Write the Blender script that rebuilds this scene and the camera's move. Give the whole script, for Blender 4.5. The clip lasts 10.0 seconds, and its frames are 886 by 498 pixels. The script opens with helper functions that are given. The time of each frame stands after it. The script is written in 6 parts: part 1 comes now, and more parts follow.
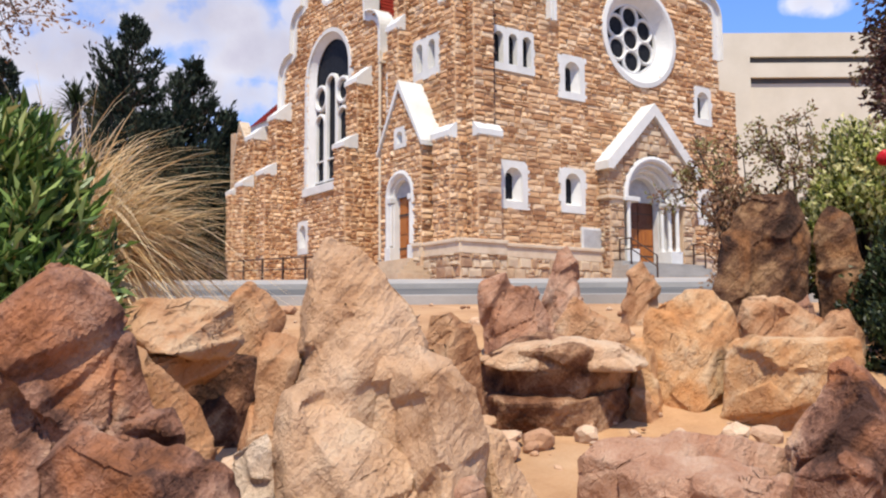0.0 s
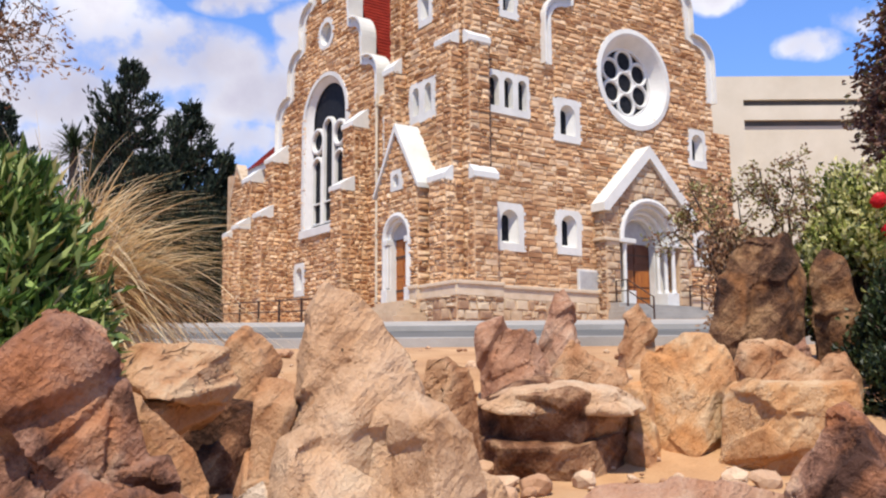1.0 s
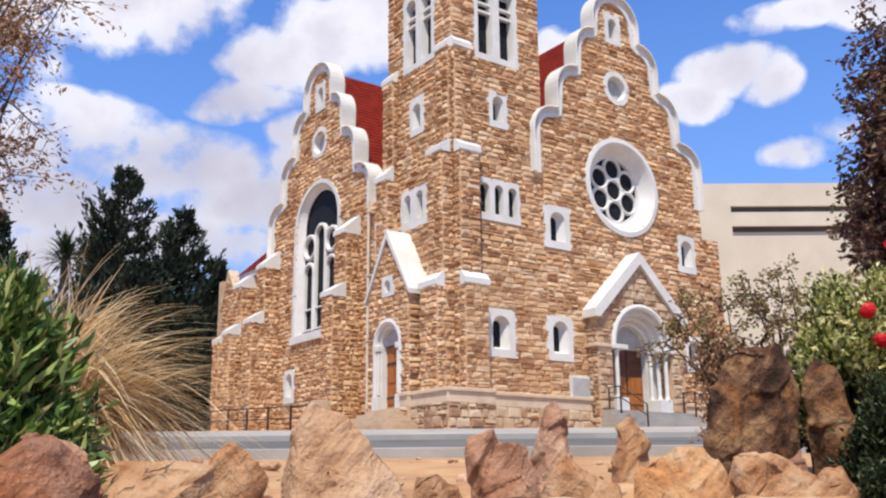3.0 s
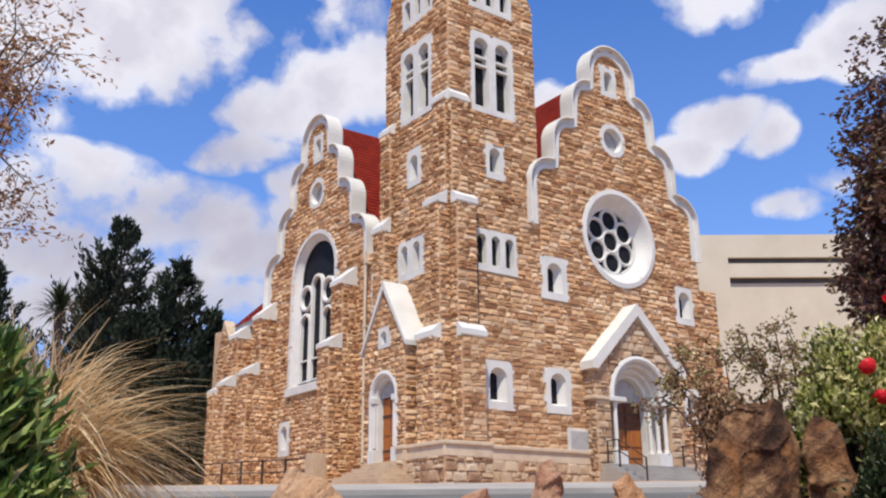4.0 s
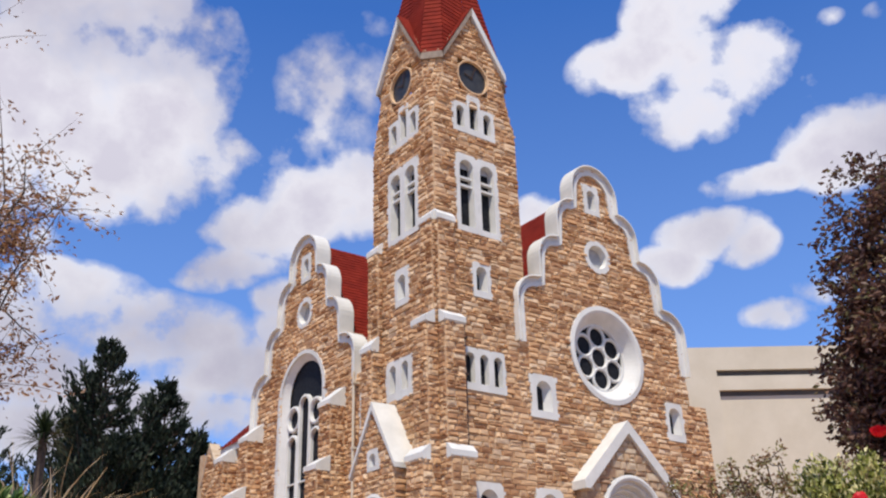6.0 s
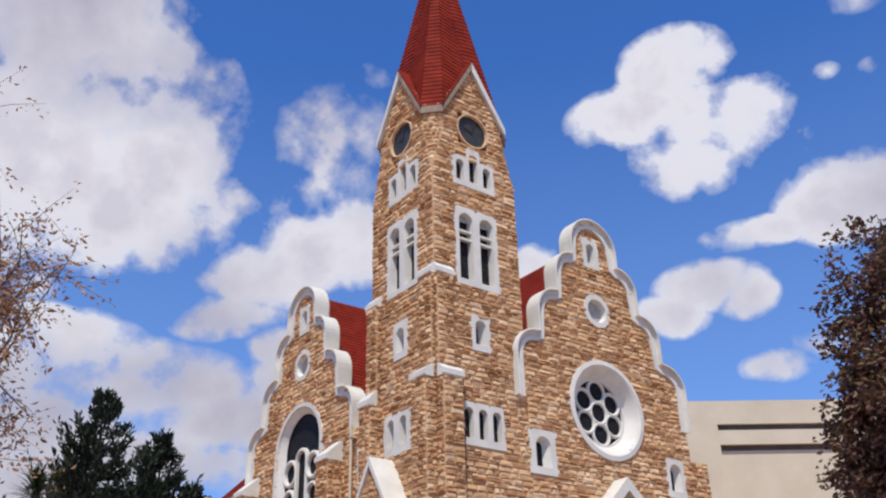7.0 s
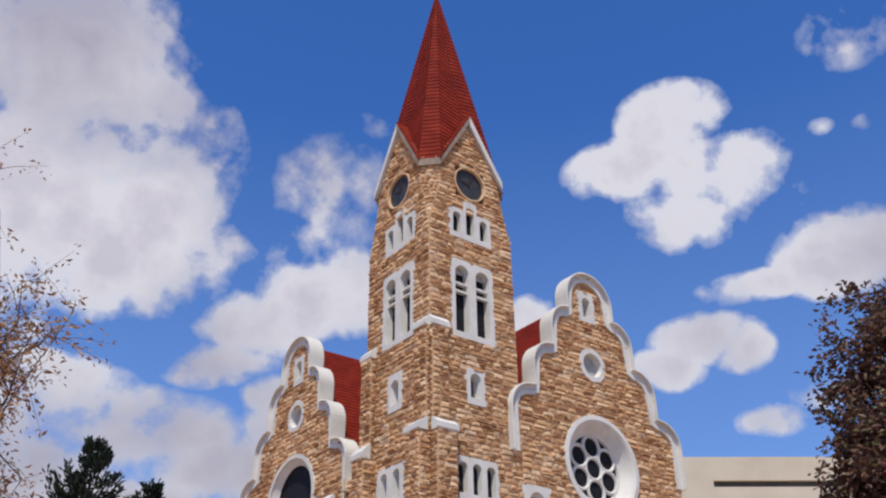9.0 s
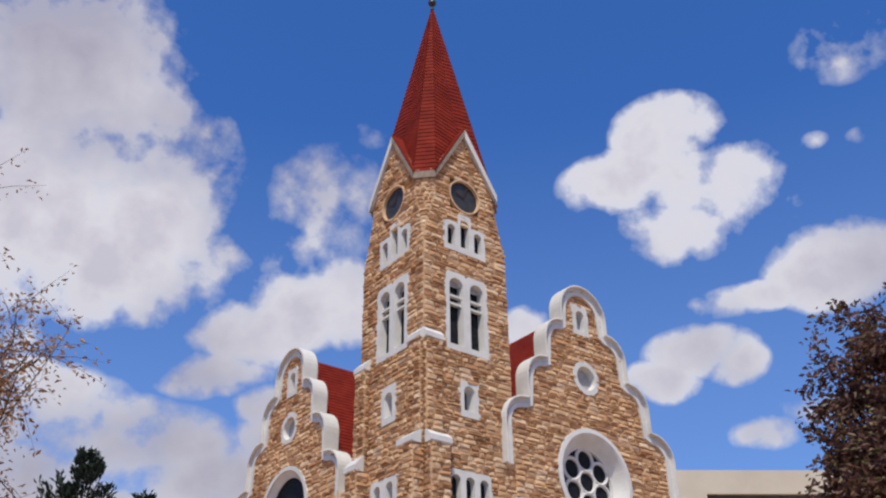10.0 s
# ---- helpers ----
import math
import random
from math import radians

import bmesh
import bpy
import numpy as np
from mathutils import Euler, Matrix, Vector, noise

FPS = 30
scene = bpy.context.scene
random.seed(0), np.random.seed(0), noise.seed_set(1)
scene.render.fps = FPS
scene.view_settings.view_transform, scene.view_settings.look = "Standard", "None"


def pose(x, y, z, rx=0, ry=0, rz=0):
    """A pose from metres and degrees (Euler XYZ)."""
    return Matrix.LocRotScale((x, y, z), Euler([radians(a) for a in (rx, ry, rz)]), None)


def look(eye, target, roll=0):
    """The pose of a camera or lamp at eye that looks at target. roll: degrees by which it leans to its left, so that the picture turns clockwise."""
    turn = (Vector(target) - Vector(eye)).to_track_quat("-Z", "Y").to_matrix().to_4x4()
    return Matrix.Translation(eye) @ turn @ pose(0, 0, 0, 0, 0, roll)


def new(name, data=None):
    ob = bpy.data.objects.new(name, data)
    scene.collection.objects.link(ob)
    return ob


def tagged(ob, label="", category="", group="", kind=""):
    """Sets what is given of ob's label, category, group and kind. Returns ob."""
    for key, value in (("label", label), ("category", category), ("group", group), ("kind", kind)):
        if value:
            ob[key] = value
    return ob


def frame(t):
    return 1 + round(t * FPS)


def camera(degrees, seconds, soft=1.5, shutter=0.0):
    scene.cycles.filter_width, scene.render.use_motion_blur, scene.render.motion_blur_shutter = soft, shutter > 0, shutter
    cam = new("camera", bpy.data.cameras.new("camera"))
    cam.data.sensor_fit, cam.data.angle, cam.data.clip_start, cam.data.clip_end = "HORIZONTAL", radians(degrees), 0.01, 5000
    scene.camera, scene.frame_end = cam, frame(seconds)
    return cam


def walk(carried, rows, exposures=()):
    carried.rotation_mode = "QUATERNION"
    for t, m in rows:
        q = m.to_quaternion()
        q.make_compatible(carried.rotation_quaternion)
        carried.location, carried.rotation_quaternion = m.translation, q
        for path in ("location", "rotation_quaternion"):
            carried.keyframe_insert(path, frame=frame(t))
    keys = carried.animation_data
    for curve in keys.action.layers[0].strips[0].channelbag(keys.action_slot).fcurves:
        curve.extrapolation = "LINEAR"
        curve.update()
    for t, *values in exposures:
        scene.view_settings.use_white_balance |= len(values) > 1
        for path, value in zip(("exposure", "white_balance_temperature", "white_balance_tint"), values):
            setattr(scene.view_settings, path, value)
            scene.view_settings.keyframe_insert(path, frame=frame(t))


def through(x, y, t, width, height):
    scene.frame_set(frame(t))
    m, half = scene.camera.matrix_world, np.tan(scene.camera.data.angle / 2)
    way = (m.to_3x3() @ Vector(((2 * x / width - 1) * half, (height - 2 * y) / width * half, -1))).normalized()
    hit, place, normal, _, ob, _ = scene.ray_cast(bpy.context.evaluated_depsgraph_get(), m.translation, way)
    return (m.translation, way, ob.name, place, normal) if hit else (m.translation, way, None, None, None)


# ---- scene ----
import itertools
# ---------- camera ----------
cam = camera(50.3, 10.0, soft=2.2)
PATH = [
    (0, (-19.799, -26.759, -2.129), (-14.090, -18.601, -1.201), -0.35),
    (0.5, (-19.803, -26.765, -2.126), (-14.092, -18.634, -0.992), -0.47),
    (1, (-19.806, -26.768, -2.119), (-14.093, -18.675, -0.752), -0.47),
    (1.5, (-19.810, -26.769, -2.111), (-14.095, -18.725, -0.488), -0.45),
    (2, (-19.819, -26.776, -2.104), (-14.105, -18.791, -0.212), -0.43),
    (2.5, (-19.826, -26.794, -2.093), (-14.128, -18.870, 0.083), -0.57),
    (4, (-19.726, -26.736, -2.031), (-14.117, -19.008, 0.938), -0.55),
    (4.5, (-19.777, -26.795, -2.019), (-14.189, -19.151, 1.198), -0.75),
    (5, (-19.846, -26.851, -2.014), (-14.279, -19.319, 1.491), -1.09),
    (5.5, (-19.889, -26.884, -1.971), (-14.354, -19.477, 1.837), -1.47),
    (7, (-19.891, -26.901, -1.760), (-14.522, -19.808, 2.809), -1.45),
    (7.5, (-19.893, -26.897, -1.720), (-14.578, -19.879, 3.024), -1.18),
    (8, (-19.906, -26.897, -1.691), (-14.621, -19.935, 3.165), -1.00),
    (8.5, (-19.932, -26.936, -1.689), (-14.664, -20.024, 3.258), -0.95),
    (9, (-19.949, -26.975, -1.691), (-14.693, -20.114, 3.338), -0.85),
    (9.5, (-19.969, -27.015, -1.677), (-14.712, -20.199, 3.413), -0.82),
    (10, (-19.990, -27.051, -1.665), (-14.724, -20.271, 3.464), -0.75),
]
EXPOSURES = [(0.0, 0.39), (2.5, 0.36), (4.5, 0.11), (5.5, 0.10), (7.5, -0.08), (10.0, -0.17)]
walk(cam, [(t, look(eye, target, roll)) for t, eye, target, roll in PATH], EXPOSURES)

# ---------- light ----------
SUN_FROM = Vector((-0.42, -0.45, 1.15)).normalized()


def node(nt, kind, x=0, **inputs):
    n = nt.nodes.new(kind)
    for key, value in inputs.items():
        n.inputs[key.replace("_", " ")].default_value = value
    return n


def math_node(nt, op, a, b=None, clamp=False):
    n = nt.nodes.new("ShaderNodeMath")
    n.operation, n.use_clamp = op, clamp
    for i, v in enumerate((a, b)):
        if v is None:
            continue
        if isinstance(v, (int, float)):
            n.inputs[i].default_value = v
        else:
            nt.links.new(v, n.inputs[i])
    return n.outputs[0]


def ramp(nt, fac, stops):
    n = nt.nodes.new("ShaderNodeValToRGB")
    els = n.color_ramp.elements
    while len(els) < len(stops):
        els.new(0.5)
    for e, (p, c) in zip(els, stops):
        e.position = p
        e.color = (*c, 1) if len(c) == 3 else c
    nt.links.new(fac, n.inputs[0])
    return n.outputs[0]


def build_world():
    w = bpy.data.worlds.new("sky")
    scene.world = w
    w.use_nodes = True
    nt = w.node_tree
    nt.nodes.clear()
    out = nt.nodes.new("ShaderNodeOutputWorld")
    bg = nt.nodes.new("ShaderNodeBackground")
    sky = nt.nodes.new("ShaderNodeTexSky")
    sky.sky_type, sky.sun_disc = "NISHITA", False
    sky.sun_elevation = math.asin(SUN_FROM.z)
    sky.sun_rotation = math.atan2(SUN_FROM.x, SUN_FROM.y)
    sky.altitude, sky.dust_density, sky.air_density, sky.ozone_density = 1650, 0.9, 1.0, 2.0
    co = nt.nodes.new("ShaderNodeTexCoord")
    sep = nt.nodes.new("ShaderNodeSeparateXYZ")
    nt.links.new(co.outputs["Generated"], sep.inputs[0])
    # cumulus masses: direction (azimuth from +Y, elevation) and angular radius, in degrees
    masses = CLOUDS_OVER_NAVE + CLOUDS_OVER_GABLE + CLOUD_SCRAPS + CLOUDS_LOW
    warp = node(nt, "ShaderNodeTexNoise", Scale=10.0, Detail=7.0, Roughness=0.52)
    nt.links.new(co.outputs["Generated"], warp.inputs["Vector"])
    total = None
    for az, el, wide, high, strong in masses:
        a, e = radians(az), radians(el)
        c = Vector((math.sin(a) * math.cos(e), math.cos(a) * math.cos(e), math.sin(e)))
        right = Vector((math.cos(a), -math.sin(a), 0))
        up = right.cross(c)
        d = []
        for axis, r in ((right, wide), (up, high)):
            dot = nt.nodes.new("ShaderNodeVectorMath")
            dot.operation = "DOT_PRODUCT"
            nt.links.new(co.outputs["Generated"], dot.inputs[0])
            dot.inputs[1].default_value = axis
            k = math_node(nt, "MULTIPLY", dot.outputs["Value"], 1 / math.sin(radians(r)))
            d.append(math_node(nt, "MULTIPLY", k, k))
        front = nt.nodes.new("ShaderNodeVectorMath")
        front.operation = "DOT_PRODUCT"
        nt.links.new(co.outputs["Generated"], front.inputs[0])
        front.inputs[1].default_value = c
        blob = math_node(nt, "SUBTRACT", 1.0, math_node(nt, "ADD", d[0], d[1]), True)
        blob = math_node(nt, "MULTIPLY", blob, math_node(nt, "GREATER_THAN", front.outputs["Value"], 0.5))
        blob = math_node(nt, "MULTIPLY", math_node(nt, "POWER", blob, 0.85), strong)
        total = blob if total is None else math_node(nt, "MAXIMUM", total, blob)
    rag = math_node(nt, "MULTIPLY", math_node(nt, "SUBTRACT", warp.outputs[0], 0.53), 2.6)
    curl = node(nt, "ShaderNodeTexNoise", Scale=30.0, Detail=6.0, Roughness=0.55)
    nt.links.new(co.outputs["Generated"], curl.inputs["Vector"])
    rag = math_node(nt, "ADD", rag, math_node(nt, "MULTIPLY", math_node(nt, "SUBTRACT", curl.outputs[0], 0.5), 1.0))
    thick = math_node(nt, "ADD", math_node(nt, "MULTIPLY", total, 2.2), 0.22, True)
    cover = math_node(nt, "ADD", total, math_node(nt, "MULTIPLY", rag, thick))
    # clouds all round the rest of the sky
    far = node(nt, "ShaderNodeTexNoise", Scale=2.6, Detail=7.0, Roughness=0.6)
    nt.links.new(co.outputs["Generated"], far.inputs["Vector"])
    behind = nt.nodes.new("ShaderNodeVectorMath")
    behind.operation = "DOT_PRODUCT"
    nt.links.new(co.outputs["Generated"], behind.inputs[0])
    behind.inputs[1].default_value = (-0.5, -0.7, 0.1)
    other = math_node(nt, "MULTIPLY", math_node(nt, "SUBTRACT", far.outputs[0], 0.48), 4.0)
    other = math_node(nt, "MULTIPLY", other, math_node(nt, "GREATER_THAN", behind.outputs["Value"], -0.25))
    cover = math_node(nt, "MAXIMUM", cover, other)
    mask = ramp(nt, cover, [(0.12, (0, 0, 0)), (0.34, (0.40, 0.40, 0.40)), (0.52, (0.85, 0.85, 0.85)), (0.80, (1, 1, 1))])
    body = node(nt, "ShaderNodeTexNoise", Scale=5.0, Detail=5.0, Roughness=0.5)
    nt.links.new(co.outputs["Generated"], body.inputs["Vector"])
    white = ramp(nt, body.outputs[0], [(0.37, (5.2, 5.1, 6.2)), (0.58, (8.7, 8.6, 9.2))])
    core = ramp(nt, math_node(nt, "MULTIPLY", cover, 0.6), [(0.32, (1, 1, 1)), (0.74, (0.76, 0.74, 0.80))])
    shade = nt.nodes.new("ShaderNodeMix")
    shade.data_type, shade.blend_type = "RGBA", "MULTIPLY"
    shade.inputs["Factor"].default_value = 1.0
    nt.links.new(white, shade.inputs[6])
    nt.links.new(core, shade.inputs[7])
    dim = nt.nodes.new("ShaderNodeMix")
    dim.data_type, dim.blend_type = "RGBA", "MULTIPLY"
    dim.inputs["Factor"].default_value = 1.0
    nt.links.new(shade.outputs[2], dim.inputs[6])
    nt.links.new(ramp(nt, sep.outputs[2], [(0.12, (0.76, 0.77, 0.80)), (0.52, (1, 1, 1))]), dim.inputs[7])
    white = dim.outputs[2]
    tint = nt.nodes.new("ShaderNodeMix")
    tint.data_type, tint.blend_type = "RGBA", "MULTIPLY"
    tint.inputs["Factor"].default_value = 1.0
    nt.links.new(sky.outputs[0], tint.inputs[6])
    tint.inputs[7].default_value = SKY_TINT
    haze = nt.nodes.new("ShaderNodeMix")
    haze.data_type = "RGBA"
    nt.links.new(ramp(nt, sep.outputs[2], [(0.0, (0.62, 0.62, 0.62)), (0.22, (0.36, 0.36, 0.36)), (0.62, (0, 0, 0))]), haze.inputs["Factor"])
    nt.links.new(tint.outputs[2], haze.inputs[6])
    haze.inputs[7].default_value = (3.6, 4.9, 7.2, 1)
    mix = nt.nodes.new("ShaderNodeMix")
    mix.data_type = "RGBA"
    nt.links.new(mask, mix.inputs["Factor"])
    nt.links.new(haze.outputs[2], mix.inputs[6])
    nt.links.new(white, mix.inputs[7])
    nt.links.new(mix.outputs[2], bg.inputs[0])
    bg.inputs[1].default_value = SKY_STRENGTH
    nt.links.new(bg.outputs[0], out.inputs[0])


SKY_STRENGTH = 0.10
SKY_TINT = (0.62, 1.22, 2.10, 1)
CLOUDS_OVER_NAVE = [(10.5, 38.2, 7.5, 7.2, 1.00), (9.9, 31.2, 7.9, 9.4, 1.00), (17.9, 32.7, 5.4, 6.8, 1.00), (17.0, 27.6, 6.0, 3.8, 1.00), (22.3, 29.7, 2.7, 2.1, 0.80), (14.8, 38.1, 2.3, 2.9, 0.90), (20.2, 36.2, 2.4, 2.4, 0.95), (17.4, 36.9, 3.2, 3.2, 0.95), (25.4, 31.2, 2.5, 1.7, 0.40), (14.5, 35.1, 4.3, 4.3, 1.00), (19.0, 39.9, 1.1, 1.4, 0.42), (28.4, 33.4, 3.0, 4.4, 0.48), (27.8, 30.3, 3.4, 2.3, 0.48), (29.2, 27.0, 5.5, 2.8, 0.95), (26.7, 25.9, 5.0, 2.1, 0.90), (24.9, 25.1, 4.6, 2.2, 0.95), (21.5, 22.5, 2.4, 1.5, 0.85), (31.1, 28.1, 2.6, 2.6, 0.95), (32.3, 37.5, 1.9, 1.0, 0.20), (29.6, 32.8, 4.2, 5.1, 0.36)]
CLOUDS_OVER_GABLE = [(54.5, 36.5, 3.7, 2.7, 1.00), (51.5, 34.0, 4.8, 2.4, 1.00), (57.9, 33.0, 3.7, 3.0, 1.00), (53.6, 30.9, 4.6, 2.5, 0.95), (54.9, 33.5, 3.3, 3.3, 0.95), (63.4, 27.1, 4.4, 2.9, 1.00), (58.2, 26.2, 4.2, 1.1, 0.72), (62.7, 30.9, 1.8, 1.6, 0.42), (54.4, 23.6, 3.7, 1.8, 1.00), (51.6, 22.1, 2.7, 1.6, 0.85), (56.3, 22.8, 2.2, 1.7, 0.90), (57.4, 18.6, 2.4, 1.2, 1.00), (60.1, 19.7, 2.7, 1.3, 0.70), (43.3, 25.9, 1.8, 1.5, 0.90)]
CLOUD_SCRAPS = [(63.9, 34.2, 1.0, 0.6, 0.36), (67.1, 33.8, 1.2, 0.6, 0.36), (67.4, 38.8, 3.1, 2.3, 0.46), (42.8, 40.2, 2.5, 1.0, 0.22), (47.5, 39.5, 2.1, 0.7, 0.20), (57.5, 37.1, 1.0, 1.2, 0.22)]
CLOUDS_LOW = [(15.3, 20.5, 4.2, 1.6, 0.80), (26.4, 21.2, 2.1, 1.6, 0.85), (23.4, 23.0, 3.7, 1.6, 0.80), (18.7, 19.3, 6.2, 1.8, 0.55), (21.6, 17.6, 5.9, 2.4, 0.60), (12.2, 21.7, 3.0, 1.1, 0.60), (14.5, 20.3, 4.6, 2.4, 0.85), (11.1, 18.9, 4.1, 3.4, 0.85), (18.2, 18.7, 7.6, 2.8, 0.85), (12.9, 16.3, 5.7, 3.1, 0.85), (23.7, 16.8, 5.4, 2.0, 0.85), (19.8, 13.9, 6.9, 2.4, 0.85), (12.6, 12.8, 6.5, 2.3, 0.80), (27.1, 19.6, 2.5, 2.1, 0.75), (27.7, 21.3, 1.7, 1.7, 0.70), (57.5, 12.8, 5.8, 1.2, 0.50), (56.2, 25.9, 2.3, 0.8, 0.45)]
build_world()
sun = new("sun", bpy.data.lights.new("sun", "SUN"))
sun.data.energy, sun.data.angle, sun.data.color = 5.0, radians(0.6), (1.0, 0.925, 0.785)
sun.matrix_world = look(SUN_FROM * 80, (0, 0, 0))


# ---------- materials ----------
def surface(name, stops, scale=4.0, rough=0.8, fine=40.0, bump=0.3, vary=None, stain=0.0, metal=0.0, bump_dist=0.02, detail=8.0, stretch=None):
    """Two scales of noise drive the colour; relief comes from the finer one. vary: 'island' or 'object' shifts the tone piece by piece."""
    m = bpy.data.materials.new(name)
    m.use_nodes = True
    nt = m.node_tree
    b = nt.nodes["Principled BSDF"]
    co = nt.nodes.new("ShaderNodeTexCoord")
    vec = co.outputs["Object"]
    if stretch:
        mp = nt.nodes.new("ShaderNodeMapping")
        mp.inputs["Scale"].default_value = stretch
        nt.links.new(vec, mp.inputs["Vector"])
        vec = mp.outputs[0]
    big = node(nt, "ShaderNodeTexNoise", Scale=scale, Detail=detail, Roughness=0.62)
    small = node(nt, "ShaderNodeTexNoise", Scale=fine, Detail=6.0, Roughness=0.7)
    for n in (big, small):
        nt.links.new(vec, n.inputs["Vector"])
    fac = math_node(nt, "ADD", math_node(nt, "MULTIPLY", big.outputs[0], 0.7), math_node(nt, "MULTIPLY", small.outputs[0], 0.3))
    fac = math_node(nt, "ADD", math_node(nt, "MULTIPLY", math_node(nt, "SUBTRACT", fac, 0.5), 2.2), 0.5)
    if vary:
        if vary == "island":
            rnd = nt.nodes.new("ShaderNodeNewGeometry").outputs["Random Per Island"]
        else:
            rnd = nt.nodes.new("ShaderNodeObjectInfo").outputs["Random"]
        fac = math_node(nt, "ADD", math_node(nt, "MULTIPLY", fac, 0.3), math_node(nt, "MULTIPLY", rnd, 0.72))
    col = ramp(nt, fac, stops)
    if stain:
        st = node(nt, "ShaderNodeTexNoise", Scale=scale * 0.35, Detail=9.0, Roughness=0.7)
        nt.links.new(vec, st.inputs["Vector"])
        dark = ramp(nt, st.outputs[0], [(0.42, (1, 1, 1)), (0.68, (1 - stain,) * 3)])
        mul = nt.nodes.new("ShaderNodeMix")
        mul.data_type, mul.blend_type = "RGBA", "MULTIPLY"
        mul.inputs["Factor"].default_value = 1.0
        nt.links.new(col, mul.inputs[6])
        nt.links.new(dark, mul.inputs[7])
        col = mul.outputs[2]
    nt.links.new(col, b.inputs["Base Color"])
    b.inputs["Roughness"].default_value, b.inputs["Metallic"].default_value = rough, metal
    b.inputs["Specular IOR Level"].default_value = 0.3
    bp = nt.nodes.new("ShaderNodeBump")
    bp.inputs["Strength"].default_value, bp.inputs["Distance"].default_value = bump, bump_dist
    both = math_node(nt, "ADD", small.outputs[0], big.outputs[0])
    nt.links.new(both, bp.inputs["Height"])
    nt.links.new(bp.outputs[0], b.inputs["Normal"])
    return m


STONE_STOPS = [(0.04, (0.22, 0.100, 0.047)), (0.20, (0.40, 0.205, 0.098)), (0.42, (0.57, 0.335, 0.172)), (0.70, (0.67, 0.44, 0.255)), (0.94, (0.73, 0.55, 0.37))]
M_STONE = surface("sandstone", STONE_STOPS, 5, 0.85, 45, 0.5, "island", 0.25)
M_STONE_ONE = surface("sandstone_block", STONE_STOPS, 5, 0.85, 45, 0.5, "object", 0.25)
M_PLINTH = surface("plinth_stone", [(0.1, (0.30, 0.17, 0.10)), (0.4, (0.46, 0.31, 0.19)), (0.8, (0.55, 0.43, 0.30))], 5, 0.85, 45, 0.5, "island", 0.2)
M_MORTAR = surface("mortar", [(0.2, (0.42, 0.26, 0.15)), (0.8, (0.58, 0.42, 0.28))], 3, 0.9, 60, 0.3)
M_CREAM = surface("cream_moulding", [(0.2, (0.50, 0.38, 0.26)), (0.8, (0.62, 0.50, 0.37))], 2, 0.8, 30, 0.2, None, 0.15)
M_WHITE = surface("white_limewash", [(0.2, (0.56, 0.545, 0.51)), (0.8, (0.67, 0.655, 0.62))], 1.2, 0.7, 25, 0.15, None, 0.12)
M_BOARD = surface("weathered_board", [(0.2, (0.20, 0.15, 0.115)), (0.8, (0.32, 0.255, 0.20))], 3, 0.85, 30, 0.2, None, 0.2)
M_PIPE = surface("cream_pipe_paint", [(0.2, (0.55, 0.47, 0.36)), (0.8, (0.63, 0.55, 0.44))], 2, 0.6, 25, 0.1, None, 0.12)
M_GLASS = surface("dark_leaded_glass", [(0.3, (0.010, 0.010, 0.012)), (0.7, (0.022, 0.023, 0.027))], 6, 0.5, 30, 0.1)
M_GLASS.node_tree.nodes["Principled BSDF"].inputs["Specular IOR Level"].default_value = 0.05
M_ROOF = surface("red_roof_tile", [(0.2, (0.13, 0.012, 0.007)), (0.5, (0.185, 0.017, 0.009)), (0.9, (0.24, 0.028, 0.014))], 1.5, 0.8, 30, 0.3, None, 0.25)
M_ROOF.node_tree.nodes["Principled BSDF"].inputs["Specular IOR Level"].default_value = 0.08
M_WOOD = surface("varnished_door_wood", [(0.2, (0.18, 0.045, 0.012)), (0.5, (0.33, 0.105, 0.02)), (0.9, (0.44, 0.17, 0.035))], 3, 0.45, 30, 0.2, None, 0.2, stretch=(6, 6, 0.6))
# darker copy of the door wood, for the part in the arch's shadow
M_WOOD_SHADED = surface("shaded_door_wood", [(0.2, (0.07, 0.022, 0.010)), (0.8, (0.13, 0.045, 0.02))], 3, 0.5, 30, 0.2, stretch=(6, 6, 0.6))
M_IRON = surface("dark_iron", [(0.2, (0.035, 0.02, 0.015)), (0.8, (0.08, 0.045, 0.03))], 8, 0.6, 60, 0.2)
M_LEAD = surface("grey_blind_panel", [(0.2, (0.30, 0.29, 0.28)), (0.8, (0.42, 0.41, 0.40))], 3, 0.8, 30, 0.2)
M_DIAL = surface("dark_clock_dial", [(0.2, (0.022, 0.022, 0.022)), (0.8, (0.05, 0.05, 0.048))], 3, 0.4, 30, 0.1)
M_ASPHALT = surface("asphalt", [(0.2, (0.10, 0.098, 0.094)), (0.8, (0.145, 0.140, 0.132))], 0.6, 0.9, 80, 0.3, None, 0.15)
M_ASPHALT.node_tree.nodes["Principled BSDF"].inputs["Specular IOR Level"].default_value = 0.1
M_CONCRETE = surface("pale_concrete", [(0.2, (0.27, 0.25, 0.225)), (0.8, (0.37, 0.34, 0.305))], 1.0, 0.9, 40, 0.2, None, 0.15)
M_SAND = surface("red_sand", [(0.15, (0.31, 0.16, 0.075)), (0.5, (0.43, 0.245, 0.12)), (0.9, (0.52, 0.33, 0.18))], 1.6, 0.95, 50, 0.6, None, 0.2, bump_dist=0.015)
M_BUILDING = surface("beige_render", [(0.2, (0.49, 0.43, 0.335)), (0.8, (0.57, 0.51, 0.415))], 0.3, 0.9, 20, 0.1, None, 0.08)
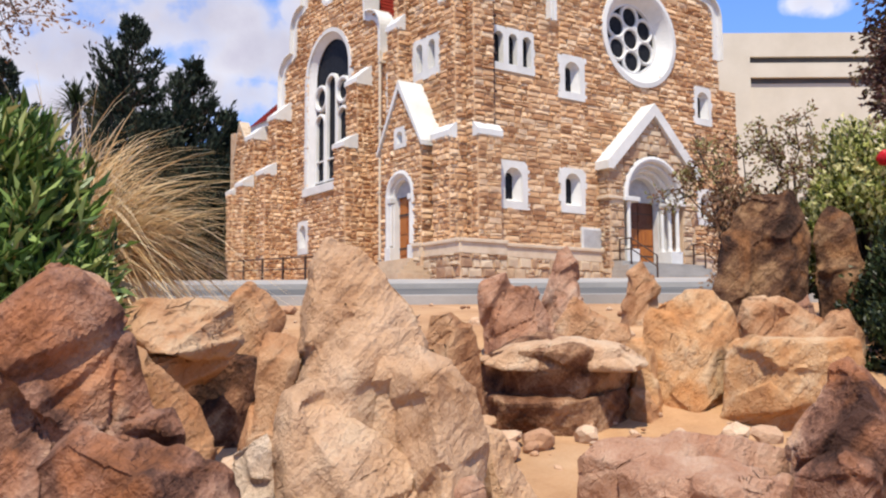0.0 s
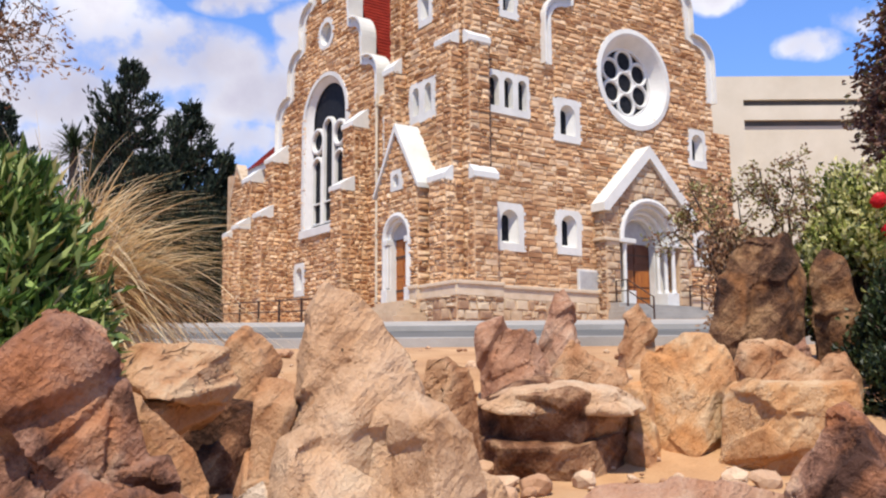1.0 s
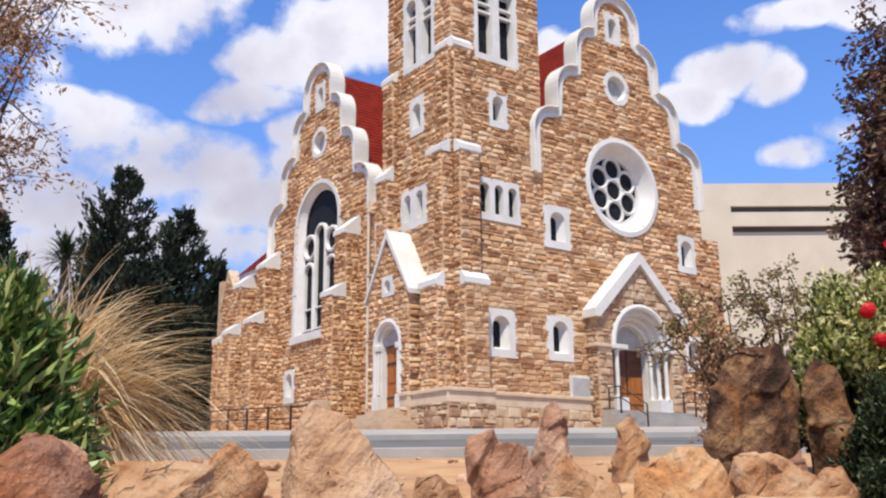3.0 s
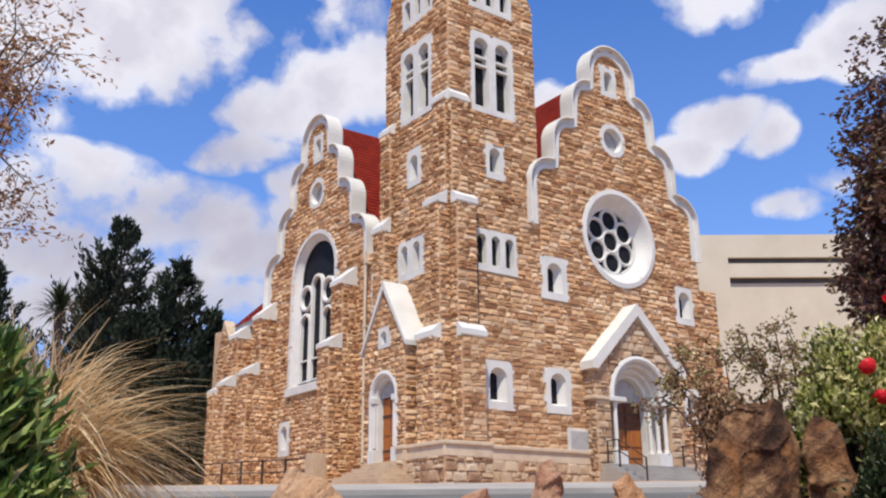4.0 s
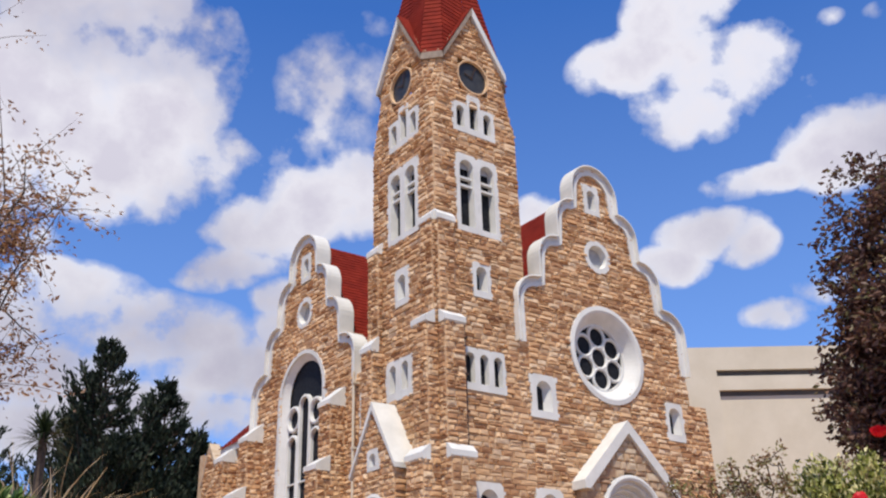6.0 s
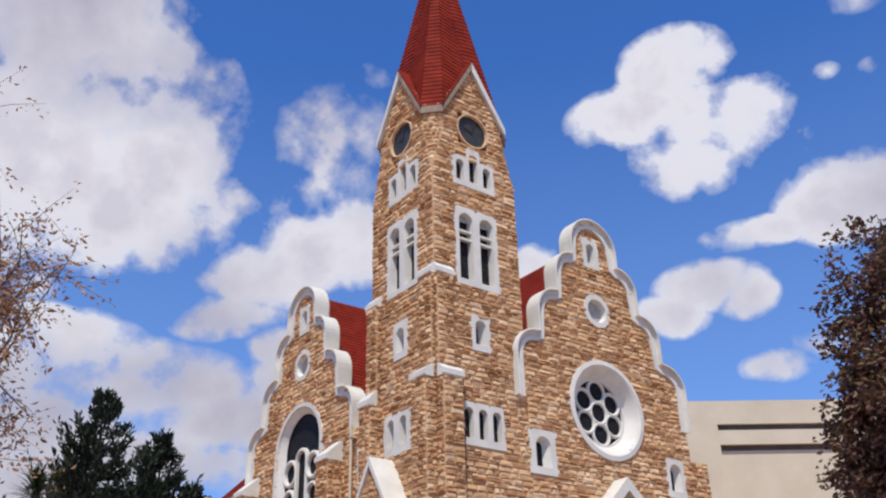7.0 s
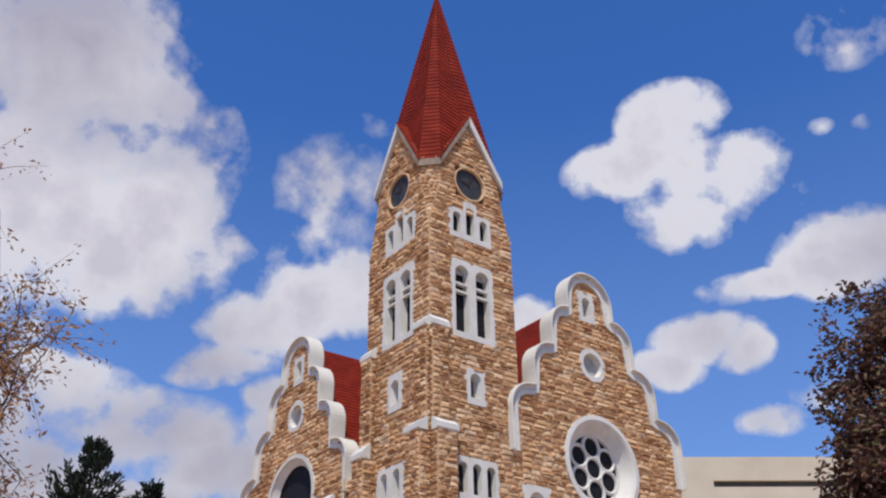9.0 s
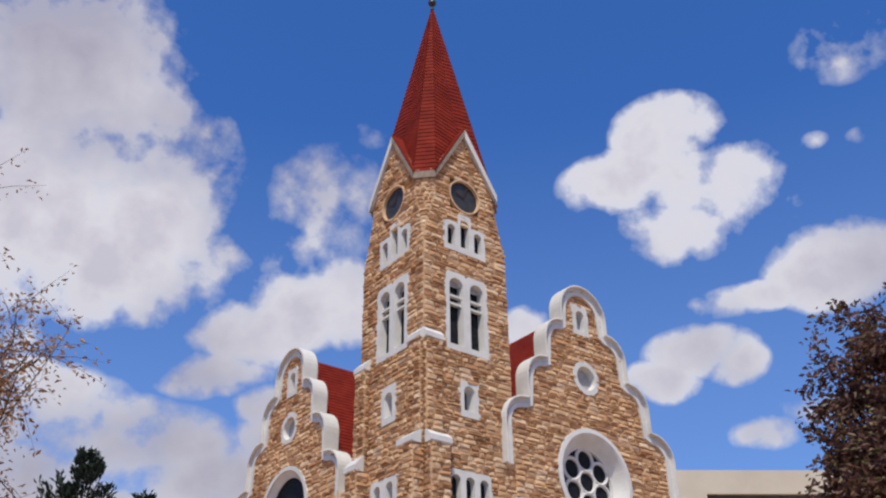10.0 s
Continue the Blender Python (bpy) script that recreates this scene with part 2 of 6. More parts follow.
M_SHADOWGAP = surface("recessed_window_band", [(0.2, (0.05, 0.045, 0.04)), (0.8, (0.10, 0.085, 0.07))], 0.5, 0.5, 10, 0.1)


# ---------- building helpers ----------
def part(name, bm, material, parent, label=""):
    """Links a bmesh as one mesh object under a thing or a part."""
    me = bpy.data.meshes.new(name)
    bm.normal_update()
    bm.to_mesh(me)
    bm.free()
    me.materials.append(material)
    ob = new(name, me)
    ob.parent = parent
    if label:
        ob["label"] = label
    return ob


def mesh_part(name, verts, faces, material, parent, label="", smooth=False):
    me = bpy.data.meshes.new(name)
    me.from_pydata([tuple(v) for v in verts], [], faces)
    me.materials.append(material)
    if smooth:
        me.polygons.foreach_set("use_smooth", [True] * len(me.polygons))
    me.update()
    ob = new(name, me)
    ob.parent = parent
    if label:
        ob["label"] = label
    return ob


def thing(name, at, label, category, group="", kind=""):
    ob = new(name)
    ob.location = at
    return tagged(ob, label, category, group, kind)


FACE_R = Matrix(((1, 0, 0, 0), (0, 0, -1, 0), (0, 1, 0, 0), (0, 0, 0, 1)))   # west front: u=+x, v=up, w=-y
FACE_L = Matrix(((0, 0, -1, 0), (-1, 0, 0, 0), (0, 1, 0, 0), (0, 0, 0, 1)))  # side front: u=-y, v=up, w=-x


def on(face, u, v, w):
    """The place with its origin at u, v on that front, w metres out of it."""
    return face @ Matrix.Translation((u, v, w))


def box(bm, m, u0, u1, v0, v1, w0, w1, bevel=0.0):
    vs = [bm.verts.new(m @ Vector((u, v, w))) for u in (u0, u1) for v in (v0, v1) for w in (w0, w1)]
    fs = [bm.faces.new([vs[i] for i in f]) for f in ((0, 1, 3, 2), (4, 6, 7, 5), (0, 4, 5, 1), (2, 3, 7, 6), (0, 2, 6, 4), (1, 5, 7, 3))]
    if bevel:
        es = list({e for f in fs for e in f.edges})
        bmesh.ops.bevel(bm, geom=es, offset=bevel, segments=2, affect="EDGES", profile=0.6)
    return vs


def prism(bm, m, outline, w0, w1):
    """An outline in u, v pushed through from w0 to w1."""
    a = [bm.verts.new(m @ Vector((u, v, w0))) for u, v in outline]
    b = [bm.verts.new(m @ Vector((u, v, w1))) for u, v in outline]
    n = len(outline)
    bm.faces.new(a[::-1])
    bm.faces.new(b)
    for i in range(n):
        bm.faces.new((a[i], a[(i + 1) % n], b[(i + 1) % n], b[i]))


def loops(bm, m, rings, close=False):
    """Bridges rings of equal count, each a list of (u, v, w)."""
    made = [[bm.verts.new(m @ Vector(p)) for p in ring] for ring in rings]
    n = len(made[0])
    for a, b in zip(made, made[1:]):
        for i in range(n):
            bm.faces.new((a[i], a[(i + 1) % n], b[(i + 1) % n], b[i]))
    if close:
        bm.faces.new(made[-1])
    return made


def arch(w, h, depth=0.0, rise=None, n=14, up=0.0):
    """A round-headed outline, from the bottom left, anticlockwise; its foot at v = up."""
    r = w / 2
    rise = r if rise is None else rise
    s = h - rise
    pts = [(-r, up), (-r / 3, up), (r / 3, up), (r, up), (r, up + s * 0.5)]
    for k in range(n + 1):
        a = math.pi * k / n
        pts.append((r * math.cos(a), up + s + rise * math.sin(a)))
    pts.append((-r, up + s * 0.5))
    return [(u, v, depth) for u, v in pts]


def frame_ring(w, h, spring, depth=0.0, n=14, up=0.0):
    """A rectangle with as many points as arch()."""
    r = w / 2
    pts = [(-r, up), (-r / 3, up), (r / 3, up), (r, up), (r, up + spring * 0.5)]
    for k in range(n + 1):
        a = math.pi * k / n
        c, s = math.cos(a), math.sin(a)
        k2 = 1 / max(abs(c), abs(s), 1e-6)
        pts.append((r * c * k2, up + spring + (h - spring) * s * k2))
    pts.append((-r, up + spring * 0.5))
    return [(u, v, depth) for u, v in pts]


def ring(r, depth, n=40, cu=0.0, cv=0.0):
    return [(cu + r * math.cos(2 * math.pi * k / n), cv + r * math.sin(2 * math.pi * k / n), depth) for k in range(n)]


# ---------- stone laying ----------
rng = random.Random(11)


def cut(spans, a, b):
    """Takes the stretch a..b out of a list of stretches."""
    out = []
    for s, e in spans:
        if b <= s or a >= e:
            out.append((s, e))
            continue
        if a - s > 0.06:
            out.append((s, a))
        if e - b > 0.06:
            out.append((b, e))
    return out


class Wall:
    """A flat front of coursed rubble: its stretch at each height, its openings, and its body behind."""

    def __init__(self, face, plane, spans, v0, v1, holes=(), thick=0.6, curved=False):
        self.face, self.plane, self.spans, self.v0, self.v1, self.holes, self.thick, self.curved = face, plane, spans, v0, v1, holes, thick, curved

    def at(self, v, grow=0.0, tall=0.0):
        s = self.spans(v)
        for u0, u1, h0, h1 in self.holes:
            if h0 - tall < v < h1 + tall:
                s = cut(s, u0 - grow, u1 + grow)
        return s

    def body(self, name, parent, step=0.25):
        bm = bmesh.new()
        m = on(self.face, 0, 0, self.plane)
        levels = sorted({round(h, 3) for h in (self.v0, self.v1, *(h for *_, a, b in self.holes for h in (a, b) if self.v0 < h < self.v1))})
        out = []
        for a, b in zip(levels, levels[1:]):
            n = max(1, int((b - a) / step)) if self.curved else 1
            out += [a + (b - a) * i / n for i in range(n)]
        out.append(self.v1)
        bands = [(a, b, self.at((a + b) / 2)) for a, b in zip(out, out[1:])]
        ends = [sorted({round(x, 4) for s in band[2] for x in s}) for band in bands]
        for i, (a, b, spans) in enumerate(bands):
            for s, e in spans:
                low = [x for x in (ends[i - 1] if i else []) if s + 0.002 < x < e - 0.002]
                top = [x for x in (ends[i + 1] if i + 1 < len(bands) else []) if s + 0.002 < x < e - 0.002]
                outline = [(x, a) for x in [s, *low, e]] + [(x, b) for x in [e, *top[::-1], s]]
                prism(bm, m, outline, -self.thick, -0.012)
        bmesh.ops.remove_doubles(bm, verts=bm.verts[:], dist=0.0005)
        return part(name, bm, M_MORTAR, parent)

    def stones(self, course=(0.135, 0.185), length=(0.26, 0.74), proud=(0.018, 0.078), gap=0.030):
        """Yields each stone: u0, u1, v0, v1, proud."""
        v = self.v0
        while v < self.v1 - 0.05:
            h = min(rng.uniform(*course) * 1.35, self.v1 - v)
            for s, e in self.at(v + h / 2):
                u = s
                while u < e - 0.02:
                    w = rng.uniform(*length)
                    if e - (u + w) < 0.16:
                        w = e - u
                    a, b = u + gap / 2, u + w - gap / 2
                    k = rng.random()
                    if h > 0.17 and k < 0.24:
                        # two thin stones, one on the other, the upper one sometimes in two
                        f = v + h * rng.uniform(0.35, 0.65)
                        yield a, b, v + gap / 2, f - gap / 2, rng.uniform(*proud)
                        if w > 0.3 and k < 0.12:
                            c = a + (b - a) * rng.uniform(0.35, 0.65)
                            yield a, c - gap / 2, f + gap / 2, v + h - gap / 2, rng.uniform(*proud)
                            yield c + gap / 2, b, f + gap / 2, v + h - gap / 2, rng.uniform(*proud)
                        else:
                            yield a, b, f + gap / 2, v + h - gap / 2, rng.uniform(*proud)
                    else:
                        yield a, b, v + gap / 2, v + h - gap / 2, rng.uniform(*proud)
                    u += w
            v += h


def stone_mesh(verts, faces, m, u0, u1, v0, v1, p):
    """One rock-faced stone: a tapered block with ragged edges and a broken, bulging face."""
    k = len(verts)
    j = lambda s: rng.uniform(-s, s)  # noqa: E731
    b = min(0.034, (v1 - v0) * 0.22)
    slant, lean = j(0.020), j(0.016)
    for u, v in ((u0, v0), (u1, v0), (u1, v1), (u0, v1)):
        verts.append(m @ Vector((u, v, -0.03)))
    for u, v, su, sv in ((u0, v0, 1, 1), (u1, v0, -1, 1), (u1, v1, -1, -1), (u0, v1, 1, -1)):
        verts.append(m @ Vector((u + su * b * 0.5 + j(0.024), v + sv * b * 0.3 + j(0.017), p * 0.55)))
    for u, v, su, sv in ((u0, v0, 1, 1), (u1, v0, -1, 1), (u1, v1, -1, -1), (u0, v1, 1, -1)):
        verts.append(m @ Vector((u + su * b * 1.4 + j(0.026), v + sv * b + j(0.018), p + j(0.016) - su * slant + sv * lean)))
    f = rng.uniform(0.3, 0.7)
    verts.append(m @ Vector((u0 + (u1 - u0) * f, v0 + (v1 - v0) * rng.uniform(0.35, 0.7), p + rng.uniform(0.0, 0.032))))
    for r in (0, 4):
        for i in range(4):
            n = (i + 1) % 4
            faces.append((k + r + i, k + r + n, k + r + 4 + n, k + r + 4 + i))
    for i in range(4):
        faces.append((k + 8 + i, k + 8 + (i + 1) % 4, k + 12))


BLOCKS = []


def block_meshes():
    """Six unit stones that the single stones share."""
    for _ in range(6):
        vs, fs = [], []
        stone_mesh(vs, fs, Matrix.Identity(4), -0.5, 0.5, -0.5, 0.5, 0.04)
        me = bpy.data.meshes.new("stone")
        me.from_pydata([tuple(v) for v in vs], [], fs)
        me.materials.append(M_STONE_ONE)
        BLOCKS.append(me)


LAID = []


def lay(wall, parent, single=None, material=None, most=300, **kw):
    """Keeps the stones for the end of the file: those in the stretch `single` (u0, u1, v0, v1) as pieces, the rest joined."""
    LAID.append((wall, parent, single, material, most, kw))


def lay_all():
    block_meshes()
    for wall, parent, single, material, most, kw in LAID:
        m = on(wall.face, 0, 0, wall.plane)
        verts, faces, count = [], [], 0
        for u0, u1, v0, v1, p in wall.stones(**kw):
            c = ((u0 + u1) / 2, (v0 + v1) / 2)
            if single and count < most and single[0] < c[0] < single[1] and single[2] < c[1] < single[3]:
                ob = new("stone", BLOCKS[count % 6])
                ob.parent = parent
                ob.matrix_basis = m @ Matrix.Translation((*c, 0)) @ Matrix.Diagonal((u1 - u0, v1 - v0, 1, 1))
                count += 1
            else:
                stone_mesh(verts, faces, m, u0, u1, v0, v1, p)
        if verts:
            ob = mesh_part("coursed_stone", verts, faces, material or M_STONE, parent)
            ob["kind"] = "stuff"


# ---------- the ground ----------
EYE_XY = Vector((-19.80, -26.76))
AHEAD, RIGHT = Vector((0.5736, 0.8192)), Vector((0.8192, -0.5736))
PROFILE = [(-80, -4.4), (-8, -3.9), (0, -3.4), (2, -2.95), (3, -2.78), (4.2, -2.68), (5.1, -2.62), (6.2, -2.35), (7.2, -2.08), (9, -1.92), (13, -1.72), (14, -1.65),
           (22.3, -1.0), (30, -0.40), (33, -0.10), (40, 0.2), (52, 0.75), (90, 1.2), (700, 1.2)]


def garden(u, d, z=0.0):
    p = EYE_XY + RIGHT * u + AHEAD * d
    return Vector((p.x, p.y, z))


def ground_z(d):
    for (a, za), (b, zb) in zip(PROFILE, PROFILE[1:]):
        if d <= b:
            t = (d - a) / (b - a)
            return za + (zb - za) * t
    return PROFILE[-1][1]


def build_ground():
    ds = [-80, -30, -8, -3] + [i * 0.25 for i in range(0, 57)] + [15, 17, 20, 22.3, 24, 27, 30, 33, 36, 40, 46, 52, 70, 90, 150, 300, 700]
    us = [-600, -200, -80, -40, -20, -12] + [-8 + i * 0.25 for i in range(65)] + [12, 20, 40, 80, 200, 600]
    verts, faces = [], []
    for d in ds:
        for u in us:
            z = ground_z(d)
            if 0 < d < 13.8 and -8 <= u <= 8:
                z += 0.05 * noise.noise((u * 1.1, d * 1.1, 3.0)) + 0.02 * noise.noise((u * 4, d * 4, 7.0))
            verts.append(garden(u, d, z))
    n = len(us)
    for i in range(len(ds) - 1):
        for j in range(n - 1):
            a = i * n + j
            faces.append((a, a + 1, a + n + 1, a + n))
    ob = mesh_part("ground", verts, faces, M_SAND, None, smooth=True)
    tagged(ob, "sloping reddish sandy ground of the rock garden", "ground", kind="structure")


def strip(name, d0, d1, rise, material, label, category, u0=-150, u1=150, step=2.0, deep=0.3):
    """A band of the slope, across the way up to the church."""
    bm = bmesh.new()
    cuts = [d0] + [d for d, _ in PROFILE if d0 < d < d1] + [d1]
    top = [[bm.verts.new(garden(u, d, ground_z(d) + rise)) for d in cuts] for u in (u0, u1)]
    low = [[bm.verts.new(garden(u, d, ground_z(d) - deep)) for d in cuts] for u in (u0, u1)]
    for i in range(len(cuts) - 1):
        bm.faces.new((top[0][i], top[1][i], top[1][i + 1], top[0][i + 1]))
    bm.faces.new((low[0][0], low[1][0], top[1][0], top[0][0]))
    bm.faces.new((top[0][-1], top[1][-1], low[1][-1], low[0][-1]))
    ob = part(name, bm, material, None)
    return tagged(ob, label, category, kind="structure")


build_ground()
strip("road", 14.3, 22.1, 0.02, M_ASPHALT, "grey asphalt road that climbs past the church", "road")
strip("pavement", 22.35, 29.4, 0.12, M_CONCRETE, "pale concrete pavement in front of the church", "pavement")
for d, label in ((13.95, "pale concrete kerb along the rock garden"), (22.05, "pale concrete kerb along the pavement")):
    k = strip("kerb", d, d + 0.32, 0.14, M_CONCRETE, label, "kerb")

# ---------- the church ----------
church = thing("church", (0, 0, 0), "sandstone church with clock tower, white scalloped gables and red spire", "church")
C = 2.25          # tower axis
GX = 8.93         # axis of the west gable
HY = 12.05        # axis of the side gable
SIDE_X = 0.85     # plane of the side gable wall


def gable_profile(half, v):
    """Half-width of the scalloped gable at height v above its foot line 10.0; 0 above its top."""
    steps = ((1.5, 16.15, 1.05, 1.15), (2.65, 14.05, 1.1, 1.15), (3.9, 11.9, 1.2, 1.15))
    if v > 17.95:
        r = v - 17.95
        return math.sqrt(max(0, 1.45 ** 2 - r * r))
    if v > 17.3:
        return 1.47
    for x, zc, rx, rz in steps:
        if v > zc:
            k = min(1.0, (v - zc) / rz)
            return x + rx * math.sqrt(max(0, 1 - k * k))
        if v > zc - 0.9 and x < 3.9:
            return x + rx
    return 5.1


def gable_line(n_arc=9):
    """The same outline as points from the foot on the one side to the top, as (half-width, height)."""
    pts = [(5.1, 10.05), (5.1, 11.9)]
    for x, zc, rx, rz, nx in ((3.9, 11.9, 1.2, 1.15, 3.75), (2.65, 14.05, 1.1, 1.15, 2.55), (1.5, 16.15, 1.05, 1.15, 1.45)):
        for k in range(1, n_arc + 1):
            a = 0.5 * math.pi * k / n_arc
            pts.append((x + rx * math.cos(a), zc + rz * math.sin(a)))
        pts.append((nx, zc + rz + 0.02))
        if x > 1.5:
            pts.append((nx, zc + rz + 0.95))
    pts.append((1.45, 17.95))
    for k in range(1, n_arc + 1):
        a = 0.5 * math.pi * k / n_arc
        pts.append((1.45 * math.cos(a), 17.95 + 1.45 * math.sin(a)))
    return pts


def coping(name, face, cu, plane, lift, parent):
    """The white coping that follows the scallops: a thin lip, a hollow under it and a flat band against the stone."""
    line = gable_line()
    full = [(cu - a, v + lift) for a, v in line] + [(cu + a, v + lift) for a, v in line[-2::-1]]
    ways = []
    for i in range(len(full)):
        a, p, b = Vector(full[max(0, i - 1)]), Vector(full[i]), Vector(full[min(len(full) - 1, i + 1)])
        d1, d2 = p - a, b - p
        d = (d1.normalized() if d1.length > 1e-6 else Vector((0, 0))) + (d2.normalized() if d2.length > 1e-6 else Vector((0, 0)))
        d = d.normalized()
        ways.append(Vector((d.y, -d.x)))
    rows = []
    for inset, out in ((0.0, -0.50), (0.0, 0.27), (0.06, 0.28), (0.09, 0.10), (0.27, 0.07), (0.28, 0.12), (0.46, 0.12), (0.47, -0.02), (0.30, -0.50)):
        rows.append([(u + w.x * inset, v + w.y * inset, out) for (u, v), w in zip(full, ways)])
    bm = bmesh.new()
    m = on(face, 0, 0, plane)
    made = [[bm.verts.new(m @ Vector(p)) for p in row] for row in rows]
    n = len(full)
    for a, b in zip(made, made[1:] + made[:1]):
        for i in range(n - 1):
            bm.faces.new((a[i], b[i], b[i + 1], a[i + 1]))
    bm.faces.new([r[0] for r in made])
    bm.faces.new([r[-1] for r in made][::-1])
    bmesh.ops.recalc_face_normals(bm, faces=bm.faces[:])
    return part(name, bm, M_WHITE, parent, "white painted scalloped coping")


def quoins(bm, m, w, h, n, seed):
    """Toothed edge of a white surround: blocks that reach a little into the wall."""
    r = random.Random(seed)
    for side in (-1, 1):
        v = 0.0
        while v < h - 0.1:
            k = min(r.uniform(0.25, 0.42), h - v)
            e = r.choice((0.0, 0.05, 0.10))
            if e:
                a, b = sorted((side * (w / 2 - 0.02), side * (w / 2 + e)))
                box(bm, m, a, b, v + 0.01, v + k - 0.01, -0.1, 0.055)
            v += k


def niche_window(face, u, v, plane, w, h, aw, ah, sw, sh, parent, seed=0, deep=0.27, sill=0.3, label="white-framed splayed window with a narrow round-headed pane", glass=None):
    """A white surround with a deep splayed niche that narrows to a slit of glass."""
    m = on(face, u, v, plane)
    bm = bmesh.new()
    front = 0.06
    spring = sill + ah - aw / 2
    loops(bm, m, [
        frame_ring(w, h, spring, -0.15), frame_ring(w, h, spring, front), arch(aw, ah, front, up=sill), arch(aw * 0.96, ah * 0.98, front - 0.05, up=sill + 0.01),
        arch(sw, sh, -deep, up=sill + (ah - sh) * 0.42)])
    quoins(bm, m, w, h, 4, seed)
    win = part("window", bm, M_WHITE, parent, label)
    gb = bmesh.new()
    g = arch(sw + 0.04, sh + 0.02, -deep + 0.005, up=sill + (ah - sh) * 0.42 - 0.01)
    gb.faces.new([gb.verts.new(m @ Vector(p)) for p in g])
    part("pane", gb, glass or M_GLASS, win, "dark glass pane")
    return win


def lights_window(face, u, v, plane, cells, parent, seed, label, deep=0.20, louvre=False, glass=None):
    """A white plate of round-headed lights side by side. cells: (width, height of plate, light width, light height, sill)."""
    total = sum(c[0] for c in cells)
    bm = bmesh.new()
    x = -total / 2
    panes = []
    for cw, ch, lw, lh, sill in cells:
        m = on(face, u + x + cw / 2, v, plane)
        spring = sill + lh - lw / 2
        loops(bm, m, [frame_ring(cw, ch, spring, -0.15), frame_ring(cw, ch, spring, 0.06), arch(lw, lh, 0.06, up=sill), arch(lw * 0.9, lh * 0.985, -deep, up=sill)])
        panes.append((m, lw, lh, sill))
        x += cw
    quoins(bm, on(face, u, v, plane), total, min(c[1] for c in cells), 4, seed)
    win = part("window", bm, M_WHITE, parent, label)
    for m, lw, lh, sill in panes:
        gb = bmesh.new()
        gb.faces.new([gb.verts.new(m @ Vector(p)) for p in arch(lw * 0.92, lh, -deep + 0.005, up=sill - 0.01)])
        part("pane", gb, glass or M_GLASS, win, "dark opening")
        if louvre:
            lb = bmesh.new()
            for k in (0.60, 0.72):
                box(lb, m, -lw / 2, lw / 2, sill + lh * k, sill + lh * k + 0.10, -deep + 0.08, -0.05)
            part("transom", lb, M_WHITE, win)
            hb = bmesh.new()
            top = arch(lw * 0.9, lh, -deep + 0.1, up=sill)
            keep = [p for p in top if p[1] >= sill + lh * 0.80]
            hb.faces.new([hb.verts.new(m @ Vector(p)) for p in keep])
            part("tympanum", hb, M_LEAD, win, "grey blind head of the opening")
    return win


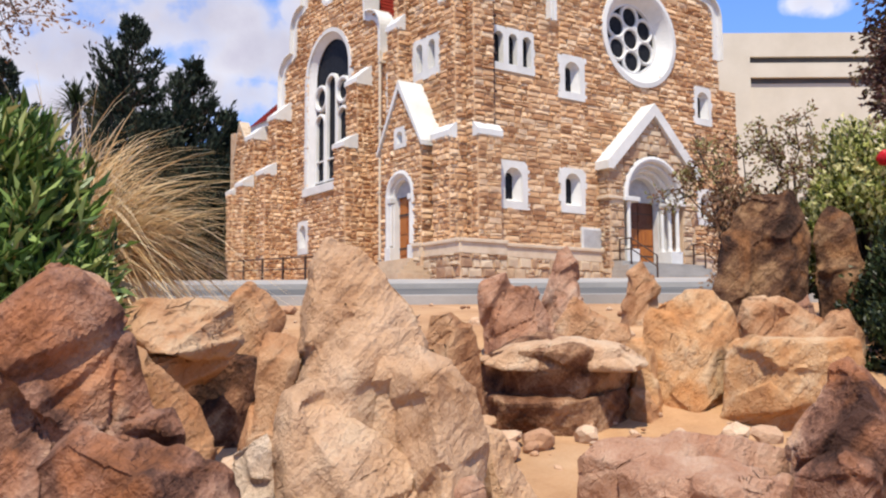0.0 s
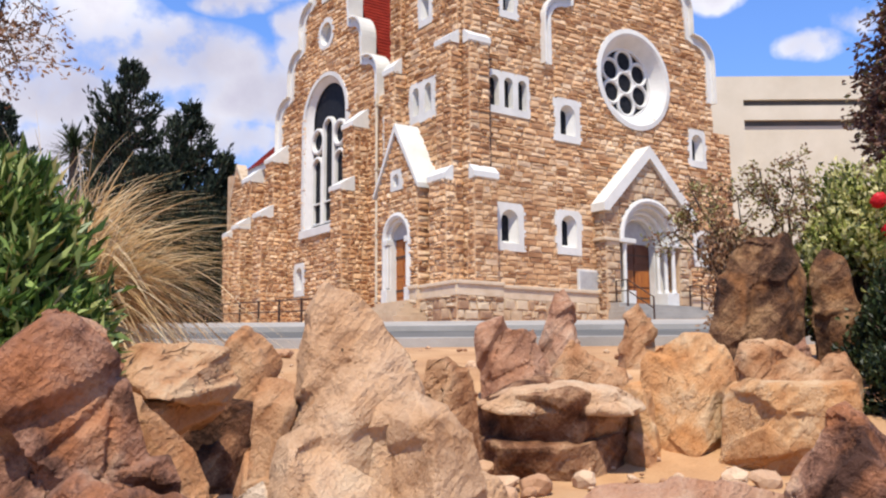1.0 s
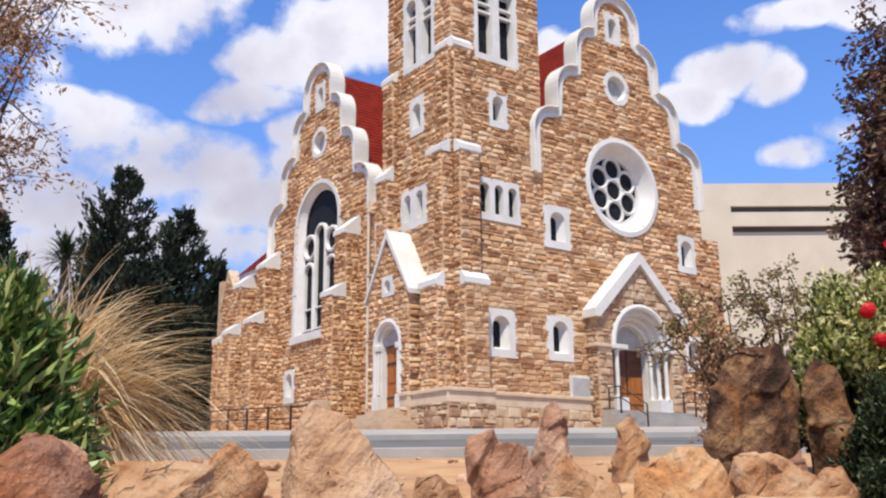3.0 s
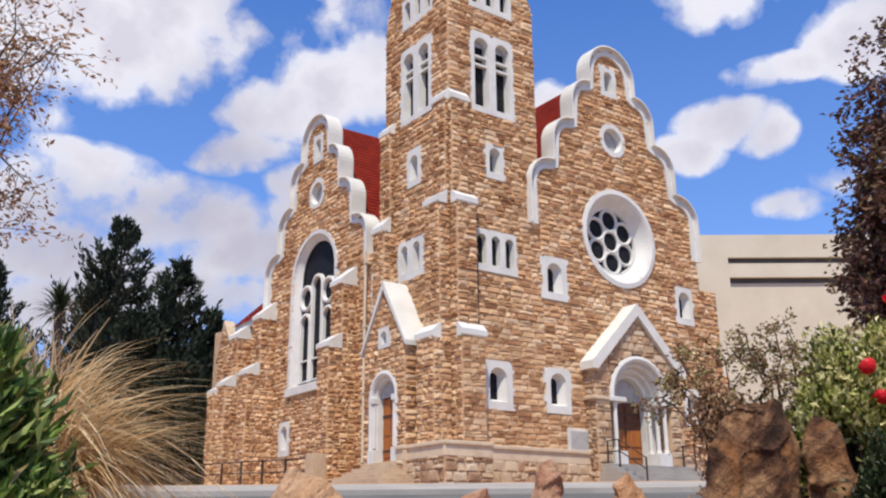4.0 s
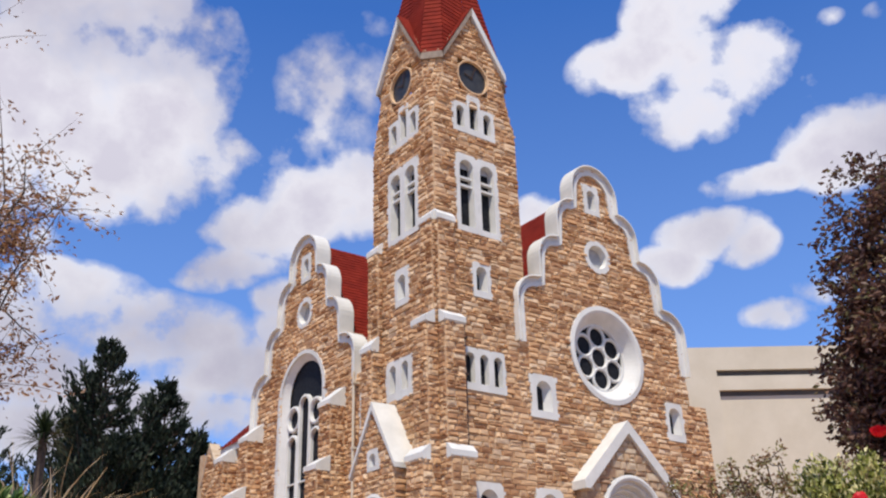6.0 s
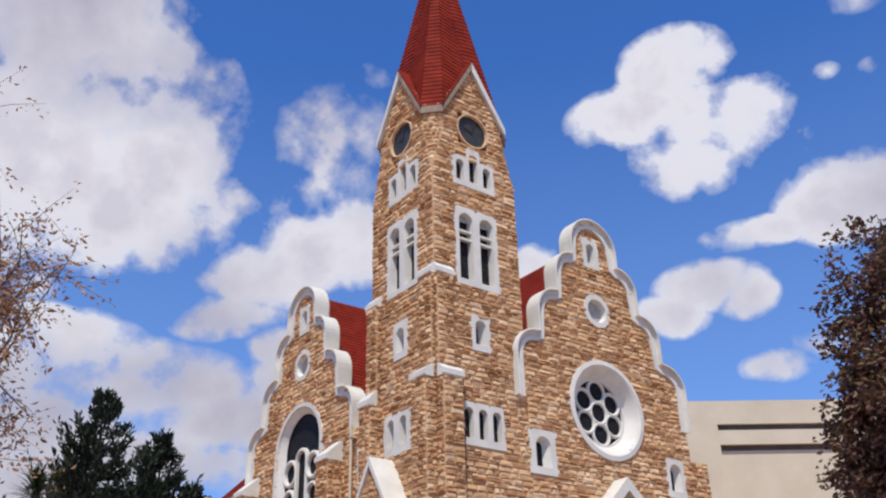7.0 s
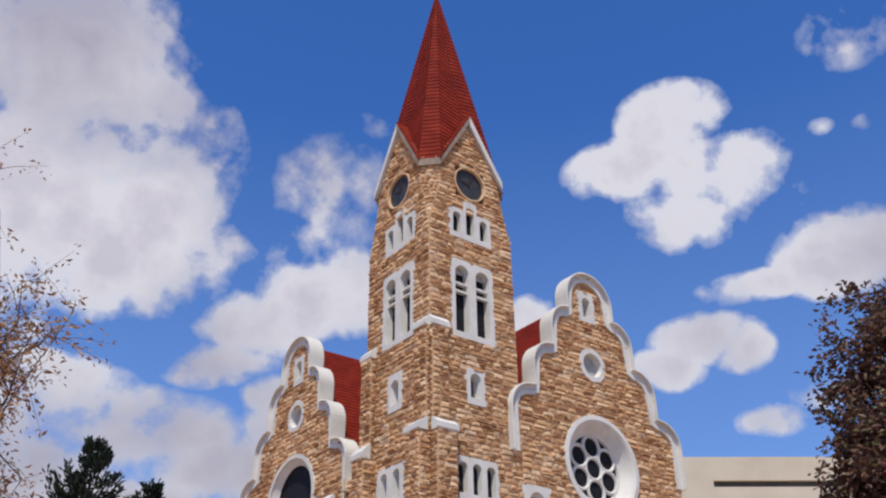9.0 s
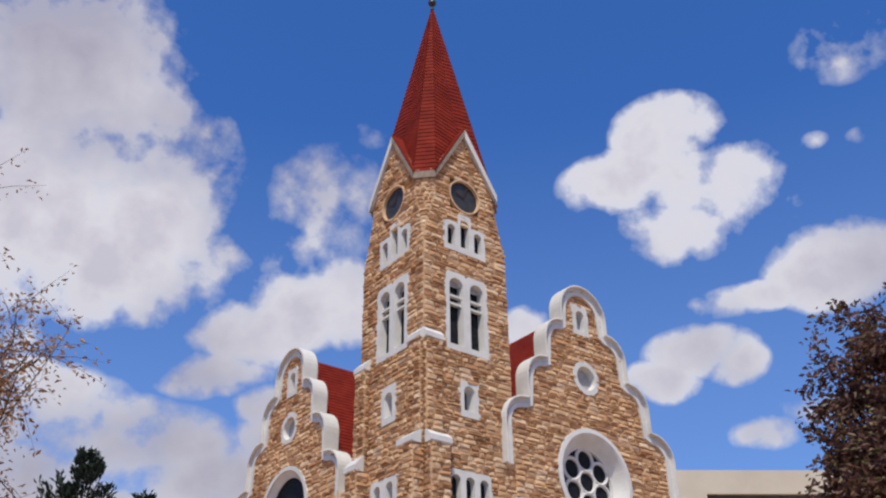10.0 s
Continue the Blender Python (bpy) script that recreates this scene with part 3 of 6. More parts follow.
# ---- tower: walls with openings, corner buttresses, caps
def tower_walls():
    top = 22.9

    def spans(v):
        c = 0.0 if v < 19.3 else min(0.62, 0.62 * (v - 19.3) / 2.4)
        if v > 22.6:
            # the wall runs up into the gable under the spire
            h = 1.85 * (25.35 - v) / 2.75
            return [(C - max(0.05, h), C + max(0.05, h))]
        return [(c, 2 * C - c)]

    holes_r = [(1.13, 3.16, 7.70, 9.37), (1.78, 2.64, 11.53, 13.01), (1.12, 3.27, 14.26, 17.82), (1.10, 3.26, 18.92, 20.38), (1.44, 2.75, 2.56, 4.32), (C - 0.8, C + 0.8, 21.1, 22.75)]
    wr = Wall(FACE_R, 0.0, spans, -1.0, 25.3, holes_r, curved=True)
    body = wr.body("tower_wall", church)
    lay(wr, body, (0.0, 4.5, 1.3, 6.0))
    holes_l = [(-3.40, -1.71, 7.70, 9.36), (-2.74, -1.88, 11.53, 13.10), (-3.24, -1.09, 14.36, 17.80), (-3.15, -0.97, 18.80, 20.36), (-C - 0.8, -C + 0.8, 21.1, 22.75)]
    holes_l += [(-3.75, -2.25, 0.7, 3.9)]
    wl = Wall(FACE_L, 0.0, lambda v: [(-e, -s) for s, e in spans(v)], -1.0, 25.3, holes_l, curved=True)
    body2 = wl.body("tower_wall", church)
    lay(wl, body2)
    # the two faces that look away, and the chamfered corners
    bm = bmesh.new()
    idm = Matrix.Identity(4)
    box(bm, idm, 3.95, 4.48, 0.63, 4.48, -1, 19.3)
    box(bm, idm, 0.63, 4.48, 3.95, 4.46, -1, 19.3)
    for cx, cy, sx, sy in ((0, 0, 1, 1), (4.5, 0, -1, 1), (0, 4.5, 1, -1), (4.5, 4.5, -1, -1)):
        a = 0.62
        pts = [(cx, cy, 19.3), (cx + sx * a, cy, 21.7), (cx, cy + sy * a, 21.7)]
        v1 = [bm.verts.new(p) for p in pts]
        v2 = [bm.verts.new(p) for p in ((cx + sx * a, cy, 22.65), (cx, cy + sy * a, 22.65))]
        bm.faces.new(v1)
        bm.faces.new((v1[1], v2[0], v2[1], v1[2]))
    box(bm, idm, 3.9, 4.47, 0.63, 3.87, 19.3, 22.6)
    box(bm, idm, 0.63, 3.87, 3.9, 4.47, 19.3, 22.6)
    back = part("tower_back", bm, M_MORTAR, church)
    for cx, cy, sx, sy in ((0, 0, 1, 1), (4.5, 0, -1, 1), (0, 4.5, 1, -1)):
        foot, head = Vector((cx, cy, 19.3)), Vector((cx + sx * 0.31, cy + sy * 0.31, 21.7))
        u = Vector((sx, -sy, 0)).normalized()
        if u.cross(Vector((0, 0, 1))).dot(Vector((-sx, -sy, 0))) < 0:
            u = -u
        for base, v, long, span in ((foot, (head - foot).normalized(), (head - foot).length, lambda t: [(-0.18 * t, 0.18 * t)]),
                                    (head, Vector((0, 0, 1)), 0.95, lambda t: [(-0.43, 0.43)])):
            w = u.cross(v)
            face = Matrix(((u.x, v.x, w.x, base.x), (u.y, v.y, w.y, base.y), (u.z, v.z, w.z, base.z), (0, 0, 0, 1)))
            lay(Wall(face, 0.0, span, 0.25 if base is foot else 0.0, long), back, length=(0.2, 0.4))


def cap_block(bm, m, u0, u1, v, w0, w1, rise):
    """A sloped weathering on a buttress: low at its front, high at the wall, with a drip edge."""
    e = 0.07
    pts = [(w0, v + rise), (w0 + 0.05, v + rise), (w1 + e, v + 0.10), (w1 + e, v - 0.10), (w1 + e - 0.06, v - 0.16), (w0, v - 0.16)]
    a = [bm.verts.new(m @ Vector((u0 - e, z, w))) for w, z in pts]
    b = [bm.verts.new(m @ Vector((u1 + e, z, w))) for w, z in pts]
    n = len(pts)
    bm.faces.new(a[::-1])
    bm.faces.new(b)
    for i in range(n):
        bm.faces.new((a[i], a[(i + 1) % n], b[(i + 1) % n], b[i]))
    bmesh.ops.recalc_face_normals(bm, faces=bm.faces[:])


def buttress(face, plane, u0, u1, stages, parent, foot=-1.2, single=None, caps=True):
    """Stages from below: (top height, how far out, rise of the cap, taken off the far side). Each ends in a white cap; stones on the front and both cheeks."""
    base = foot
    turn_l = face @ Matrix(((0, 0, -1, 0), (0, 1, 0, 0), (1, 0, 0, 0), (0, 0, 0, 1)))
    turn_r = face @ Matrix(((0, 0, 1, 0), (0, 1, 0, 0), (-1, 0, 0, 0), (0, 0, 0, 1)))
    for i, (top, out, rise, less) in enumerate(stages):
        nxt = stages[i + 1][1] if i + 1 < len(stages) else 0.0
        a0, b0 = (u0, u1 - less) if face is FACE_R else (u0 + less, u1)
        wf = Wall(face, plane + out, lambda v, a=a0, b=b0: [(a, b)], base, top, thick=out + 0.2)
        body = wf.body("buttress", parent)
        lay(wf, body, single if i == 0 else None, length=(0.22, 0.5))
        lay(Wall(turn_l, -a0, lambda v, a=plane, b=plane + out: [(a, b)], base, top), body, length=(0.2, 0.45))
        lay(Wall(turn_r, b0, lambda v, a=plane, b=plane + out: [(-b, -a)], base, top), body, length=(0.2, 0.45))
        base = top
        if not caps:
            continue
        bm = bmesh.new()
        cap_block(bm, on(face, 0, top, plane), a0, b0, 0.06, nxt - 0.02, out, rise)
        part("buttress_cap", bm, M_WHITE, parent, "white sloped buttress cap")


def tower_things():
    buttress(FACE_R, 0.0, 0.0, 1.02, [(5.05, 0.66, 0.36, 0.0), (10.15, 0.45, 0.34, 0.12), (14.45, 0.18, 0.34, 0.25)], church, single=(0, 1.1, 1.3, 5))
    buttress(FACE_L, 0.0, -1.02, 0.0, [(5.0, 0.78, 0.40, 0.0), (10.15, 0.50, 0.36, 0.12), (14.45, 0.18, 0.34, 0.25)], church)
    buttress(FACE_L, 0.0, -4.5, -3.75, [(10.0, 0.55, 0.5, 0.0), (14.35, 0.25, 0.4, 0.0)], church)
    lights_window(FACE_R, 2.145, 7.70, 0, [(0.68, 1.67, 0.42, 1.18, 0.28)] * 3, church, 1, "white window plate with three round-headed lights")
    lights_window(FACE_L, -2.555, 7.70, 0, [(0.845, 1.66, 0.44, 1.12, 0.34)] * 2, church, 2, "white window plate with two round-headed grey lights", glass=M_LEAD)
    for f, s, low, bell, step in ((FACE_R, 1, (2.21, 11.52, 0.88, 1.50), (2.195, 14.25, 1.085, 3.58), (2.18, 18.90)),
                                  (FACE_L, -1, (-2.31, 11.50, 0.88, 1.61), (-2.165, 14.35, 1.085, 3.46), (-2.06, 18.78))):
        niche_window(f, low[0], low[1], 0, low[2], low[3], 0.54, 1.04, 0.32, 0.86, church, 3 + s, sill=0.28, deep=0.35)
        lights_window(f, bell[0], bell[1], 0, [(bell[2], bell[3], 0.72, bell[3] - 0.52, 0.26)] * 2, church, 5 + s, "tall white belfry window with two louvred lights", deep=0.30, louvre=True)
        lights_window(f, step[0], step[1], 0, [(0.72, 1.46, 0.42, 1.02, 0.26), (0.74, 1.98, 0.46, 1.42, 0.30), (0.72, 1.46, 0.42, 1.02, 0.26)], church, 7 + s,
                      "white stepped window with three round-headed lights")
        # clock
        m = on(f, s * C, 21.92, 0)
        bm = bmesh.new()
        loops(bm, m, [ring(0.87, -0.1), ring(0.87, 0.05), ring(0.80, 0.05), ring(0.78, -0.10)])
        clock = part("clock", bm, M_STONE, church, "tower clock with a dark dial")
        bm = bmesh.new()
        bm.faces.new([bm.verts.new(m @ Vector(p)) for p in ring(0.80, -0.09)])
        part("dial", bm, M_DIAL, clock, "dark dial")
        bm = bmesh.new()
        for ang, ln in ((70, 0.62), (160, 0.42)):
            rot = m @ Matrix.Rotation(radians(ang), 4, "Z")
            box(bm, rot, -0.08, ln, -0.025, 0.025, -0.06, -0.04)
        part("pointer", bm, M_IRON, clock)


def courses(verts, faces, left, right, row=0.24, lip=0.022):
    """Overlapping tile courses between two edges, each a list of points from the foot to the top."""
    def along(line, t):
        seg = [(Vector(b) - Vector(a)).length for a, b in zip(line, line[1:])]
        d = t * sum(seg)
        for n, s in enumerate(seg):
            if d <= s or n == len(seg) - 1:
                return Vector(line[n]).lerp(Vector(line[n + 1]), min(1.0, d / s))
            d -= s
    span = sum((Vector(b) - Vector(a)).length for a, b in zip(left, left[1:]))
    n = max(2, int(span / row))
    k = len(verts)
    verts += [along(left, 0), along(right, 0)]
    for i in range(n):
        a, b = along(left, i / n), along(right, i / n)
        c, d = along(left, (i + 1) / n), along(right, (i + 1) / n)
        nor = (b - a).cross(c - a)
        nor = nor.normalized() if nor.length > 1e-8 else Vector((0, 0, 1))
        q = len(verts)
        verts += [a + nor * lip, b + nor * lip, c, d]
        faces.append((k, k + 1, q + 1, q))
        faces.append((q, q + 1, q + 3, q + 2))
        k = q + 2


def spire():
    tip = Vector((C, C, 35.45))
    eave, apex, e = 22.62, 25.62, 0.10
    ch = 0.55
    corners = [(0, 0), (1, 0), (1, 1), (0, 1)]
    foot = []
    for k, (cx, cy) in enumerate(corners):
        X, Y = cx * 2 * C, cy * 2 * C
        sx, sy = (1 if cx == 0 else -1), (1 if cy == 0 else -1)
        a = Vector((X + sx * (ch + 0.03), Y - sy * 0.13, eave))
        b = Vector((X - sx * 0.13, Y + sy * (ch + 0.03), eave))
        foot += [b, a] if k % 2 == 0 else [a, b]
    # eight sides: narrow ones over the corners, broad ones over the gables
    for k in range(8):
        verts, faces = [], []
        a, b = foot[k], foot[(k + 1) % 8]
        if k % 2 == 0:
            courses(verts, faces, [a, a.lerp(tip, 0.985)], [b, b.lerp(tip, 0.985)], 0.26, 0.026)
        else:
            mid = (a + b) * 0.5
            ridge = [mid.lerp(tip, (apex - eave) / (tip.z - eave)), mid.lerp(tip, 0.985)]
            courses(verts, faces, [a, a.lerp(tip, 0.985)], [a.lerp(b, 0.02), *ridge], 0.26, 0.026)
            courses(verts, faces, [b.lerp(a, 0.02), *ridge], [b, b.lerp(tip, 0.985)], 0.26, 0.026)
        mesh_part("spire_roof", verts, faces, M_ROOF, church, "steep red tiled side of the spire")
    # the small roofs of the gables, dying into the broad sides
    for turn in range(4):
        m = Matrix.Translation((C, C, 0)) @ Matrix.Rotation(radians(90 * turn), 4, "Z") @ Matrix.Translation((-C, -C, 0))
        back = C + 0.13 - (C + 0.13) * (apex - eave) / (tip.z - eave) - 0.12
        bm = bmesh.new()
        for side in (-1, 1):
            rows = []
            for lift in (0.0, 0.09):
                rows += [m @ Vector((C, -e - 0.09, apex + lift)), m @ Vector((C + side * 1.74, -e - 0.09, eave - 0.02 + lift)), m @ Vector((C + side * 1.74, 0.5, eave - 0.02 + lift)), m @ Vector((C, C - back, apex + lift))]
            q = [bm.verts.new(v) for v in rows]
            for f in ((0, 1, 2, 3), (4, 5, 6, 7), (0, 1, 5, 4), (1, 2, 6, 5), (2, 3, 7, 6), (3, 0, 4, 7)):
                bm.faces.new([q[i] for i in f])
        bmesh.ops.recalc_face_normals(bm, faces=bm.faces[:])
        part("gable_roof", bm, M_ROOF, church, "small red roof over the clock gable")
    # barge boards on the gables
    for f, s, off in ((FACE_R, 1, 0), (FACE_L, -1, 0)):
        for side in (-1, 1):
            m = on(f, s * C, 0, 0)
            end = 1.78 if side * s > 0 else 1.66
            low, top = (0.26, 0.36) if side * s < 0 else (0.36, 0.50)
            pts = [(0.0, apex - 0.01), (side * end, eave + 0.02), (side * end, eave - low), (0.0, apex - top)]
            if side < 0:
                pts = pts[::-1]
            bm = bmesh.new()
            prism(bm, m, pts, e - 0.08, e + 0.10)
            inner = side * s < 0
            part("barge_board", bm, M_BOARD if inner else M_WHITE, church, "weathered grey-brown gable board" if inner else "white painted gable board")
    for cx, cy in corners[:2] + corners[3:]:
        X, Y = cx * 2 * C, cy * 2 * C
        sx, sy = (1 if cx == 0 else -1), (1 if cy == 0 else -1)
        bm = bmesh.new()
        p1 = Vector((X + sx * ch, Y - sy * 0.15, eave))
        p2 = Vector((X - sx * 0.15, Y + sy * ch, eave))
        q = [bm.verts.new(v) for v in (p1, p2, p2 + Vector((0, 0, -0.34)), p1 + Vector((0, 0, -0.34)))]
        bm.faces.new(q)
        ins = Vector((sx, sy, 0)) * 0.25
        q2 = [bm.verts.new(v + ins) for v in (p1 + Vector((0, 0, -0.34)), p2 + Vector((0, 0, -0.34)))]
        bm.faces.new((q[3], q[2], q2[1], q2[0]))
        part("eaves_board", bm, M_BOARD, church, "grey-brown eaves board")
    # finial
    bm = bmesh.new()
    bmesh.ops.create_uvsphere(bm, u_segments=14, v_segments=8, radius=0.22, matrix=Matrix.Translation((C, C, 35.72)))
    bmesh.ops.create_cone(bm, cap_ends=True, segments=10, radius1=0.10, radius2=0.05, depth=0.5, matrix=Matrix.Translation((C, C, 35.45)))
    box(bm, Matrix.Identity(4), C - 0.03, C + 0.03, C - 0.03, C + 0.03, 35.8, 36.9)
    box(bm, Matrix.Identity(4), C - 0.32, C + 0.32, C - 0.025, C + 0.025, 36.40, 36.46)
    part("finial", bm, M_DIAL, church, "dark ball and cross on the spire tip")


tower_walls()
tower_things()
spire()


# ---- west front: gable wall, rose, windows, porch
def west_front():
    def spans(v):
        if v > 10.0:
            h = gable_profile(0, v)
            return [(GX - h + 0.12, GX + h - 0.12)] if h > 0.2 else []
        return [(4.45, GX + 5.05)] if v > 8.7 else [(4.45, 15.1)]
    holes = [(4.47, 5.74, 7.07, 8.80), (4.42, 5.64, 2.61, 4.32), (12.28, 13.33, 7.02, 8.68), (12.28, 13.37, 2.62, 4.16), (GX - 1.55, GX + 1.55, 0.6, 4.7), (8.40, 9.38, 16.96, 18.46), (GX - 0.6, GX + 0.6, 14.28, 15.42)]
    for k in range(20):
        a = 8.39 + k * 0.19
        r = math.sqrt(max(0.01, 1.92 ** 2 - (a + 0.095 - 10.29) ** 2))
        holes.append((GX - r, GX + r, a, a + 0.19))
    w = Wall(FACE_R, 0.03, spans, -1.0, 19.35, holes, curved=True)
    body = w.body("gable_wall", church, 0.12)
    lay(w, body, (4.5, 8.0, 1.3, 4.8))
    coping("gable_coping", FACE_R, GX, 0.03, 0.0, church)
    niche_window(FACE_R, 5.105, 7.05, 0.03, 1.30, 1.77, 0.80, 1.22, 0.36, 0.95, church, 21)
    niche_window(FACE_R, 5.03, 2.59, 0.03, 1.26, 1.75, 0.80, 1.25, 0.36, 0.98, church, 22)
    niche_window(FACE_R, 2.095, 2.54, 0.0, 1.34, 1.80, 0.82, 1.25, 0.36, 0.98, church, 23)
    niche_window(FACE_R, 12.805, 7.0, 0.03, 1.08, 1.70, 0.74, 1.18, 0.36, 0.92, church, 24)
    niche_window(FACE_R, 12.825, 2.60, 0.03, 1.12, 1.58, 0.74, 1.10, 0.36, 0.92, church, 25)
    niche_window(FACE_R, 8.89, 16.94, 0.03, 0.95, 1.53, 0.50, 1.0, 0.40, 0.90, church, 26, deep=0.25, sill=0.25, label="small white blind niche in the gable head", glass=M_LEAD)
    # small round window
    m = on(FACE_R, GX, 14.85, 0.03)
    bm = bmesh.new()
    loops(bm, m, [ring(0.80, -0.1), ring(0.80, 0.06), ring(0.56, 0.06), ring(0.50, -0.25)])
    rw = part("round_window", bm, M_WHITE, church, "small round white-framed blind window")
    bm = bmesh.new()
    bm.faces.new([bm.verts.new(m @ Vector(p)) for p in ring(0.52, -0.24)])
    part("panel", bm, M_LEAD, rw)
    # rose window
    m = on(FACE_R, GX, 10.29, 0.03)
    bm = bmesh.new()
    loops(bm, m, [ring(2.18, -0.1, 64), ring(2.18, 0.10, 64), ring(1.98, 0.12, 64), ring(1.88, 0.05, 64), ring(1.50, -0.40, 64), ring(1.42, -0.40, 64), ring(1.40, -0.52, 64)])
    rose = part("rose_window", bm, M_WHITE, church, "large round rose window in a splayed white frame")
    bm = bmesh.new()
    bm.faces.new([bm.verts.new(m @ Vector(p)) for p in ring(1.45, -0.52, 64)])
    part("pane", bm, M_GLASS, rose, "dark leaded glass")
    for k in range(7):
        cu, cv = (0, 0) if k == 6 else (0.95 * math.cos(radians(60 * k + 32)), 0.95 * math.sin(radians(60 * k + 32)))
        bm = bmesh.new()
        loops(bm, m, [ring(0.55, -0.52, 28, cu, cv), ring(0.54, -0.45, 28, cu, cv), ring(0.475, -0.41, 28, cu, cv), ring(0.405, -0.45, 28, cu, cv), ring(0.40, -0.52, 28, cu, cv)])
        part("tracery_ring", bm, M_WHITE, rose)


def porch():
    p = 0.62
    half = 2.58
    apex, foot = 7.30, 4.72
    wall = lambda v: [(GX - half + 0.1, GX + half - 0.1)] if v < foot else [(GX - (half - 0.1) * (apex - 0.25 - v) / (apex - 0.25 - foot), GX + (half - 0.1) * (apex - 0.25 - v) / (apex - 0.25 - foot))]  # noqa: E731
    holes = [(GX - 1.72, GX + 1.72, 0.6, 3.4)]
    for k in range(14):
        a, b = 3.4 + k * 0.13, 3.4 + (k + 1) * 0.13
        r = math.sqrt(max(0, 1.72 ** 2 - (a - 3.4) ** 2))
        holes.append((GX - r, GX + r, a, b))
    w = Wall(FACE_R, p, wall, -1.0, apex - 0.3, holes, thick=p, curved=True)
    body = w.body("porch_wall", church, 0.13)
    lay(w, body, length=(0.3, 0.7), course=(0.18, 0.28), material=M_PLINTH)
    turn_l = FACE_R @ Matrix(((0, 0, -1, 0), (0, 1, 0, 0), (1, 0, 0, 0), (0, 0, 0, 1)))
    lay(Wall(turn_l, -(GX - half + 0.1), lambda v: [(0.05, p)], -1.0, foot), body, length=(0.2, 0.45), material=M_PLINTH)
    # coping of the porch gable
    bm = bmesh.new()
    m = on(FACE_R, GX, 0, p)
    for s in (-1, 1):
        pts = [(0, apex), (s * (half + 0.12), foot - 0.02), (s * (half + 0.12), foot - 0.34), (s * (half - 0.15), foot - 0.34), (0, apex - 0.52)]
        if s > 0:
            pts = pts[::-1]
        prism(bm, m, pts, -p, 0.20)
    bmesh.ops.recalc_face_normals(bm, faces=bm.faces[:])
    part("porch_coping", bm, M_WHITE, church, "white porch gable coping")
    # stepped arch orders in white
    m = on(FACE_R, GX, 0.75, p)
    bm = bmesh.new()
    half_arch = lambda r, w0: [(r * math.cos(math.pi * k / 22), 2.62 + r * math.sin(math.pi * k / 22), w0) for k in range(23)]  # noqa: E731
    prev = None
    seq = [(1.74, -0.1), (1.74, 0.08), (1.62, 0.12), (1.52, 0.08), (1.50, -0.10), (1.38, -0.06), (1.33, -0.14), (1.31, -0.36), (1.20, -0.32), (1.14, -0.40), (1.12, -0.60), (1.02, -0.56), (0.95, -0.62), (0.93, -0.90)]
    for r, d in seq:
        cur = [bm.verts.new(m @ Vector(q)) for q in half_arch(r, d)]
        if prev:
            for i in range(22):
                bm.faces.new((prev[i], prev[i + 1], cur[i + 1], cur[i]))
        prev = cur
    bmesh.ops.recalc_face_normals(bm, faces=bm.faces[:])
    arch_ob = part("door_arch", bm, M_WHITE, church, "white round arch of four stepped orders")
    bm = bmesh.new()
    tp = [bm.verts.new(m @ Vector(q)) for q in half_arch(0.96, -0.88)]
    bm.faces.new(tp)
    box(bm, m, -0.96, 0.96, 2.60, 2.74, -1.0, -0.885)
    part("tympanum", bm, M_LEAD, arch_ob, "pale grey tympanum")
    # columns at the jambs, capitals and bases
    for s in (-1, 1):
        for k, (u, d) in enumerate(((1.42, -0.05), (1.22, -0.28), (1.03, -0.52))):
            bm = bmesh.new()
            place = m @ Matrix.Translation((s * u, 0, d)) @ Matrix.Rotation(radians(-90), 4, "X")
            bmesh.ops.create_cone(bm, cap_ends=True, segments=14, radius1=0.085, radius2=0.085, depth=1.65, matrix=place @ Matrix.Translation((0, 0, 1.45)))
            bmesh.ops.create_cone(bm, cap_ends=True, segments=14, radius1=0.12, radius2=0.09, depth=0.16, matrix=place @ Matrix.Translation((0, 0, 0.62)))
            bmesh.ops.create_cone(bm, cap_ends=True, segments=14, radius1=0.09, radius2=0.13, depth=0.2, matrix=place @ Matrix.Translation((0, 0, 2.32)))
            part("column", bm, M_WHITE, arch_ob)
        bm = bmesh.new()
        box(bm, m, *sorted((s * 0.92, s * 1.80)), 2.43, 2.62, -0.9, 0.14, 0.03)
        box(bm, m, *sorted((s * 0.92, s * 1.62)), 0.0, 0.55, -0.9, 0.04, 0.02)
        a, b = sorted((s * 1.5, s * 1.62))
        box(bm, m, *sorted((s * 0.93, s * 1.72)), 0.0, 2.61, -1.0, -0.64)
        part("impost", bm, M_WHITE, arch_ob)
        bm = bmesh.new()
        box(bm, m, *sorted((s * 1.80, s * 2.64)), 2.46, 2.60, -0.6, 0.09, 0.03)
        part("string_course", bm, M_CREAM, church, "cream stone string course")
    # door leaves, coloured dark as if in the arch's shadow, lower panels as sunlit
    bm = bmesh.new()
    for s in (-1, 1):
        a, b = sorted((s * 0.012, s * 0.93))
        box(bm, m, a, b, 0.02, 2.64, -0.99, -0.93)
    door = part("door", bm, M_WOOD_SHADED, church, "double church door, coloured dark red for arch shade, orange where sunlit")
    for s in (-1, 1):
        for v0, v1 in ((0.10, 0.78), (0.84, 1.50), (1.8, 2.45)):
            bm = bmesh.new()
            a, b = sorted((s * 0.06, s * 0.88))
            box(bm, m, a, b, v0, v1, -0.94, -0.905, 0.012)
            part("door_panel", bm, M_WOOD if v0 < 1.7 else M_WOOD_SHADED, door)
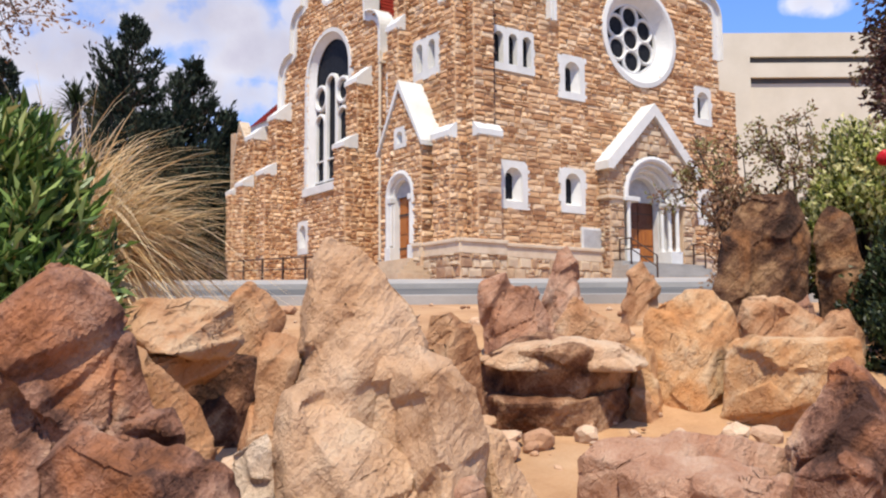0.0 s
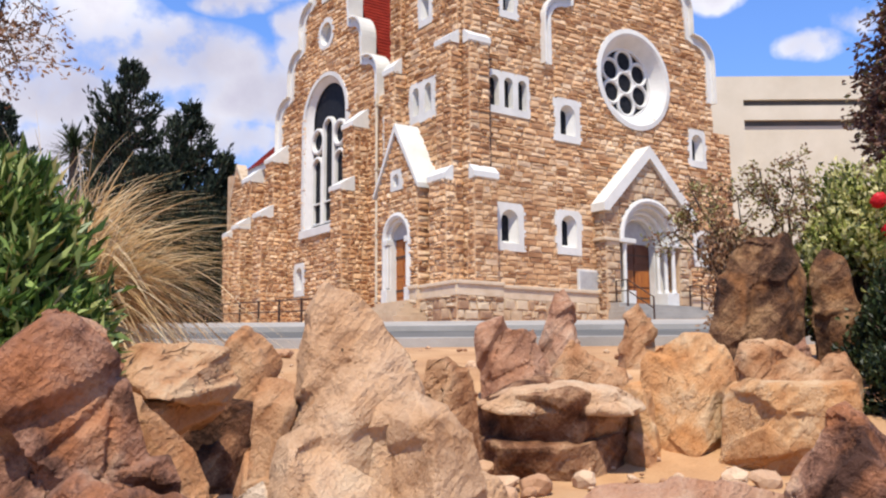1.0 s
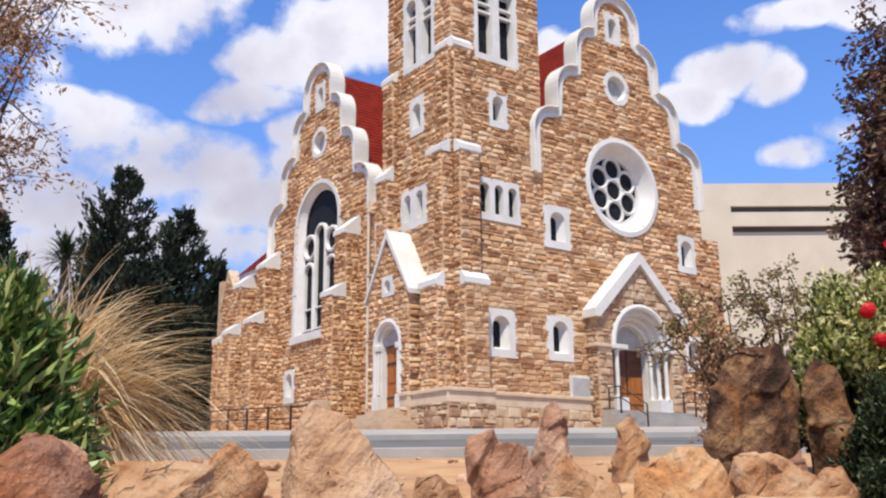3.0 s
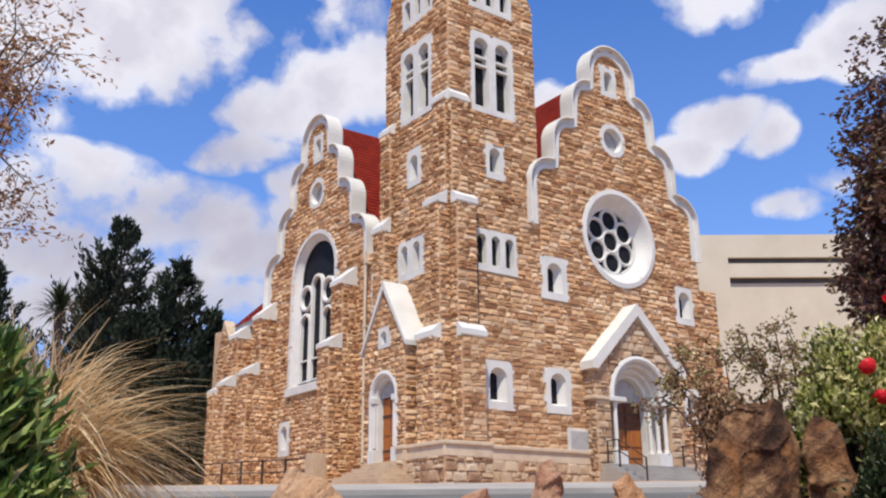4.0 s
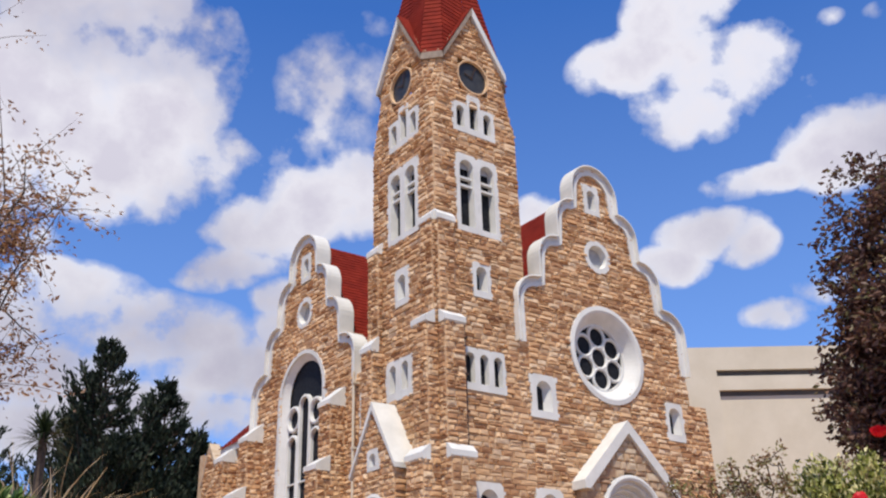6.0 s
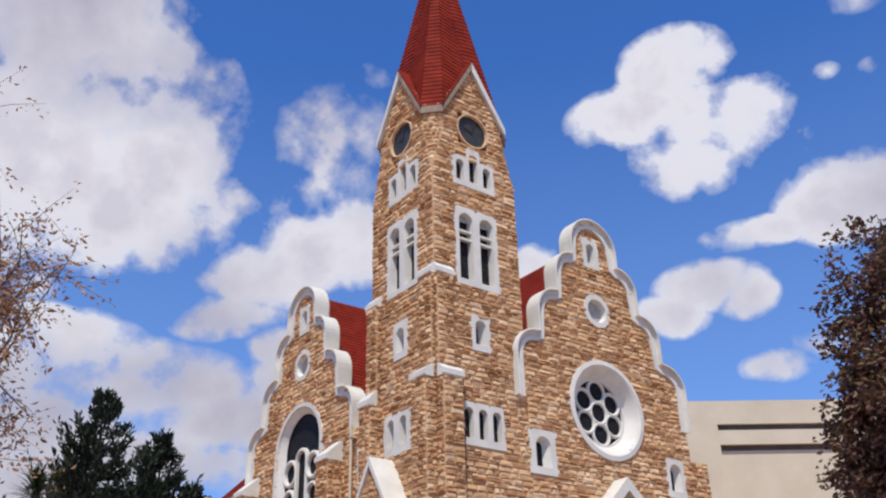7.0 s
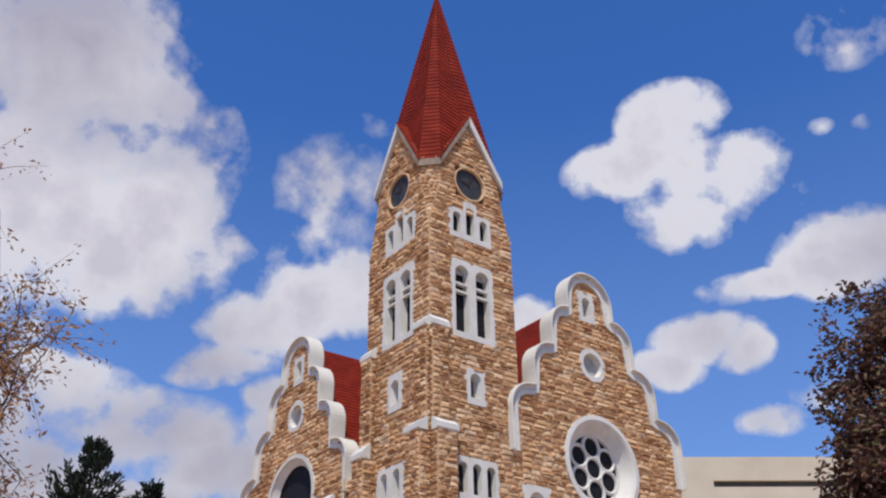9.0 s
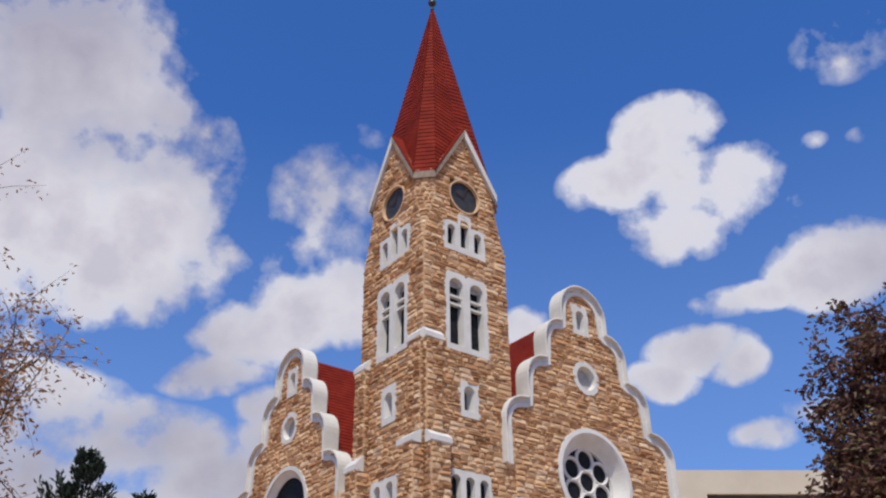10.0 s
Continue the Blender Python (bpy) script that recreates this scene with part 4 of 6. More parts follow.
    for v in (0.35, 2.1):
        bm = bmesh.new()
        box(bm, m, -0.85, 0.85, v, v + 0.06, -0.93, -0.895)
        part("hinge", bm, M_IRON, door)
    # steps and handrails
    for k in range(5):
        bm = bmesh.new()
        box(bm, on(FACE_R, GX, 0, p), -2.4 - 0.03 * k, 2.4 + 0.03 * k, -1.0 - 0.01 * k, 0.75 - 0.17 * k, 0.0 - 0.9 * (k == 0), 0.5 + 0.36 * k, 0.012)
        part("step", bm, M_CONCRETE, church, "pale concrete step")
    for s in (-1, 1):
        bm = bmesh.new()
        mm = on(FACE_R, GX + s * 2.15, 0, p)
        for w0, z0, w1, z1 in ((0.15, 1.62, 0.75, 1.62), (0.75, 1.62, 2.05, 0.85), (0.15, 1.2, 0.75, 1.2), (0.75, 1.2, 2.05, 0.43)):
            d = Vector((0, z1 - z0, w1 - w0))
            q = d.to_track_quat("Z", "Y").to_matrix().to_4x4()
            bmesh.ops.create_cone(bm, cap_ends=True, segments=8, radius1=0.025, radius2=0.025, depth=d.length, matrix=mm @ Matrix.Translation((0, (z0 + z1) / 2, (w0 + w1) / 2)) @ q)
        for w0, z0, z1 in ((0.15, 0.7, 1.62), (0.75, 0.6, 1.62), (2.05, -0.1, 0.85)):
            box(bm, mm, -0.025, 0.025, z0, z1, w0 - 0.025, w0 + 0.025)
        part("handrail", bm, M_IRON, church, "dark iron stair handrail")
    # notice board
    bm = bmesh.new()
    m = on(FACE_R, 5.98, 1.62, 0.05)
    box(bm, m, -0.60, 0.60, -0.45, 0.45, 0.0, 0.10, 0.01)
    nb = part("notice_board", bm, M_WHITE, church, "white glazed notice board on the wall")
    bm = bmesh.new()
    box(bm, m, -0.50, 0.50, -0.36, 0.36, 0.08, 0.108)
    part("sheet", bm, M_LEAD, nb)


def plinth():
    """The pale projecting base with a cream moulding on top."""
    runs = [(FACE_R, 0.03, 1.15, 6.55, 0.14), (FACE_R, 0.03, 11.7, 15.15, 0.14), (FACE_R, 0.66, -0.90, 1.14, 0.14), (FACE_L, 0.78, -1.52, 0.78, 0.14), (FACE_L, 1.0, -1.86, -1.40, 0.10)]
    for f, plane, a, b, out in runs:
        w = Wall(f, plane + out, lambda v, a=a, b=b: [(a, b)], -1.2, 0.75, thick=out + 0.3)
        body = w.body("plinth", church)
        lay(w, body, length=(0.3, 0.6), course=(0.2, 0.34), material=M_PLINTH, gap=0.035)
        bm = bmesh.new()
        m = on(f, 0, 0, plane)
        box(bm, m, a, b, 0.75, 1.12, -0.2, out + 0.015)
        box(bm, m, a - 0.02, b + 0.02, 1.12, 1.26, -0.2, out + 0.08, 0.03)
        part("plinth_moulding", bm, M_CREAM, church, "cream stone plinth moulding")


west_front()
porch()
plinth()
# stepped end buttress at the far end of the west front
buttress(FACE_R, 0.03, 14.05, 15.1, [(4.9, 0.30, 0.4, 0.0)], church, caps=False)


# ---- side porch under the tower
def side_porch():
    p, u0, u1 = 1.0, -4.25, -1.47
    cu = (u0 + u1) / 2
    foot, apex = 5.0, 7.25
    half = (u1 - u0) / 2
    wall = lambda v: [(u0, u1)] if v < foot else [(cu - half * (apex - v) / (apex - foot), cu + half * (apex - v) / (apex - foot))]  # noqa: E731
    holes = [(cu - 0.85, cu + 0.85, 0.7, 3.15)]
    for k in range(7):
        a, b = 3.15 + k * 0.12, 3.15 + (k + 1) * 0.12
        r = math.sqrt(max(0, 0.86 ** 2 - (a - 3.15) ** 2))
        holes.append((cu - r, cu + r, a, b))
    holes.append((cu - 0.34, cu + 0.34, 4.98, 5.72))
    w = Wall(FACE_L, p, wall, -1.0, apex - 0.15, holes, thick=p, curved=True)
    body = w.body("side_porch_wall", church, 0.12)
    lay(w, body, length=(0.22, 0.5))
    turn_r = FACE_L @ Matrix(((0, 0, 1, 0), (0, 1, 0, 0), (-1, 0, 0, 0), (0, 0, 0, 1)))
    lay(Wall(turn_r, u1, lambda v: [(-p, 0)], -1.0, foot), body)
    # white roof slabs
    bm = bmesh.new()
    m = on(FACE_L, cu, 0, 0)
    for s in (-1, 1):
        pts = [(0, apex + 0.32), (s * (half + 0.16), foot + 0.02), (s * (half + 0.16), foot - 0.16), (0, apex - 0.02)]
        if s > 0:
            pts = pts[::-1]
        prism(bm, m, pts, -0.1, p + 0.12)
    bmesh.ops.recalc_face_normals(bm, faces=bm.faces[:])
    part("porch_roof", bm, M_WHITE, church, "white rendered steep porch roof")
    niche_window(FACE_L, cu, 4.95, p, 0.74, 0.80, 0.40, 0.48, 0.22, 0.36, church, 31, deep=0.15, sill=0.16)
    m = on(FACE_L, cu, 0.75, p)
    half_arch = lambda r, d: [(r, 0.0, d)] + [(r * math.cos(math.pi * k / 18), 2.38 + r * math.sin(math.pi * k / 18), d) for k in range(19)] + [(-r, 0.0, d)]  # noqa: E731
    bm = bmesh.new()
    prev = None
    for r, d in ((0.98, -0.1), (0.98, 0.07), (0.86, 0.10), (0.76, 0.04), (0.74, -0.08), (0.63, -0.06), (0.60, -0.12), (0.58, -0.34)):
        cur = [bm.verts.new(m @ Vector(q)) for q in half_arch(r, d)]
        if prev:
            for i in range(len(cur) - 1):
                bm.faces.new((prev[i], prev[i + 1], cur[i + 1], cur[i]))
        prev = cur
    bmesh.ops.recalc_face_normals(bm, faces=bm.faces[:])
    surround = part("side_door_arch", bm, M_WHITE, church, "white round-arched side door surround")
    bm = bmesh.new()
    bm.faces.new([bm.verts.new(m @ Vector((0.60 * math.cos(math.pi * k / 18), 2.38 + 0.60 * math.sin(math.pi * k / 18), -0.24))) for k in range(19)])
    part("tympanum", bm, M_LEAD, surround)
    bm = bmesh.new()
    box(bm, m, -0.60, 0.60, 0.0, 2.38, -0.42, -0.34)
    door = part("side_door", bm, M_WOOD, church, "varnished wooden side door")
    for v0, v1 in ((0.2, 0.85), (1.0, 1.6), (1.75, 2.35)):
        for a, b in ((-0.5, -0.05), (0.05, 0.5)):
            bm = bmesh.new()
            box(bm, m, a, b, v0, v1, -0.35, -0.315, 0.012)
            part("door_panel", bm, M_WOOD, door)
    for v in (0.4, 1.68):
        bm = bmesh.new()
        box(bm, m, -0.56, 0.3, v, v + 0.08, -0.34, -0.305)
        part("hinge", bm, M_IRON, door)
    for s in (-1, 1):
        bm = bmesh.new()
        place = m @ Matrix.Translation((s * 0.69, 0, -0.02)) @ Matrix.Rotation(radians(-90), 4, "X")
        bmesh.ops.create_cone(bm, cap_ends=True, segments=12, radius1=0.075, radius2=0.075, depth=1.6, matrix=place @ Matrix.Translation((0, 0, 1.35)))
        box(bm, m, s * 0.72 - 0.13, s * 0.72 + 0.13, 2.18, 2.40, -0.24, 0.09, 0.02)
        box(bm, m, s * 0.80 - 0.2, s * 0.80 + 0.2, -0.6, 0.5, -0.26, 0.10, 0.02)
        part("column", bm, M_WHITE, surround)
    for k in range(5):
        bm = bmesh.new()
        box(bm, m, -1.1 - 0.22 * k, 1.1 + 0.22 * k, -1.6, -0.02 - 0.16 * k, -0.8 * (k == 0), 0.30 + 0.28 * k, 0.012)
        part("step", bm, M_PLINTH, church, "worn stone step of the side door")


# ---- side front: transept gable with the tall window
def side_front():
    def spans(v):
        if v > 9.15:
            h = gable_profile(0, v + 0.85)
            return [(-HY - h + 0.12, -HY + h - 0.12)] if h > 0.2 else []
        return [(-HY - 5.05, -HY + 5.05)]
    cu = -HY
    holes = [(cu - 2.05, cu + 2.05, 4.85, 10.2), (-15.15, -14.05, 1.9, 3.55), (cu - 0.6, cu + 0.6, 13.85, 14.95), (cu - 0.5, cu + 0.5, 16.0, 17.55)]
    for k in range(12):
        a = 10.2 + k * 0.19
        r = math.sqrt(max(0, 2.05 ** 2 - ((a + 0.1 - 10.3) * 0.95) ** 2))
        holes.append((cu - r, cu + r, a, a + 0.19))
    w = Wall(FACE_L, -SIDE_X, spans, -1.0, 18.5, holes, curved=True)
    body = w.body("transept_wall", church, 0.12)
    lay(w, body)
    coping("transept_coping", FACE_L, cu, -SIDE_X, -0.85, church)
    pl = -SIDE_X
    m = on(FACE_L, cu, 14.40, pl)
    bm = bmesh.new()
    loops(bm, m, [ring(0.80, -0.1), ring(0.80, 0.06), ring(0.56, 0.06), ring(0.50, -0.25)])
    rw = part("round_window", bm, M_WHITE, church, "small round white-framed blind window")
    bm = bmesh.new()
    bm.faces.new([bm.verts.new(m @ Vector(p)) for p in ring(0.52, -0.24)])
    part("panel", bm, M_LEAD, rw)
    niche_window(FACE_L, cu, 16.05, pl, 0.92, 1.50, 0.50, 1.0, 0.40, 0.90, church, 41, deep=0.25, sill=0.25, label="small white blind niche in the gable head", glass=M_LEAD)
    niche_window(FACE_L, -14.6, 1.9, pl, 1.05, 1.62, 0.62, 1.12, 0.28, 0.86, church, 42, deep=0.4)
    # tall window
    m = on(FACE_L, cu - 0.06, 4.82, pl)
    bm = bmesh.new()
    loops(bm, m, [arch(4.6, 7.65, -0.1, n=24), arch(4.6, 7.65, 0.08, n=24), arch(4.1, 7.36, 0.08, n=24, up=0.10), arch(4.0, 7.30, 0.0, n=24, up=0.14), arch(3.24, 6.78, -0.24, n=24, up=0.38)])
    quoins(bm, m, 4.6, 5.2, 8, 51)
    tall = part("tall_window", bm, M_WHITE, church, "tall round-headed white window with stone tracery")
    bm = bmesh.new()
    bm.faces.new([bm.verts.new(m @ Vector(p)) for p in arch(3.28, 6.82, -0.30, n=24, up=0.36)])
    part("pane", bm, M_GLASS, tall, "dark leaded glass")
    for u, lw, lh in ((-1.10, 0.80, 3.25), (0.0, 0.86, 5.00), (1.10, 0.80, 3.25)):
        bm = bmesh.new()
        mm = m @ Matrix.Translation((u, 0, 0))
        loops(bm, mm, [arch(lw + 0.30, lh + 0.16, -0.30, up=0.38), arch(lw + 0.28, lh + 0.15, -0.14, up=0.38), arch(lw + 0.08, lh + 0.04, -0.11, up=0.38), arch(lw - 0.02, lh, -0.16, up=0.38), arch(lw - 0.04, lh, -0.30, up=0.38)])
        for v, t in ((1.42, 0.07), (0.40, 0.10)):
            box(bm, mm, -lw / 2, lw / 2, v, v + t, -0.28, -0.18)
        part("lancet", bm, M_WHITE, tall)
    for u in (-1.08, 1.08):
        bm = bmesh.new()
        loops(bm, m, [ring(0.66, -0.30, 28, u, 4.52), ring(0.65, -0.14, 28, u, 4.52), ring(0.56, -0.11, 28, u, 4.52), ring(0.47, -0.16, 28, u, 4.52), ring(0.46, -0.30, 28, u, 4.52)])
        part("tracery_ring", bm, M_WHITE, tall)
    bm = bmesh.new()
    box(bm, m, -2.4, 2.4, -0.16, 0.24, -0.1, 0.16, 0.03)
    part("sill", bm, M_WHITE, tall)
    st = [(6.0, 1.45, 0.5, 0.0), (8.85, 0.85, 0.85, 0.0)]
    buttress(FACE_L, pl, -8.85, -7.9, st, church)
    buttress(FACE_L, pl, -16.9, -16.0, st, church)


def aisle():
    """The lower wall beyond the side gable, with its buttress and roofs."""
    w = Wall(FACE_L, -1.3, lambda v: [(-21.6, -16.9)], -1.0, 9.2)
    body = w.body("aisle_wall", church)
    lay(w, body)
    bm = bmesh.new()
    box(bm, on(FACE_L, 0, 0, -1.3), -21.7, -16.8, 9.2, 9.55, -0.3, 0.22, 0.03)
    part("cornice", bm, M_WHITE, church, "white eaves cornice")
    buttress(FACE_L, -1.3, -20.9, -19.9, [(6.0, 1.35, 0.5, 0.0), (8.6, 0.8, 0.8, 0.0)], church)
    end = lambda v: [(-23.9, -21.6)] if v < 8.2 else [(-23.1 - 0.8 * max(0.05, (10.0 - v) / 1.8), -23.1 + 1.5 * max(0.05, (10.0 - v) / 1.8))]  # noqa: E731
    w = Wall(FACE_L, -1.1, end, -1.0, 9.9, curved=True)
    body = w.body("aisle_wall", church)
    lay(w, body)
    bm = bmesh.new()
    m = on(FACE_L, -23.1, 0, -1.1)
    for a, b in (((-0.9, 8.05), (0, 10.15)), ((0, 10.15), (1.6, 8.05))):
        prism(bm, m, [a, b, (b[0], b[1] - 0.24), (a[0], a[1] - 0.24)][::-1], -0.5, 0.10)
    bmesh.ops.recalc_face_normals(bm, faces=bm.faces[:])
    part("gablet_coping", bm, M_CREAM, church, "weathered cream coping of the end gable")
    buttress(FACE_L, -1.1, -23.9, -23.1, [(6.0, 0.45, 0.4, 0.0)], church)
    verts, faces = [], []
    courses(verts, faces, [(1.0, 21.8, 9.5), (4.5, 21.8, 12.8)], [(1.0, 16.8, 9.5), (4.5, 16.8, 12.8)])
    courses(verts, faces, [(1.6, 24.7, 8.0), (4.4, 24.7, 10.6)], [(1.6, 21.6, 8.0), (4.4, 21.6, 10.6)])
    mesh_part("aisle_roof", verts, faces, M_ROOF, church, "red tiled aisle roof")
    # walls that close the church at the back
    bm = bmesh.new()
    idm = Matrix.Identity(4)
    box(bm, idm, 13.6, 14.15, 0.7, 26, -1, 10)
    box(bm, idm, 1.7, 14.15, 25.5, 26, -1, 10)
    part("back_wall", bm, M_MORTAR, church)


def roofs():
    verts, faces = [], []
    # nave
    courses(verts, faces, [(4.0, 26, 10.2), (GX, 26, 18.4)], [(4.0, 0.5, 10.2), (GX, 0.5, 18.4)])
    courses(verts, faces, [(14.3, 0.5, 10.2), (GX, 0.5, 18.4)], [(14.3, 26, 10.2), (GX, 26, 18.4)])
    mesh_part("nave_roof", verts, faces, M_ROOF, church, "steep red tiled nave roof")
    verts, faces = [], []
    courses(verts, faces, [(1.3, HY - 5.0, 10.0), (1.3, HY, 18.25)], [(9.0, HY - 5.0, 10.0), (9.0, HY, 18.25)])
    courses(verts, faces, [(9.0, HY + 5.0, 10.0), (9.0, HY, 18.25)], [(1.3, HY + 5.0, 10.0), (1.3, HY, 18.25)])
    mesh_part("transept_roof", verts, faces, M_ROOF, church, "steep red tiled transept roof")
    # wall between the tower and the side gable
    w = Wall(FACE_L, -0.75, lambda v: [(-8.3, -4.4)], -1.0, 10.0)
    body = w.body("link_wall", church)
    lay(w, body)
    niche_window(FACE_L, -6.1, 5.9, -0.75, 1.0, 3.2, 0.6, 2.5, 0.4, 2.3, church, 61, deep=0.2, label="tall narrow white-framed window beside the tower")
    # downpipes
    for f, u, w0, z0, z1, mat, lab in ((FACE_L, -6.75, -0.45, 0.6, 10.0, M_PIPE, "cream rainwater downpipe"), (FACE_R, 1.22, 0.06, 4.9, 10.2, M_IRON, "thin brown rainwater downpipe")):
        bm = bmesh.new()
        thin = 0.06 if mat is M_PIPE else 0.032
        place = on(f, u, (z0 + z1) / 2, w0) @ Matrix.Rotation(radians(-90), 4, "X")
        bmesh.ops.create_cone(bm, cap_ends=True, segments=10, radius1=thin, radius2=thin, depth=z1 - z0, matrix=place)
        for k in range(4):
            z = z0 + 0.5 + (z1 - z0 - 1) * k / 3
            box(bm, on(f, u, z, w0), -0.09, 0.09, -0.04, 0.04, -0.25, 0.07)
        part("downpipe", bm, mat, church, lab)


side_porch()
side_front()
aisle()
roofs()


# ---------- rock garden ----------
def rock_material(name, stops, stain=0.3, stain_tone=(0.62, 0.30, 0.13), mottle=0.0):
    """Broken sandstone: broad soft tones, faint bedding, iron stain, a few thin cracks, and a sandy grain."""
    m = bpy.data.materials.new(name)
    m.use_nodes = True
    nt = m.node_tree
    b = nt.nodes["Principled BSDF"]
    co = nt.nodes.new("ShaderNodeTexCoord")
    mp = nt.nodes.new("ShaderNodeMapping")
    mp.inputs["Rotation"].default_value = (0.5, 0.7, 0.3)
    nt.links.new(co.outputs["Object"], mp.inputs["Vector"])
    blotch = node(nt, "ShaderNodeTexNoise", Scale=2.6, Detail=6.0, Roughness=0.55, Distortion=0.4)
    mid = node(nt, "ShaderNodeTexNoise", Scale=11.0, Detail=7.0, Roughness=0.6)
    grain = node(nt, "ShaderNodeTexNoise", Scale=70.0, Detail=5.0, Roughness=0.7)
    rust = node(nt, "ShaderNodeTexNoise", Scale=3.4, Detail=8.0, Roughness=0.62, Distortion=0.6)
    bedmap = nt.nodes.new("ShaderNodeMapping")
    bedmap.inputs["Scale"].default_value = (1.0, 1.0, 6.0)
    nt.links.new(mp.outputs[0], bedmap.inputs["Vector"])
    bed = node(nt, "ShaderNodeTexNoise", Scale=2.0, Detail=6.0, Roughness=0.55, Distortion=0.4)
    nt.links.new(bedmap.outputs[0], bed.inputs["Vector"])
    for n in (blotch, grain, mid, rust):
        nt.links.new(mp.outputs[0], n.inputs["Vector"])
    bend = nt.nodes.new("ShaderNodeMix")
    bend.data_type, bend.blend_type = "RGBA", "ADD"
    bend.inputs["Factor"].default_value = 0.30
    nt.links.new(bedmap.outputs[0], bend.inputs[6])
    nt.links.new(blotch.outputs["Color"], bend.inputs[7])
    v = nt.nodes.new("ShaderNodeTexVoronoi")
    v.feature = "DISTANCE_TO_EDGE"
    v.inputs["Scale"].default_value = 1.1
    nt.links.new(bend.outputs[2], v.inputs["Vector"])
    line = ramp(nt, v.outputs["Distance"], [(0.0, (0, 0, 0)), (0.012, (1, 1, 1))])
    cracks = math_node(nt, "MAXIMUM", line, ramp(nt, rust.outputs[0], [(0.37, (0, 0, 0)), (0.43, (1, 1, 1))]))
    fac = math_node(nt, "ADD", math_node(nt, "MULTIPLY", blotch.outputs[0], 0.55), math_node(nt, "ADD", math_node(nt, "MULTIPLY", bed.outputs[0], 0.25), math_node(nt, "MULTIPLY", mid.outputs[0], 0.20)))
    fac = math_node(nt, "ADD", math_node(nt, "MULTIPLY", math_node(nt, "SUBTRACT", fac, 0.5), 4.6 + mottle), 0.50)
    fac = math_node(nt, "ADD", fac, math_node(nt, "MULTIPLY", math_node(nt, "SUBTRACT", grain.outputs[0], 0.5), 0.9))
    col = ramp(nt, fac, stops)
    tinge = nt.nodes.new("ShaderNodeMix")
    tinge.data_type = "RGBA"
    nt.links.new(ramp(nt, rust.outputs[0], [(0.50, (0, 0, 0)), (0.66, (stain, stain, stain))]), tinge.inputs["Factor"])
    nt.links.new(col, tinge.inputs[6])
    tinge.inputs[7].default_value = (*stain_tone, 1)
    mul = nt.nodes.new("ShaderNodeMix")
    mul.data_type, mul.blend_type = "RGBA", "MULTIPLY"
    mul.inputs["Factor"].default_value = 1.0
    nt.links.new(tinge.outputs[2], mul.inputs[6])
    nt.links.new(ramp(nt, cracks, [(0.0, (0.52, 0.42, 0.36)), (1.0, (1, 1, 1))]), mul.inputs[7])
    nt.links.new(mul.outputs[2], b.inputs["Base Color"])
    b.inputs["Roughness"].default_value = 0.9
    b.inputs["Specular IOR Level"].default_value = 0.2
    hgt = math_node(nt, "ADD", math_node(nt, "MULTIPLY", cracks, 0.7), math_node(nt, "ADD", math_node(nt, "MULTIPLY", mid.outputs[0], 0.8 + 0.3 * mottle), math_node(nt, "ADD", math_node(nt, "MULTIPLY", grain.outputs[0], 0.22), math_node(nt, "MULTIPLY", bed.outputs[0], 0.8))))
    flake = nt.nodes.new("ShaderNodeTexVoronoi")
    flake.inputs["Scale"].default_value = 7.0
    warped = nt.nodes.new("ShaderNodeMix")
    warped.data_type, warped.blend_type = "RGBA", "ADD"
    warped.inputs["Factor"].default_value = 0.16
    nt.links.new(mp.outputs[0], warped.inputs[6])
    nt.links.new(mid.outputs["Color"], warped.inputs[7])
    nt.links.new(warped.outputs[2], flake.inputs["Vector"])
    hgt = math_node(nt, "ADD", hgt, math_node(nt, "MULTIPLY", flake.outputs["Distance"], 0.35 + 0.2 * mottle))
    bp = nt.nodes.new("ShaderNodeBump")
    bp.inputs["Strength"].default_value, bp.inputs["Distance"].default_value = 1.0, 0.060
    nt.links.new(hgt, bp.inputs["Height"])
    nt.links.new(bp.outputs[0], b.inputs["Normal"])
    return m


